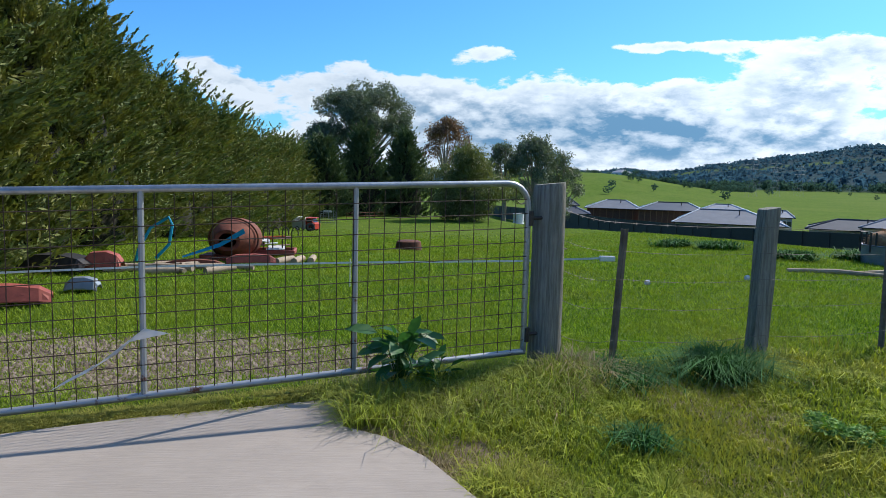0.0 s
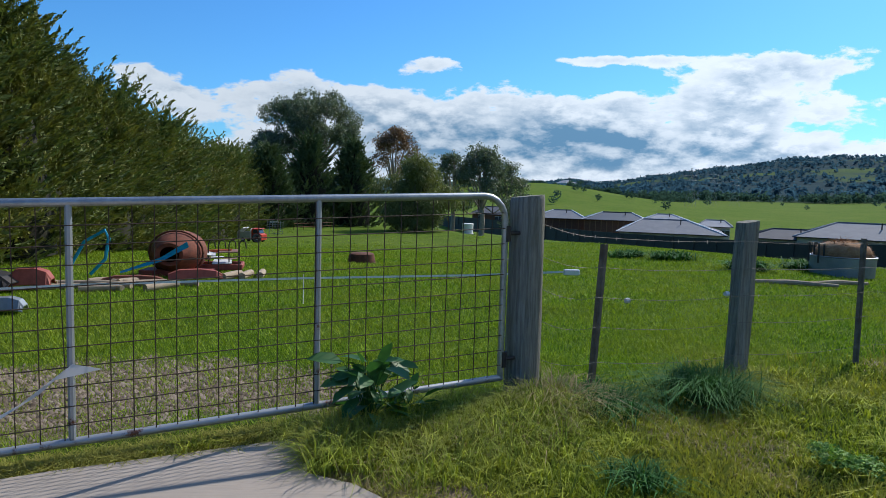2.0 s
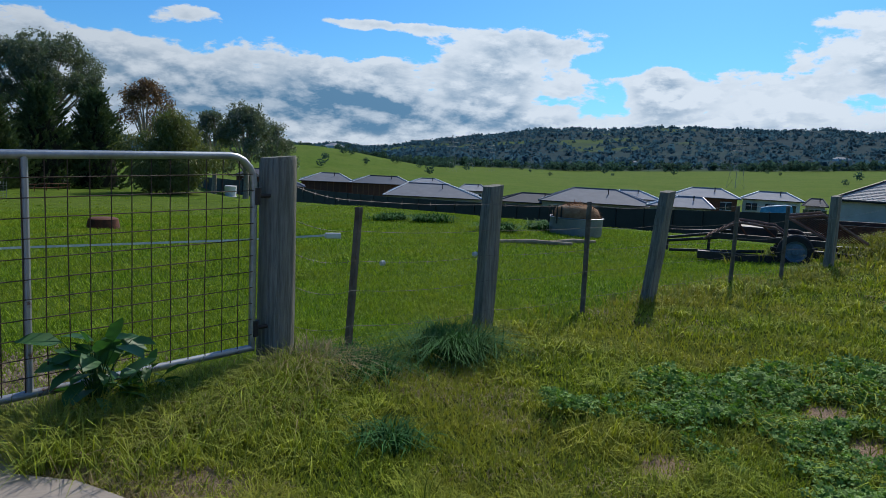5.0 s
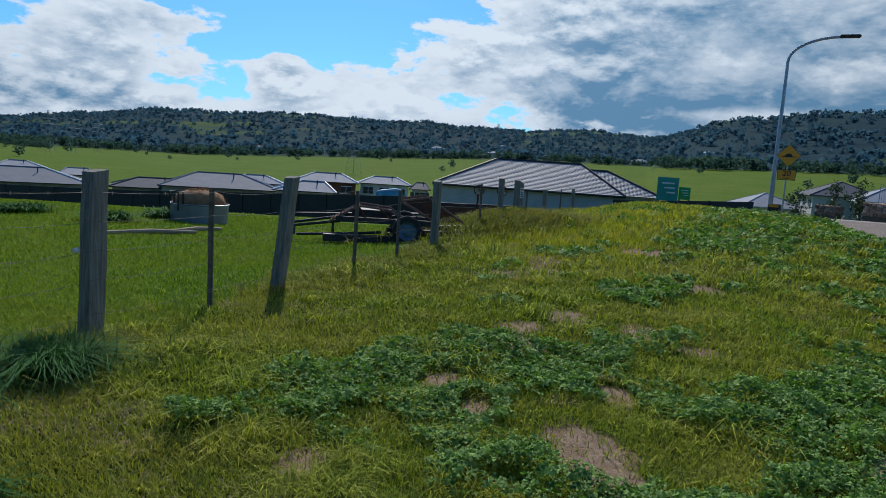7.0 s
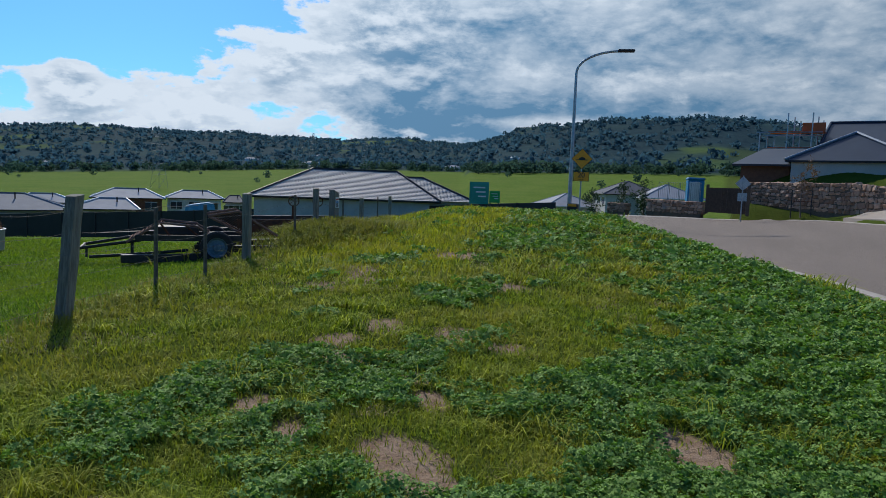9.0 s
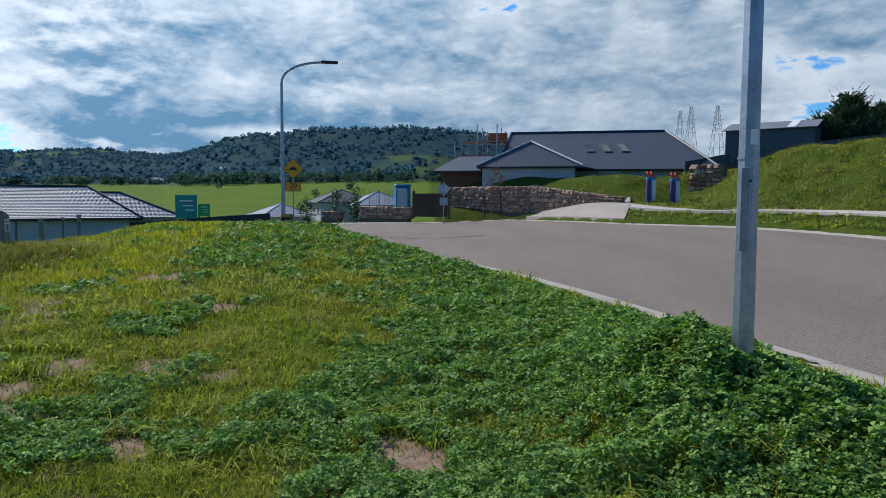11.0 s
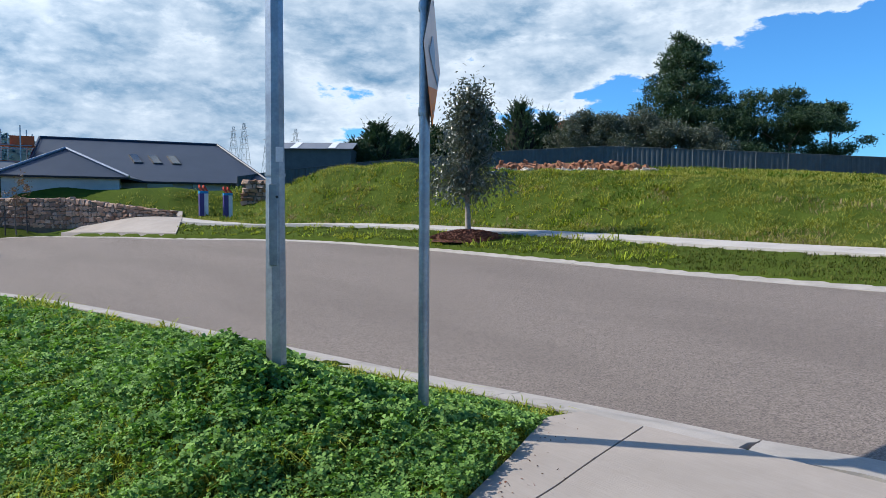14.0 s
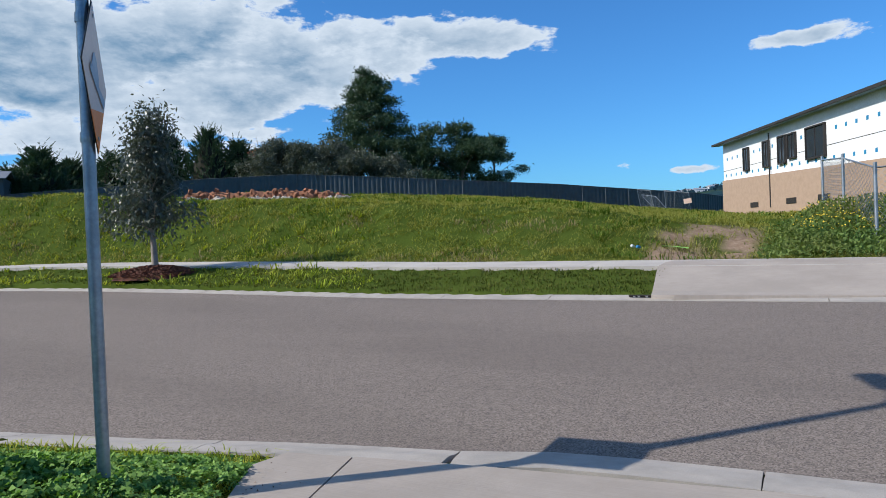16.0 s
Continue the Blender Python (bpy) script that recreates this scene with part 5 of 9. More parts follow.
# the far lamp with its speed-hump sign
LAMP = ground_at(78.3, 32)
fl = steel_pole(LAMP, 0.10, 6.3, 10, "street_lamp", "tall curved galvanised street lamp beside the bend", 0.6)
ad = Vector((0.20, -0.98, 0))
arm = [Vector((0, 0, 6.2))] + [Vector((0, 0, 6.3)) + ad * (1.9 * (1 - math.cos(q))) + Vector((0, 0, 0.95 * math.sin(q))) for q in np.linspace(0.1, 1.5, 9)]
part("outreach_arm", Geo().tube(arm, [0.055] * 10, 8), M_galv, fl, smooth=True)
part("lamp_head", Geo().box(arm[-1] + ad * 0.35 + Vector((0, 0, 0.02)), (0.26, 0.75, 0.12), Matrix.Rotation(math.atan2(-ad.x, ad.y), 3, "Z"), 0.04), M_dark, fl)
hs = thing("hump_sign", ground_at(79.1, 29.5), "orange speed-hump warning diamond over a small advisory plate", "road sign")
toward = Vector((-0.97, -0.2, 0)).normalized()
across = Vector((-toward.y, toward.x, 0))
part("pole", Geo().tube([(0, 0, -0.3), (0, 0, 2.75)], 0.03, 10), M_galv, hs, smooth=True)


def flatsign(c, pts, off, thick=0.004):
    return Geo().poly([Vector(c) + across * a + Vector((0, 0, b)) + toward * off for a, b in pts], toward * thick)


dm = 0.43
part("diamond", flatsign((0, 0, 2.28), [(0, -dm), (dm, 0), (0, dm), (-dm, 0)], 0.035), M_signblack, hs, "black-edged back plate")
dm = 0.41
part("diamond_face", flatsign((0, 0, 2.28), [(0, -dm), (dm, 0), (0, dm), (-dm, 0)], 0.041), M_yellow, hs)
part("hump_symbol", flatsign((0, 0, 2.22), [(-0.24, 0), (0.24, 0), (0.24, 0.03), (0.15, 0.03), (0.10, 0.10), (0.04, 0.135), (-0.04, 0.135), (-0.10, 0.10), (-0.15, 0.03), (-0.24, 0.03)], 0.047), M_signblack, hs)
part("plate_border", flatsign((0, 0, 1.55), [(-0.32, -0.2), (0.32, -0.2), (0.32, 0.2), (-0.32, 0.2)], 0.035), M_signblack, hs)
part("plate_face", flatsign((0, 0, 1.55), [(-0.30, -0.18), (0.30, -0.18), (0.30, 0.18), (-0.30, 0.18)], 0.041), M_yellow, hs)


def lettering(text, c, size, ax, normal, material, parent, name="lettering"):
    cu = bpy.data.curves.new(name, "FONT")
    cu.body, cu.size, cu.align_x, cu.align_y, cu.extrude = text, size, "CENTER", "CENTER", 0.002
    cu.offset = size * 0.012
    ob = new("tmp", cu)
    dg = bpy.context.evaluated_depsgraph_get()
    me = bpy.data.meshes.new_from_object(ob.evaluated_get(dg))
    bpy.data.objects.remove(ob)
    me.materials.clear()
    me.materials.append(material)
    upv = Vector(normal).cross(Vector(ax))
    rot = Matrix((Vector(ax), upv, Vector(normal))).transposed().to_4x4()
    me.transform(Matrix.Translation(c) @ rot)
    return part(name, me, None, parent)


lettering("20", Vector((0, 0, 1.60)) + toward * 0.047, 0.30, across, toward, M_signblack, hs)
lettering("km/h", Vector((0, 0, 1.42)) + toward * 0.047, 0.10, across, toward, M_signblack, hs)

# bollards at the far driveway
for b, d in ((107.95, 36.5), (109.75, 36.0)):
    p = ground_at(b, d)
    bo = thing("marker_post", p, "purple and white marker post with a red angled cap", "bollard", "marker posts")
    bo.scale = (1.33, 1.33, 1.33)
    for s, mt in ((-0.085, M_purple), (0.085, M_white)):
        ofs = Vector((s * 0.3, -s, 0)) if True else None
        part("panel", Geo().box(ofs + Vector((0, 0, 0.42)), (0.16, 0.17, 0.84), None, 0.01), mt, bo)
        part("cap", Geo().poly([ofs + Vector((-0.08, -0.085, 0.94)), ofs + Vector((0.08, -0.085, 0.94)), ofs + Vector((0.08, 0.085, 1.16)), ofs + Vector((-0.08, 0.085, 1.16))], (0, 0, -0.10)), M_red, bo, "bright red cap")
        part("stripe", Geo().box(ofs + Vector((0, 0, 0.885)), (0.162, 0.172, 0.09)), M_blue, bo)

# ---- houses ----
def roof_mat(name, a, b, metal=0.0, rough=0.55):
    m = Mat(name, rough, metal, 0.4)
    n = m.noise(0.6, 5, 0.6)
    m.color(m.mix(m.ramp(n, 0.3, 0.7), a, b))
    return m.m


M_tile_grey = roof_mat("grey concrete tiles", (0.12, 0.14, 0.175), (0.15, 0.17, 0.205), 0.0, 0.85)
M_tile_dark = roof_mat("charcoal roof", (0.038, 0.05, 0.075), (0.055, 0.066, 0.092), 0.0, 0.85)
M_tile_light = roof_mat("light grey roof", (0.27, 0.29, 0.33), (0.22, 0.24, 0.28), 0.0, 0.85)
M_steelroof = roof_mat("dark blue-grey steel roof", (0.026, 0.040, 0.066), (0.034, 0.050, 0.08), 0.0, 0.5)
M_brick = plain("brown brick", (0.19, 0.085, 0.05), (0.13, 0.06, 0.04), 5, 0.9, 0, 0.2, 40)
M_creambrick = plain("cream brick", (0.42, 0.30, 0.22), (0.36, 0.255, 0.185), 3, 0.9, 0, 0.2, 40)
M_beige = plain("beige cladding", (0.46, 0.43, 0.37), (0.40, 0.37, 0.32), 3, 0.8, 0, 0.1, 40)


def hip_house(at, w, d, wall_h, rise, turn, roofm, wallm, label, over=0.5, windows=3):
    """A hipped house: walls, four roof slopes with a ridge, gutters and windows on both long sides."""
    top = thing("house", at, label, "house", "valley houses", turn=turn)
    part("wall", Geo().box((0, 0, wall_h / 2 - 0.6), (w, d, wall_h + 1.2)), wallm, top)
    ex, ey = w / 2 + over, d / 2 + over
    rl = max(0.2, ex - ey)
    g = Geo()
    v = [(-ex, -ey, wall_h), (ex, -ey, wall_h), (ex, ey, wall_h), (-ex, ey, wall_h), (-rl, 0, wall_h + rise), (rl, 0, wall_h + rise)]
    g.add(v, [(0, 1, 5, 4), (1, 2, 5), (2, 3, 4, 5), (3, 0, 4), (0, 3, 2, 1)])
    part("roof", g, roofm, top)
    for a, b in ((0, 1), (1, 2), (2, 3), (3, 0)):
        part("gutter", Geo().tube([Vector(v[a]) + Vector((0, 0, -0.06)), Vector(v[b]) + Vector((0, 0, -0.06))], 0.08, 6), M_white if roofm is M_tile_light else M_dark, top)
    for a, b in ((0, 4), (1, 5), (2, 5), (3, 4), (4, 5)):
        part("ridge_cap", Geo().tube([Vector(v[a]), Vector(v[b])], 0.09, 6), M_white if roofm is M_tile_grey else roofm, top)
    for s in (-1, 1):
        for i in range(windows):
            x = (i + 0.5) / windows * w - w / 2
            wn_ = part("window", Geo().box((x, s * (d / 2 + 0.02), wall_h * 0.58), (1.6, 0.06, 1.15)), M_glass, top)
            part("frame", Geo().box((x, s * (d / 2 + 0.03), wall_h * 0.58 - 0.62), (1.75, 0.08, 0.07)).box((x, s * (d / 2 + 0.03), wall_h * 0.58 + 0.62), (1.75, 0.08, 0.07)).box((x, s * (d / 2 + 0.035), wall_h * 0.58), (0.06, 0.08, 1.2)), M_white, wn_)
    return top


def on_slope(b, d, top_el, height):
    """A house's foot so that its ridge stands at a given angle of elevation."""
    p = bearing(b, d)
    p.z = 1.5 + d * math.tan(radians(top_el)) - height
    return p


M_stud = plain("raw pine framing", (0.30, 0.15, 0.075), (0.22, 0.11, 0.055), 3, 0.9, 0, 0.1, 40)
M_tarp = plain("blue tarpaulin", (0.04, 0.22, 0.36), (0.10, 0.34, 0.48), 2, 0.5, 0, 0.2, 20)


def valley_house(d, bl, br, eave, rl_, rr_, ridge, roofm, wallm, label, hips=None, deep=0.75, studs=0, windows=3):
    """A hipped house set square to the lane: bearings of its eaves and ridge ends, angles of eave and ridge, distance."""
    mid = (bl + br) / 2
    p = bearing(mid, d)
    ez, rz = 1.5 + d * math.tan(radians(eave)), 1.5 + (d + 3.5) * math.tan(radians(ridge))
    top = thing("house", (p.x, p.y, ez - 2.7), label, "house", "valley houses", turn=-mid)
    xs = [d * math.tan(radians(q - mid)) for q in (bl, br, rl_, rr_)]
    dp = min(14.0, max(7.0, (xs[1] - xs[0]) * deep))
    h, r = 2.7, 2.7 + max(1.2, rz - ez)
    v = [(xs[0], -0.5, h), (xs[1], -0.5, h), (xs[1], dp, h), (xs[0], dp, h), (xs[2], dp * 0.47, r), (xs[3], dp * 0.47, r)]
    part("wall", Geo().box(((xs[0] + xs[1]) / 2, dp / 2, 0.55), (xs[1] - xs[0] - 1.0, dp - 1.0, 4.3)), wallm, top)
    part("roof", Geo().add(v, [(0, 1, 5, 4), (1, 2, 5), (2, 3, 4, 5), (3, 0, 4), (0, 3, 2, 1)]), roofm, top)
    for a, b in ((0, 1), (1, 2), (2, 3), (3, 0)):
        part("gutter", Geo().tube([Vector(v[a]) + Vector((0, 0, -0.05)), Vector(v[b]) + Vector((0, 0, -0.05))], 0.09, 6), M_dark, top)
    for a, b in ((0, 4), (1, 5), (2, 5), (3, 4), (4, 5)):
        part("ridge_cap", Geo().tube([Vector(v[a]) + Vector((0, 0, 0.03)), Vector(v[b]) + Vector((0, 0, 0.03))], 0.13, 6), (hips or roofm) if (a, b) != (4, 5) else roofm, top)
    w = xs[1] - xs[0] - 1.0
    for i in range(studs):
        x = xs[0] + 0.6 + w * i / max(1, studs - 1)
        part("stud", Geo().box((x, -0.06, 1.35), (0.16, 0.12, 2.6)), M_stud, top)
    for i in range(windows):
        x = xs[0] + 0.5 + w * (i + 0.5) / windows
        wn_ = part("window", Geo().box((x, -0.02, 1.45), (1.7, 0.06, 1.2)), M_glass, top)
        part("frame", Geo().box((x, -0.03, 0.82), (1.85, 0.08, 0.08)).box((x, -0.03, 2.08), (1.85, 0.08, 0.08)).box((x, -0.035, 1.45), (0.06, 0.08, 1.2)), M_white, wn_)
    part("vent_pipe", Geo().tube([(xs[3] * 0.6, dp * 0.3, r - 1.2), (xs[3] * 0.6, dp * 0.3, r + 0.25)], 0.1, 6), M_dark, top)
    return top


valley_house(188, 6.4, 11.0, -2.05, 7.6, 10.2, -1.44, M_tile_dark, M_brick, "dark-roofed new house beyond the black fence")
valley_house(150, 9.5, 11.9, -2.72, 10.2, 10.7, -2.18, M_tile_dark, M_brick, "low charcoal roof beside the black fence", M_tile_light)
valley_house(160, 11.4, 15.85, -2.2, 13.15, 14.65, -1.53, M_tile_grey, M_brick, "charcoal hip-roofed brick house, half built", M_white, 0.8, 9, 0)
valley_house(150, 15.45, 20.7, -2.2, 17.05, 19.4, -1.58, M_steelroof, M_brick, "dark blue hip-roofed house with a bare timber frame", M_white, 0.7, 12, 0)
valley_house(165, 20.1, 23.8, -2.1, 21.3, 22.45, -1.58, M_tile_light, M_beige, "pale grey hip-roofed house", M_white)
valley_house(128, 18.2, 26.5, -3.08, 20.1, 23.6, -2.06, M_tile_grey, M_beige, "large grey hip-roofed house with white hips", M_white)
valley_house(150, 24.3, 26.9, -2.4, 24.9, 26.3, -2.0, M_tile_light, M_render, "small pale hip-roofed house")
valley_house(116, 27.6, 33.4, -3.1, 29.6, 32.2, -2.36, M_tile_dark, M_beige, "low grey-brown hip-roofed house")
valley_house(112, 31.0, 40.2, -2.85, 33.7, 37.2, -1.74, M_tile_grey, M_beige, "wide charcoal hip-roofed house", M_tile_light)
valley_house(132, 36.6, 40.6, -2.3, 37.4, 39.0, -1.66, M_tile_light, M_white, "pale hip-roofed house with white walls", M_white)
valley_house(120, 41.2, 46.4, -1.84, 42.8, 45.0, -1.15, M_tile_light, M_brick, "grey tiled house with dark brick walls", M_white)
valley_house(104, 39.5, 44.6, -2.72, 41.8, 43.7, -1.9, M_tile_light, M_render, "low pale tiled roof before the brick house", M_white)
valley_house(124, 46.3, 50.7, -1.75, 47.6, 49.5, -1.24, M_tile_light, M_white, "white rendered house with a pale grey roof", M_white)
valley_house(140, 50.6, 52.3, -1.98, 51.1, 51.9, -1.6, M_tile_dark, M_render, "small charcoal-roofed house in the valley")
tp_ = thing("tarpaulin_stack", bearing(48.9, 96, 1.5 - 96 * math.tan(radians(2.75))), "building stack under a blue tarpaulin", "tarpaulin", turn=-48.9)
part("cover", Geo().poly([(-1.9, 0, 0), (1.9, 0, 0), (1.7, 0.2, 1.0), (0.9, 0.3, 1.15), (-1.2, 0.3, 0.85), (-1.8, 0.1, 0.6)], (0, 1.6, 0)), M_tarp, tp_)
for b, d, w, dd, el_, rf, wl_, turn, lab in (
        (78.2, 128, 8, 8, -0.3, M_tile_light, M_render, 30, "pale grey-roofed house below the bend"),
        (83.0, 122, 9, 8, 0.85, M_tile_dark, M_render, 20, "grey hip-roofed house below the bend"),
        (86.0, 118, 7, 8, 0.7, M_tile_light, M_render, 20, "pale-roofed house below the bend")):
    p = on_slope(b, d, el_, 4.9)
    hip_house(p, w * 1.25, dd * 1.15, 2.7, 2.2, turn, rf, wl_, lab)

# the near roof with its tile courses
p = bearing(61.4, 62, -2.8)
big_house = thing("house", p, "large house under a glossy grey tiled hip roof", "house", "valley houses", turn=-61.4)
BH = 2.8


def tiled_slope(a, b, c, d, parent, rows, material):
    """A slope from eave a-b to ridge d-c as overlapping courses, each with rolled tiles."""
    g = Geo()
    a, b, c, d = Vector(a), Vector(b), Vector(c), Vector(d)
    nrm = (b - a).cross(d - a).normalized()
    for i in range(rows):
        t0, t1 = i / rows, (i + 1.08) / rows
        l0, r0, l1, r1_ = a.lerp(d, t0), b.lerp(c, t0), a.lerp(d, t1), b.lerp(c, t1)
        n = max(2, int((r0 - l0).length / 0.165))
        vs, fs = [], []
        for k in range(n + 1):
            s = k / n
            w = nrm * (0.028 if k % 2 else 0.0)
            vs += [l0.lerp(r0, s) + nrm * 0.05 + w - nrm * 0.05, l0.lerp(r0, s) + nrm * 0.05 + w, l1.lerp(r1_, s) + nrm * 0.005 + w]
        for k in range(n):
            q = 3 * k
            fs += [(q, q + 3, q + 4, q + 1), (q + 1, q + 4, q + 5, q + 2)]
        g.add(vs, fs)
    return part("roof", g, material, parent)


M_glosstile = roof_mat("grey concrete roof tiles", (0.30, 0.30, 0.31), (0.36, 0.36, 0.37), 0.0, 0.65)
part("wall", Geo().box((-1.6, 5.5, BH / 2 - 1), (15.4, 11.0, BH + 2)), M_render, big_house)
v = [(-9.8, -0.5, BH), (7.0, -0.5, BH), (7.0, 11.5, BH), (-9.8, 11.5, BH), (-4.6, 5.2, BH + 2.55), (3.4, 5.2, BH + 2.55)]
tiled_slope(v[0], v[1], v[5], v[4], big_house, 22, M_glosstile)
tiled_slope(v[1], v[2], v[5], v[5], big_house, 22, M_glosstile)
tiled_slope(v[2], v[3], v[4], v[5], big_house, 22, M_glosstile)
tiled_slope(v[3], v[0], v[4], v[4], big_house, 22, M_glosstile)
for a, b in ((0, 4), (1, 5), (2, 5), (3, 4), (4, 5)):
    part("ridge_cap", Geo().tube([Vector(v[a]) + Vector((0, 0, 0.06)), Vector(v[b]) + Vector((0, 0, 0.06))], 0.12, 6), M_dark, big_house)
for a, b in ((0, 1), (1, 2), (2, 3), (3, 0)):
    part("gutter", Geo().tube([Vector(v[a]) + Vector((0, 0, -0.06)), Vector(v[b]) + Vector((0, 0, -0.06))], 0.09, 6), M_dark, big_house)

# black fence between paddock and houses
bf = tagged(new("black_fence"), "long black sheet fence between paddock and houses", "fence", kind="structure")


def fence_top(x, y):
    b = math.degrees(math.atan2(x - 0.3, y - 0.4))
    el = np.interp(b, [0, 9.4, 13.4, 18.3, 25, 31, 38, 44.4, 51.5, 58.6, 66, 70, 78], [-2.0, -2.58, -2.99, -3.23, -3.35, -3.32, -3.08, -2.87, -2.55, -2.08, -1.85, -1.5, -1.0])
    return 1.5 + math.hypot(x - 0.3, y - 0.4) * math.tan(radians(el))


line = curve_pts([(10, 200), (26, 148), (39, 108), (47, 88), (55, 65), (57.5, 43), (58, 25), (52, 12)], 4.0)
for a, b in zip(line[:-1], line[1:]):
    za, zb = fence_top(*a), fence_top(*b)
    pts = [Vector((a[0], a[1], za - 3.3)), Vector((b[0], b[1], zb - 3.3)), Vector((b[0], b[1], zb)), Vector((a[0], a[1], za))]
    pn = part("panel", Geo().poly(pts, (0.06, 0.02, 0)), M_blackfence, bf)
    part("fence_post", Geo().box((a[0] - 0.05, a[1] - 0.02, za - 1.2), (0.09, 0.09, 2.5)), M_dark, bf)

# the dark-roofed building on the rise
hp = bearing(103.5, 47)
hp.z = 1.25
hb = thing("house", hp, "large half-built house under a dark blue-grey steel roof with skylights", "house", turn=-103.5)

# local frame: x runs along the ridge (towards the south), -y faces the road
WALLT, RIDGE = 2.35, 5.25
part("wall", Geo().box((0.6, 5.0, WALLT / 2 - 0.5), (12.2, 10.0, WALLT + 1)), M_render, hb)
e = [(-6.3, -0.5, WALLT), (7.9, -0.5, WALLT), (7.9, 10.6, WALLT), (-6.3, 10.6, WALLT)]
rg = [(-6.0, 5.0, RIDGE), (5.0, 5.0, RIDGE)]


def thick_face(g, pts, t=0.12):
    n = (Vector(pts[1]) - Vector(pts[0])).cross(Vector(pts[2]) - Vector(pts[0])).normalized()
    g.poly(pts, -n * t)
    return g


g = Geo()
thick_face(g, [e[0], e[1], rg[1], rg[0]])
thick_face(g, [e[1], e[2], rg[1]])
thick_face(g, [e[2], e[3], rg[0], rg[1]])
part("roof", g, M_steelroof, hb)
part("gable_wall", Geo().poly([(-5.6, 0.2, WALLT), (-5.6, 9.8, WALLT), (-5.6, 5.0, RIDGE - 0.25)], (0.15, 0, 0)), M_brick, hb)
# front wing with its hipped roof
part("wall", Geo().box((-3.9, -2.2, WALLT / 2 - 0.5), (5.6, 4.6, WALLT + 1)), M_render, hb)
g = Geo()
w0 = [(-7.0, -4.8, WALLT), (-0.6, -4.8, WALLT), (1.2, 0.4, WALLT), (-7.0, 0.4, WALLT)]
ap, bp = (-3.9, -2.2, WALLT + 1.65), (-3.9, 3.0, WALLT + 1.65)
thick_face(g, [w0[0], w0[1], ap])
thick_face(g, [w0[1], (0.6, 3.0, WALLT + 0.1), bp, ap])
thick_face(g, [(-7.0, 3.0, WALLT + 0.1), w0[0], ap, bp])
part("roof", g, M_steelroof, hb)
for a, b in ((w0[0], ap), (w0[1], ap), (ap, bp), (rg[0], rg[1]), (e[1], rg[1]), (e[0], rg[0])):
    part("ridge_cap", Geo().tube([Vector(a) + Vector((0, 0, 0.05)), Vector(b) + Vector((0, 0, 0.05))], 0.08, 6), M_galv if a == w0[0] or b == ap and a == w0[1] else M_steelroof, hb)
for x in (-0.4, 0.75, 1.9):
    k0, k1 = 0.42, 0.62
    pts = []
    for xx, k in ((x, k0), (x + 0.55, k0), (x + 0.55, k1), (x, k1)):
        pts.append((xx - 0.55 * (k - k0) / 0.2 * 0.6, -0.5 + 5.5 * k, WALLT + (RIDGE - WALLT) * k + 0.08))
    sk = part("skylight", Geo().poly(pts, (0, 0, -0.08)), M_dark, hb)
    part("pane", Geo().poly([Vector(q) * 1 + Vector((0.04 if i in (0, 3) else -0.04, 0, 0.012)) for i, q in enumerate(pts)], (0, 0, -0.01)), M_glass, sk)
for x, w in ((1.1, 1.5), (3.4, 0.8), (5.6, 0.7)):
    wn_ = part("window", Geo().box((x, -0.02, 2.05), (w, 0.08, 0.5)), M_glass, hb)
    part("frame", Geo().box((x, -0.04, 1.78), (w + 0.1, 0.1, 0.06)).box((x, -0.04, 2.31), (w + 0.1, 0.1, 0.06)), M_dark, wn_)
# low brown porch wing
part("porch_wall", Geo().box((-8.2, -1.5, 1.0), (2.6, 4.2, 2.4)), M_brick, hb)
g = Geo()
thick_face(g, [(-9.9, -4.1, 2.15), (-6.6, -4.1, 2.15), (-6.6, -0.5, 3.25), (-8.9, -0.5, 3.25)])
part("porch_roof", g, M_steelroof, hb)
sc = thing("scaffold", hp, "steel scaffold with orange boards round the gable", "scaffold", turn=-103.5)
for x in (-9.6, -8.0, -6.6):
    for y in (1.5, 4.0, 6.5):
        part("standard", Geo().tube([(x, y, -0.3), (x, y, 5.6 if x > -9 else 4.4)], 0.04, 6), M_galv, sc)
for z in (2.2, 3.4, 4.4):
    for y in (1.5, 4.0):
        part("ledger", Geo().tube([(-9.8, y, z), (-6.0, y, z)], 0.035, 6), M_galv, sc)
    part("board", Geo().box((-7.6, 2.6, z + 0.08), (3.2, 1.2, 0.07)), M_orange if z > 2.5 else M_timber, sc)
part("board", Geo().box((-6.6, 2.2, 4.7), (1.3, 0.08, 0.7)), M_orange, sc, "bright orange mesh panel")

# footpath beyond the road
fp = tagged(new("footpath"), "pale concrete footpath below the grassy bank", "footpath", kind="structure")


def off_line(line, o, x0, x1):
    keep = line[(line[:, 0] > x0) & (line[:, 0] < x1)]
    t = np.gradient(keep, axis=0)
    t /= np.linalg.norm(t, axis=1, keepdims=True)
    return keep + np.c_[t[:, 1], -t[:, 0]] * o


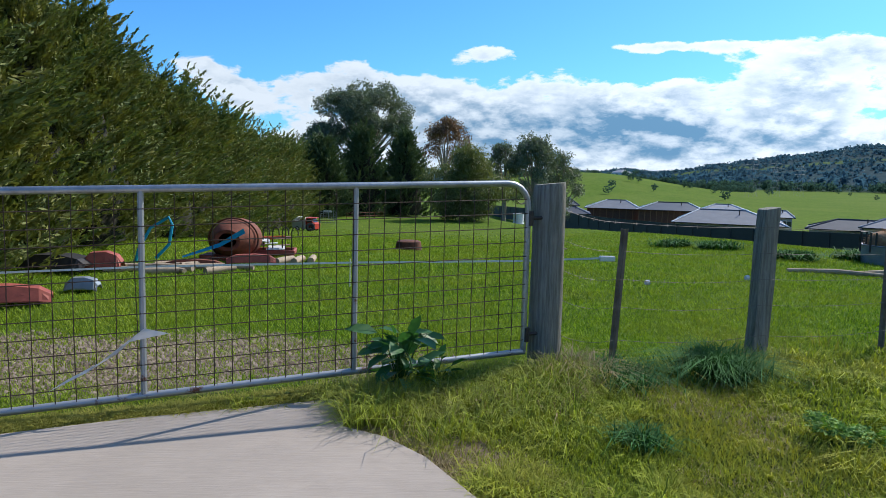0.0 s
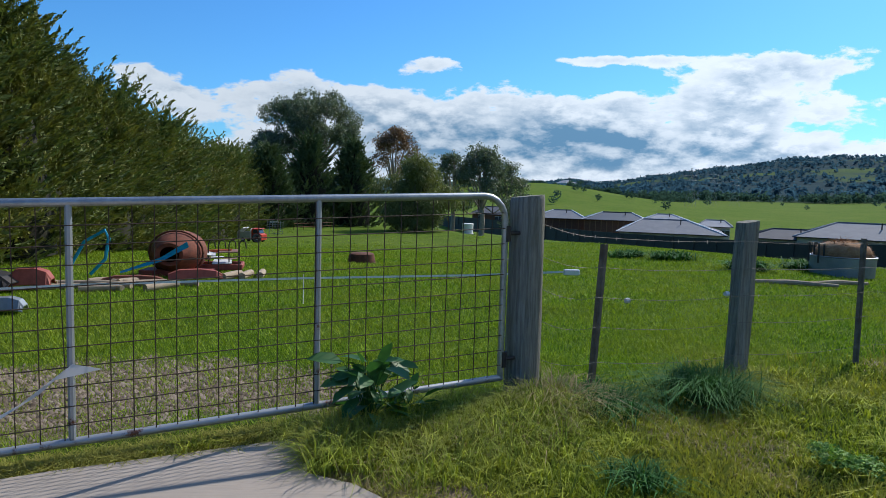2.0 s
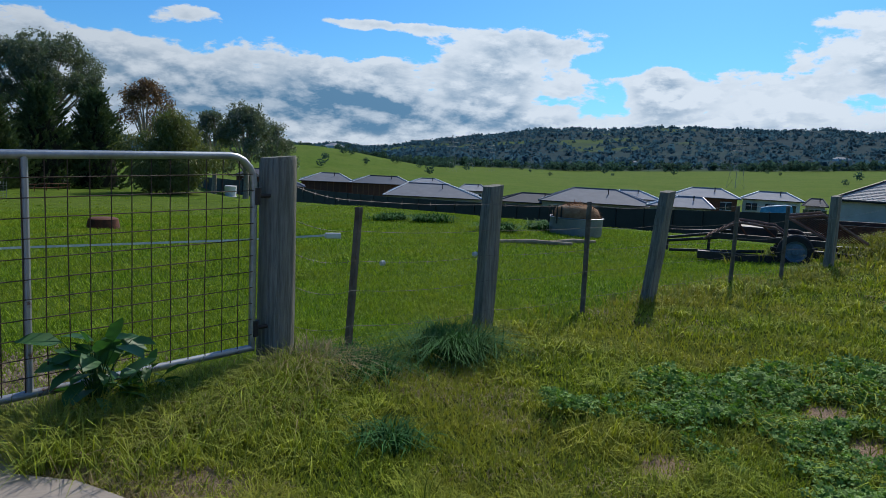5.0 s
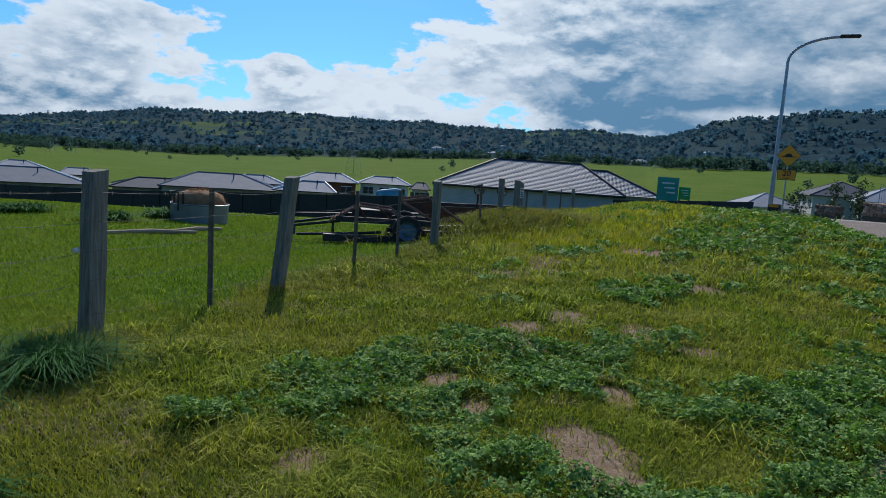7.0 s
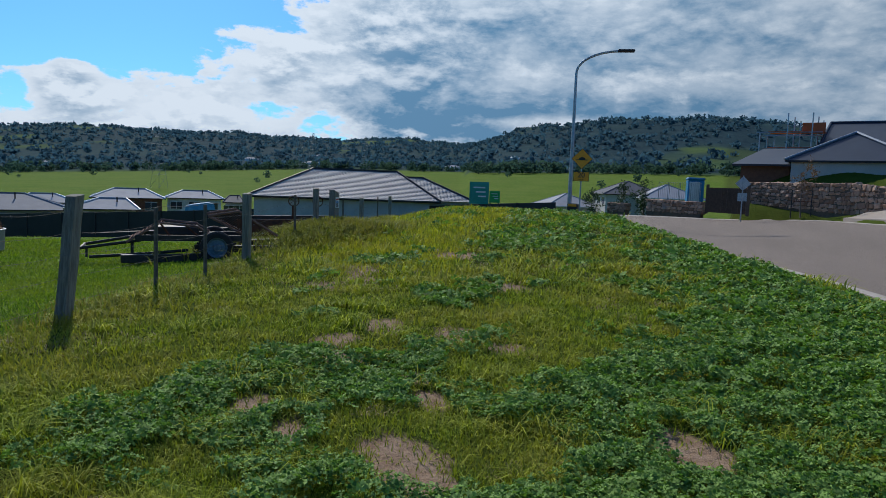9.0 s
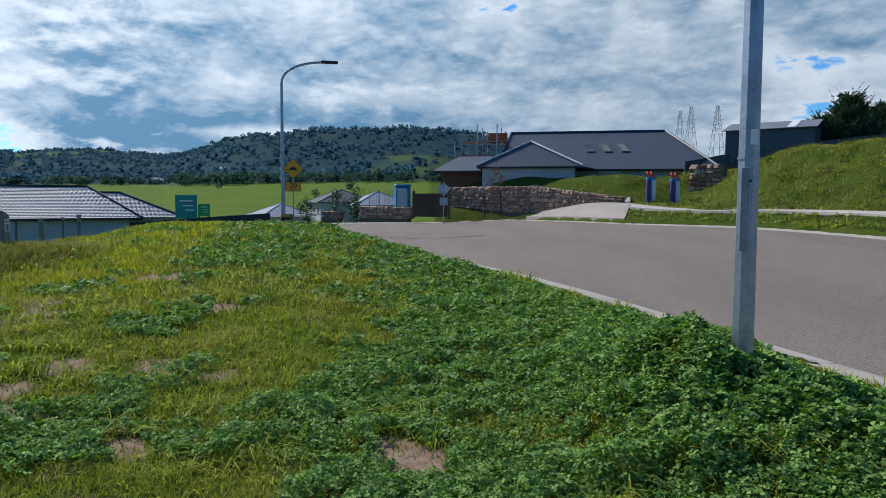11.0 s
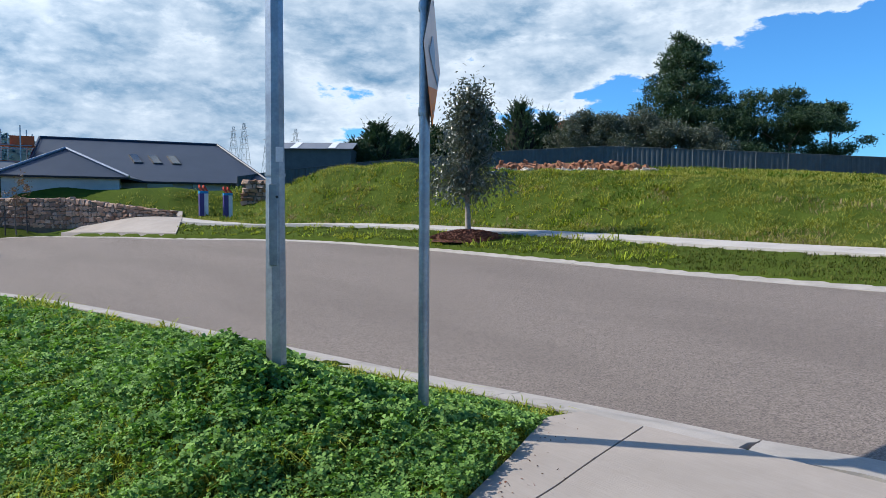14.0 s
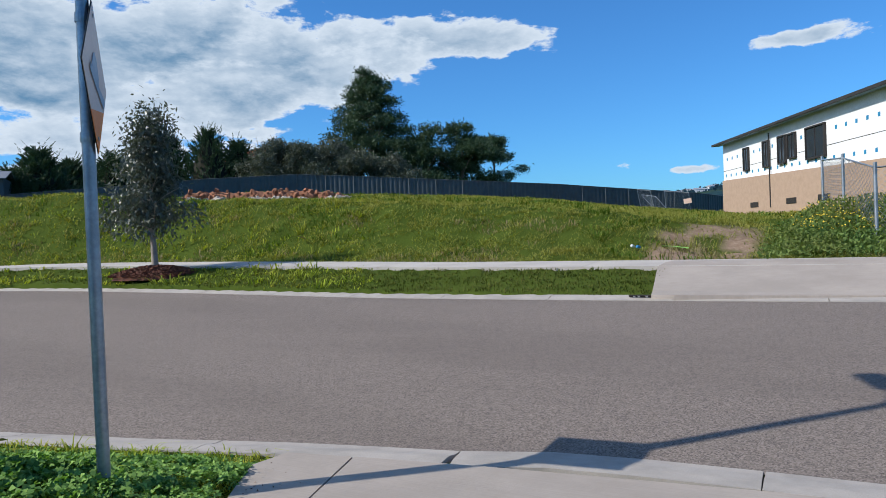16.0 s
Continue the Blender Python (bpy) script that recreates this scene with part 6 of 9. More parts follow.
inner, outer = off_line(far_line, 2.35, -28, 36), off_line(far_line, 3.65, -28, 36)
n_bay = 1.6
L = np.r_[0, np.cumsum(np.hypot(*np.diff(inner, axis=0).T))]
for i in range(int(L[-1] / n_bay)):
    s = [i * n_bay + 0.006, (i + 0.5) * n_bay, (i + 1) * n_bay - 0.006]
    vs, fs = [], []
    for q in s:
        for ln in (inner, outer):
            x, y = np.interp(q, L, ln[:, 0]), np.interp(q, L, ln[:, 1])
            z = gz(x, y)
            vs += [(x, y, z + 0.05), (x, y, z - 0.15)]
    for j in (0, 1):
        o = 4 * j
        fs += [(o, o + 2, o + 6, o + 4), (o, o + 4, o + 5, o + 1), (o + 2, o + 3, o + 7, o + 6)]
    fs += [(0, 1, 3, 2), (8, 10, 11, 9)]
    part("bay", Geo().add(vs, fs), M_path, fp)


def land_up(o):
    return lambda x, y: land(x, y) + o


slab([(2.75, -10.42), (3.1, -12.75), (3.0, -14.0), (-1.0, -14.1), (-0.7, -12.5), (-3.6, -11.1)], land_up(0.045), M_concrete, "driveway_far", "pale concrete driveway crossing the far verge", 0.4, 0.3)
slab([(28.35, -7.6), (32.6, -6.2), (36.6, -4.8), (37.4, -5.9), (37.9, -7.1), (35.6, -10.0), (32.0, -8.9)], land_up(0.05), M_concrete, "driveway_rise", "pale concrete driveway up to the stone walls", 0.4, 0.5)

# grey steel boundary fence on the slope
gf = tagged(new("grey_fence"), "long grey corrugated steel boundary fence", "fence", kind="structure")
EYE_Z = 1.57
prof = [(110.5, 46, 3.0), (113.7, 50, 3.55), (121.4, 55, 4.43), (127.7, 58, 4.93), (132.4, 60, 5.35), (139.8, 61, 5.63), (144.4, 61, 5.37), (153.1, 62, 4.73), (161, 66, 4.06), (167.7, 70, 3.25), (172, 74, 2.7), (178, 90, 1.6)]
fb = [q[0] for q in prof]
fpt = np.array([bearing(b, d)[:2] for b, d, _ in prof])
ftop = np.array([EYE_Z + d * math.tan(radians(el)) for _, d, el in prof])
fl_line = curve_pts(fpt, 2.4)
sb_ = np.degrees(np.arctan2(fl_line[:, 0] - 0.3, fl_line[:, 1] - 0.4))
ft_ = np.interp(sb_, fb, ftop)
for i in range(len(fl_line) - 1):
    a, b = Vector((*fl_line[i], ft_[i])), Vector((*fl_line[i + 1], ft_[i + 1]))
    n = 24
    side = Vector((-(b - a).y, (b - a).x, 0)).normalized()
    vs, fs = [], []
    for k in range(n + 1):
        q = a.lerp(b, k / n) + side * (0.035 if (k // 2) % 2 else 0.0)
        vs += [q, q + Vector((0, 0, -3.4))]
    for k in range(n):
        fs.append((2 * k, 2 * k + 2, 2 * k + 3, 2 * k + 1))
    part("panel", Geo().add(vs, fs), M_colorbond, gf)
    part("rail", Geo().tube([a + Vector((0, 0, 0.0)), b + Vector((0, 0, 0.0))], 0.03, 4), M_colorbond, gf)
    part("fence_post", Geo().box(a + Vector((0, 0, -1.7)), (0.07, 0.07, 3.4)), M_colorbond, gf)

# shed behind the fence
p = bearing(116.8, 62)
sh_ = thing("shed", (p.x, p.y, 4.2), "grey steel gable shed with pale roof strips", "shed", turn=-128)
part("wall", Geo().box((0, 0, 1.0), (6.4, 4.6, 4.0)), M_colorbond, sh_)
g = Geo()
thick_face(g, [(-3.4, -2.6, 2.95), (3.4, -2.6, 2.95), (3.4, 0, 3.7), (-3.4, 0, 3.7)], 0.06)
thick_face(g, [(3.4, 2.6, 2.95), (-3.4, 2.6, 2.95), (-3.4, 0, 3.7), (3.4, 0, 3.7)], 0.06)
part("roof", g, M_tile_grey, sh_)
part("gable_wall", Geo().poly([(-3.2, -2.3, 2.9), (-3.2, 2.3, 2.9), (-3.2, 0, 3.6)], (0.1, 0, 0)), M_colorbond, sh_)
for x in (-1.6, 1.6):
    part("roof_light", Geo().poly([(x - 0.3, -2.55, 2.985), (x + 0.3, -2.55, 2.985), (x + 0.3, -0.05, 3.705), (x - 0.3, -0.05, 3.705)], (0, 0, 0.02)), M_white, sh_)

M_wrap = plain("white building wrap", (0.86, 0.87, 0.88), (0.80, 0.81, 0.82), 2, 0.45, 0, 0.15, 12)
# two-storey house being clad, beyond the far driveway
A0, B0 = Vector((7.0, -59.0, 0)), Vector((-2.45, -39.9, 0))
B1 = B0 + (B0 - A0).normalized() * 6
dirn = (B1 - A0).normalized()
Lw = (B1 - A0).length
wh = thing("unclad_house", (A0.x, A0.y, 2.8), "two-storey house with white wrapped upper walls over cream brick", "house", turn=math.degrees(math.atan2(dirn.y, dirn.x)))
BT = 2.48 - 0.029 * Lw          # the brickwork stops lower towards the road
part("lower_wall", Geo().poly([(0, 0, -0.9), (Lw, 0, -0.9), (Lw, 0, BT), (0, 0, 2.48)], (0, 8.0, 0)), M_creambrick, wh)
part("upper_wall", Geo().box((Lw / 2, 4.05, 3.45), (Lw - 0.1, 7.9, 3.7)), M_wrap, wh, "white building wrap with printed marks")
g = Geo()
thick_face(g, [(-0.5, -0.5, 5.36), (Lw + 0.5, -0.5, 5.36), (Lw + 0.5, 4.0, 6.2), (-0.5, 4.0, 6.2)], 0.12)
thick_face(g, [(-0.5, 8.5, 5.36), (-0.5, 4.0, 6.2), (Lw + 0.5, 4.0, 6.2), (Lw + 0.5, 8.5, 5.36)], 0.12)
part("roof", g, M_steelroof, wh)
part("gutter", Geo().box((Lw / 2, -0.55, 5.32), (Lw + 1, 0.14, 0.15)), M_dark, wh)
part("soffit", Geo().box((Lw / 2, -0.25, 5.28), (Lw + 0.9, 0.5, 0.05)), M_bluegrey, wh)
for x, w, h, z in ((4.7, 0.85, 1.6, 3.67), (8.05, 0.85, 1.72, 3.65), (10.44, 1.0, 1.75, 3.64), (11.8, 0.95, 1.52, 3.73), (14.74, 2.15, 1.85, 3.57)):
    wn_ = part("window", Geo().box((x, 0.06, z), (w, 0.1, h)), M_glass, wh)
    part("frame", Geo().box((x - w / 2, 0.03, z), (0.09, 0.18, h)).box((x + w / 2, 0.03, z), (0.09, 0.18, h)).box((x, 0.03, z + h / 2), (w + 0.09, 0.18, 0.09)).box((x, 0.03, z - h / 2), (w + 0.09, 0.18, 0.09)).box((x, 0.03, z), (0.05, 0.12, h)), M_dark, wn_)
wins = ((4.7, 0.85), (8.05, 0.85), (10.44, 1.0), (11.8, 0.95), (14.74, 2.15))
for row in range(2):
    for i in range(25):
        x = 0.6 + 1.0 * i + 0.3 * row
        z = 4.08 if row else 2.84 - 0.024 * x
        if x > Lw - 0.4 or (z > 2.9 and any(abs(x - a) < b / 2 + 0.35 for a, b in wins)):
            continue
        part("printed_mark", Geo().box((x, 0.094, z), (0.20, 0.01, 0.22)), M_blue, wh, "plain blue printed square")
part("wrap_seam", Geo().box((Lw / 2, 0.096, 3.2), (Lw - 0.2, 0.012, 0.03)), M_dark, wh)
for x in (8.62, 24.0):
    part("downpipe", Geo().tube([(x, -0.02, 5.0), (x, -0.02, 0.0)], 0.05, 8), M_dark, wh)
for x in (6.0, 11.6, 15.6):
    part("vent", Geo().box((x, -0.01, 0.3), (1.3, 0.06, 0.35)), M_dark, wh)

# ---- paddock things ----
def spot(x, y, dz=0.0):
    return Vector((x, y, gz(x, y) + dz))


def wheel(parent, c, r, w, axis, rimmat):
    """A tyred wheel on an axle direction."""
    ax = Vector(axis).normalized()
    rot = ax.to_track_quat("Z", "Y").to_matrix()
    ty = part("wheel", Geo().lathe([(r * 0.62, -w / 2), (r * 0.9, -w / 2), (r, -w / 3), (r, w / 3), (r * 0.9, w / 2), (r * 0.62, w / 2), (r * 0.62, -w / 2)], 28, c, rot), M_black, parent, "black rubber tyre", smooth=True)
    part("rim", Geo().lathe([(r * 0.62, -w / 2.6), (r * 0.55, -w / 3), (r * 0.5, -w / 8), (r * 0.25, -w / 6), (r * 0.2, -w / 2.6), (0.0, -w / 2.6)], 20, c, rot).lathe([(r * 0.62, w / 2.6), (r * 0.5, w / 8), (r * 0.25, w / 6), (0.0, w / 2.6)], 20, c, rot), rimmat, ty, "faded pale blue wheel rim", smooth=True)
    return ty


M_rim = plain("faded blue rim", (0.16, 0.26, 0.34), (0.10, 0.16, 0.21), 14, 0.6, 0.3, 0.2, 60)
M_hay = plain("old hay", (0.30, 0.155, 0.075), (0.42, 0.25, 0.13), 9, 0.95, 0, 0.8, 60)
M_zinc = plain("zinc sheet", (0.30, 0.33, 0.36), (0.22, 0.25, 0.28), 3, 0.5, 0.5, 0.1, 60)

# derelict trailer behind the fence
tr = thing("farm_trailer", spot(10.65, 10.07), "derelict rusty steel farm trailer with folded ramps", "trailer", turn=-48)
for y in (-0.5, 0.5):
    part("chassis_beam", Geo().box((0.2, y, 0.44), (2.0, 0.07, 0.11), None, 0.008), M_dark, tr)
for x in (-0.75, -0.3, 0.2, 0.7, 1.15):
    part("cross_member", Geo().box((x, 0, 0.42), (0.07, 1.0, 0.08), None, 0.008), M_rust, tr)
part("drawbar", Geo().tube([(-0.7, -0.5, 0.40), (-1.7, -0.38, 0.24)], 0.03, 6).tube([(-0.7, 0.5, 0.42), (-1.7, 0.2, 0.26)], 0.03, 6).tube([(-1.7, -0.4, 0.24), (-1.7, 0.22, 0.26)], 0.03, 6), M_dark, tr)
part("lower_rail", Geo().tube([(-1.55, -0.45, 0.09), (-0.4, -0.5, 0.17), (0.1, -0.5, 0.22)], 0.03, 6), M_dark, tr)
part("drawbar_stand", Geo().tube([(-1.6, -0.38, 0.25), (-1.6, -0.42, 0.08)], 0.022, 6).tube([(-0.85, -0.46, 0.38), (-0.85, -0.48, 0.0)], 0.03, 6), M_dark, tr)
part("axle", Geo().tube([(0.6, -0.72, 0.29), (0.6, 0.72, 0.29)], 0.035, 8), M_dark, tr)
wheel(tr, Vector((0.6, -0.72, 0.29)), 0.30, 0.17, (0, 1, 0), M_rim)
wheel(tr, Vector((0.6, 0.72, 0.29)), 0.30, 0.17, (0, 1, 0), M_rim)
for y in (-0.5, 0.45):
    part("ramp_frame", Geo().tube([(-0.95, y, 0.36), (-0.38, y, 0.72), (0.26, y, 0.66), (0.5, y, 0.5)], 0.025, 6), M_rustpink, tr)
    part("ramp_strut", Geo().tube([(-0.38, y, 0.72), (-0.2, y, 0.46)], 0.02, 5).tube([(0.05, y, 0.68), (0.3, y, 0.46)], 0.02, 5), M_rust, tr)
    part("tail_frame", Geo().tube([(0.45, y, 0.86), (1.0, y, 0.96), (1.72, y, 0.50)], 0.028, 6).tube([(0.45, y, 0.86), (1.2, y, 0.46)], 0.025, 6), M_rustpink, tr)
for k in range(9):
    t = k / 8
    a = Vector((-0.9, 0, 0.42)).lerp(Vector((-0.38, 0, 0.70)), t)
    part("ramp_slat", Geo().tube([a + Vector((0, -0.5, 0)), a + Vector((0, 0.45, 0))], 0.010, 4), M_rust, tr)
for k in range(12):
    t = k / 11
    a = Vector((0.5, 0, 0.85)).lerp(Vector((1.0, 0, 0.95)), t)
    b = Vector((1.2, 0, 0.47)).lerp(Vector((1.68, 0, 0.52)), t)
    part("tail_bar", Geo().tube([a + Vector((0, -0.5, 0)), b + Vector((0, -0.5, 0))], 0.008, 4), M_rust, tr)
part("toolbox", Geo().box((-0.1, 0.1, 0.55), (0.8, 0.7, 0.16), None, 0.02), M_dark, tr)
part("spring", Geo().tube([(0.25, -0.6, 0.36), (0.6, -0.6, 0.27), (0.95, -0.6, 0.36)], 0.022, 6), M_dark, tr)
for x, y, l, w, a in ((9.9, 9.75, 1.5, 0.16, -40), (11.3, 9.3, 1.6, 0.16, -52), (12.1, 9.2, 1.1, 0.14, -30)):
    part_ = tagged(part("beam", Geo().box((0, 0, 0.09), (l, w, 0.14), None, 0.01), M_dark), "dark steel beam lying in long grass", "beam", "loose beams")
    part_.matrix_basis = pose(*spot(x, y), 0, 0, a)
# rusty implement with hand wheels beyond it
im = thing("old_grader", spot(17.4, 12.0), "rusty farm grader with two spoked hand wheels", "farm implement", turn=-33)
im.scale = (0.8, 0.8, 0.74)
part("blade", Geo().box((-0.6, 0, 0.45), (3.2, 0.08, 0.5), Matrix.Rotation(-0.12, 3, "X"), 0.01), M_rust, im)
part("frame_beam", Geo().box((0, 0.5, 0.75), (3.6, 0.12, 0.14), None, 0.01), M_dark, im)
part("deck", Geo().box((0.4, 0.4, 0.35), (2.4, 0.9, 0.25), None, 0.02), M_brick, im)
for x in (-0.1, 0.85):
    part("screw_post", Geo().tube([(x, 0.1, 0.4), (x, 0.1, 1.25)], 0.04, 8), M_rust, im)
    hw = part("hand_wheel", Geo().tube([(x + 0.2 * math.cos(a), 0.02, 1.42 + 0.2 * math.sin(a)) for a in np.linspace(0, 2 * math.pi, 19)], 0.02, 6, cap=False), M_rust, im, smooth=True)
    for a in np.linspace(0, 2 * math.pi, 5, endpoint=False):
        part("spoke", Geo().tube([(x, 0.02, 1.42), (x + 0.2 * math.cos(a), 0.02, 1.42 + 0.2 * math.sin(a))], 0.011, 5), M_rust, hw)
# sign post on the mound
sg = az_on_fence(58.9)
mp = thing("marker_board_post", (sg.x - 0.1, sg.y - 0.35, gz(sg.x - 0.1, sg.y - 0.35)), "stout grey timber post with slanted top and small notice", "post")
part("post", Geo().poly([(-0.11, -0.08, -0.2), (0.11, -0.08, -0.2), (0.11, -0.08, 0.86), (-0.11, -0.08, 0.95)], (0, 0.16, 0)), M_timber, mp)
part("notice", Geo().box((-0.01, -0.10, 0.64), (0.16, 0.012, 0.26)), M_white, mp, "small white and red notice")
for z, w, mt in ((0.72, 0.12, M_red), (0.65, 0.11, M_blue), (0.60, 0.10, M_signblack), (0.55, 0.11, M_signblack)):
    part("printed_bar", Geo().box((-0.02, -0.108, z), (w, 0.006, 0.035)), mt, mp)

# hay in a round trough
hy_ = thing("hay_trough", spot(9.8, 14.9), "round zinc trough heaped with brown hay", "trough")
part("tub", Geo().lathe([(0.0, 0.03), (0.60, 0.03), (0.64, 0.0), (0.66, 0.42), (0.68, 0.44), (0.66, 0.45), (0.63, 0.44), (0.62, 0.1)], 32), M_zinc, hy_, smooth=True)
part("hay_core", Geo().lathe([(0.56, 0.38), (0.58, 0.50), (0.50, 0.66), (0.32, 0.74), (0.0, 0.77)], 20), M_hay, hy_, "matted brown hay", smooth=True)
hb_ = blades(unit(rng.normal(size=(5200, 3))) * np.array([0.6, 0.6, 0.38]) * rng.random((5200, 1)) ** 0.35 * np.array([1, 1, 1]) + np.array([0, 0, 0.42]), unit(rng.normal(size=(5200, 3)) * np.array([1, 1, 0.5])), 0.28 * rng.uniform(0.5, 1.2, 5200), 0.014 * rng.uniform(0.6, 1.4, 5200), rng)
part("hay", quick("hay", *hb_, M_hay), None, hy_, "brown straw heaped up")
for y in (-0.25, 0.1):
    part("handle", Geo().tube([(-0.72, y, 0.3), (-0.72, y, 0.72), (-0.60, y, 0.72), (-0.60, y, 0.45)], 0.022, 6), M_dark, hy_)

# rusty heap along the hedge
dr = thing("mixer_drum", spot(-3.45, 11.4), "rusty red concrete mixer drum lying on its side", "drum", turn=-2)
dr.scale = (0.95, 0.85, 0.78)
rotd = Matrix.Rotation(-math.pi / 2, 3, "X")
part("bowl", Geo().lathe([(0.15, -0.42), (0.22, -0.44), (0.36, -0.25), (0.42, 0.0), (0.42, 0.25), (0.36, 0.40), (0.05, 0.46), (0.05, 0.43), (0.33, 0.37), (0.39, 0.24), (0.39, 0.0), (0.33, -0.24), (0.16, -0.40), (0.15, -0.42)], 28, (0, 0, 0.46), rotd), M_redrust, dr, smooth=True)
part("ring", Geo().tube([(0.435 * math.cos(a), -0.08, 0.46 + 0.435 * math.sin(a)) for a in np.linspace(0, 2 * math.pi, 25)], 0.02, 5, cap=False), M_rust, dr)
part("cradle", Geo().box((0, 0, 0.06), (1.1, 0.5, 0.12), None, 0.01), M_redpaint, dr)
part("strap", Geo().add([(-0.75, -0.5, 0.12), (-0.7, -0.62, 0.10), (-0.1, -0.5, 0.33), (-0.14, -0.44, 0.40), (0.32, -0.47, 0.62), (0.28, -0.44, 0.72)], [(0, 1, 2, 3), (3, 2, 4, 5)]), M_cyan, dr, "crumpled bright blue plastic strip")
tarp = tagged(part("blue_pipe", Geo().tube([(0, 0, 0.0), (0.05, 0, 0.22), (0.22, 0.05, 0.55), (0.5, 0.02, 0.72), (0.55, 0.0, 0.6), (0.5, 0, 0.3), (0.3, 0, 0.08)], 0.025, 6), M_cyan, None, smooth=True), "looped length of bright blue poly pipe", "pipe")
tarp.matrix_basis = pose(*spot(-4.75, 10.6), 0, 0, 10)
def bent_sheet(x, y, l, w, h, a, mt, lab, dz=0.0):
    """A pressed-steel cover: a channel of thin sheet with turned-down edges and one bent end."""
    g, t = Geo(), 0.012
    xs = [-l / 2, -l * 0.3, l * 0.1, l * 0.38, l / 2]
    zs = [h * 0.55, h * 0.95, h, h * 0.8, h * 0.45]
    for y0, y1, d0, d1 in ((-w / 2, -w * 0.3, 1.0, 0.0), (-w * 0.3, w * 0.3, 0.0, 0.0), (w * 0.3, w / 2, 0.0, 1.0)):
        for i in range(4):
            p = [(xs[i], y0, zs[i] * (1 - 0.75 * d0)), (xs[i + 1], y0, zs[i + 1] * (1 - 0.75 * d0)), (xs[i + 1], y1, zs[i + 1] * (1 - 0.75 * d1)), (xs[i], y1, zs[i] * (1 - 0.75 * d1))]
            g.poly(p, (0, 0, -t))
    ob = tagged(part("scrap_panel", g, mt), lab, "scrap metal", "scrap heap")
    ob.matrix_basis = pose(*spot(x, y, dz), 0, 0, a)
    return ob


bent_sheet(-4.5, 6.9, 0.98, 0.34, 0.20, 27, M_redpaint, "faded red sheet-metal cover on the grass", 0.03)
bent_sheet(-5.35, 7.35, 0.6, 0.30, 0.20, 38, M_redpaint, "faded red bent steel panel on the grass", 0.03)
bent_sheet(-4.15, 7.9, 0.35, 0.22, 0.16, 10, M_zinc, "small grey bent sheet on the grass", 0.02)
bent_sheet(-4.75, 9.6, 0.5, 0.35, 0.26, 15, M_redpaint, "faded red steel box section in the heap", 0.03)
bent_sheet(-5.3, 9.5, 1.0, 0.5, 0.22, -10, M_dark, "dark flat steel tray in the heap", 0.03)
bent_sheet(-3.0, 10.75, 0.75, 0.22, 0.15, 18, M_redpaint, "faded red angle iron in the heap", 0.03)
bent_sheet(-3.75, 10.35, 0.8, 0.16, 0.10, 12, M_redrust, "rusty red machine rail in the heap", 0.02)
wp = tagged(part("white_pipe", Geo().tube([(-5.2, 6.05, gz(-5.2, 6.05) + 0.03), (-4.7, 6.6, gz(-4.7, 6.6) + 0.05), (-4.2, 7.0, gz(-4.2, 7.0) + 0.12)], 0.028, 8), M_white, None, smooth=True), "white plastic pipe leaning on the red cover", "pipe")
for i in range(12):
    x, y = -3.85 + rng.normal(0, 0.42), 9.95 + rng.normal(0, 0.32)
    l, r_ = rng.uniform(0.35, 0.7), rng.uniform(0.035, 0.062)
    ob = tagged(part("log", Geo().tube([(-l / 2, 0, r_), (-l / 6, 0, r_ * 1.03), (l / 2, 0, r_)], [r_, r_ * 1.05, r_ * 0.9], 10), M_palewood, None, smooth=True), "cut pale timber log in the heap", "log", "logs in the scrap heap")
    ob.matrix_basis = pose(*spot(x, y), 0, 0, rng.uniform(-40, 60))
# hooped rack piled with sheet iron
hr = thing("hooped_rack", spot(-2.95, 12.0), "low red hooped steel rack piled with torn white sheet iron", "rack", turn=8)
part("base_frame", Geo().box((0, -0.24, 0.10), (0.74, 0.05, 0.09), None, 0.01).box((0, 0.24, 0.10), (0.74, 0.05, 0.09), None, 0.01).box((-0.35, 0, 0.10), (0.05, 0.5, 0.08), None, 0.01).box((0.35, 0, 0.10), (0.05, 0.5, 0.08), None, 0.01), M_redpaint, hr)
for x in (-0.3, 0.3):
    part("leg", Geo().box((x, -0.22, 0.03), (0.06, 0.06, 0.1)).box((x, 0.22, 0.03), (0.06, 0.06, 0.1)), M_rust, hr)
for i in range(5):
    x = -0.32 + 0.16 * i
    part("hoop", Geo().tube([(x, -0.20, 0.12), (x, -0.20, 0.46), (x + 0.02, -0.19, 0.52), (x + 0.06, -0.18, 0.54), (x + 0.10, -0.19, 0.50), (x + 0.11, -0.20, 0.40)], 0.011, 6), M_dark, hr, smooth=True)
for i in range(7):
    x, y, z = rng.uniform(-0.28, 0.25), rng.uniform(-0.2, 0.2), 0.16 + 0.03 * i
    q = [(x - 0.16, y - 0.12, z + rng.uniform(-0.03, 0.05)), (x + 0.15, y - 0.10, z + rng.uniform(-0.03, 0.05)), (x + 0.13, y + 0.12, z + rng.uniform(0, 0.06)), (x - 0.14, y + 0.1, z + rng.uniform(0, 0.06))]
    part("sheet", Geo().poly(q, (0, 0, -0.01)), M_white if i % 3 else M_rustpink, hr)
part("orange_tube", Geo().tube([(-0.36, -0.1, 0.33), (0.2, -0.12, 0.36)], 0.03, 8), M_orange, hr, smooth=True)
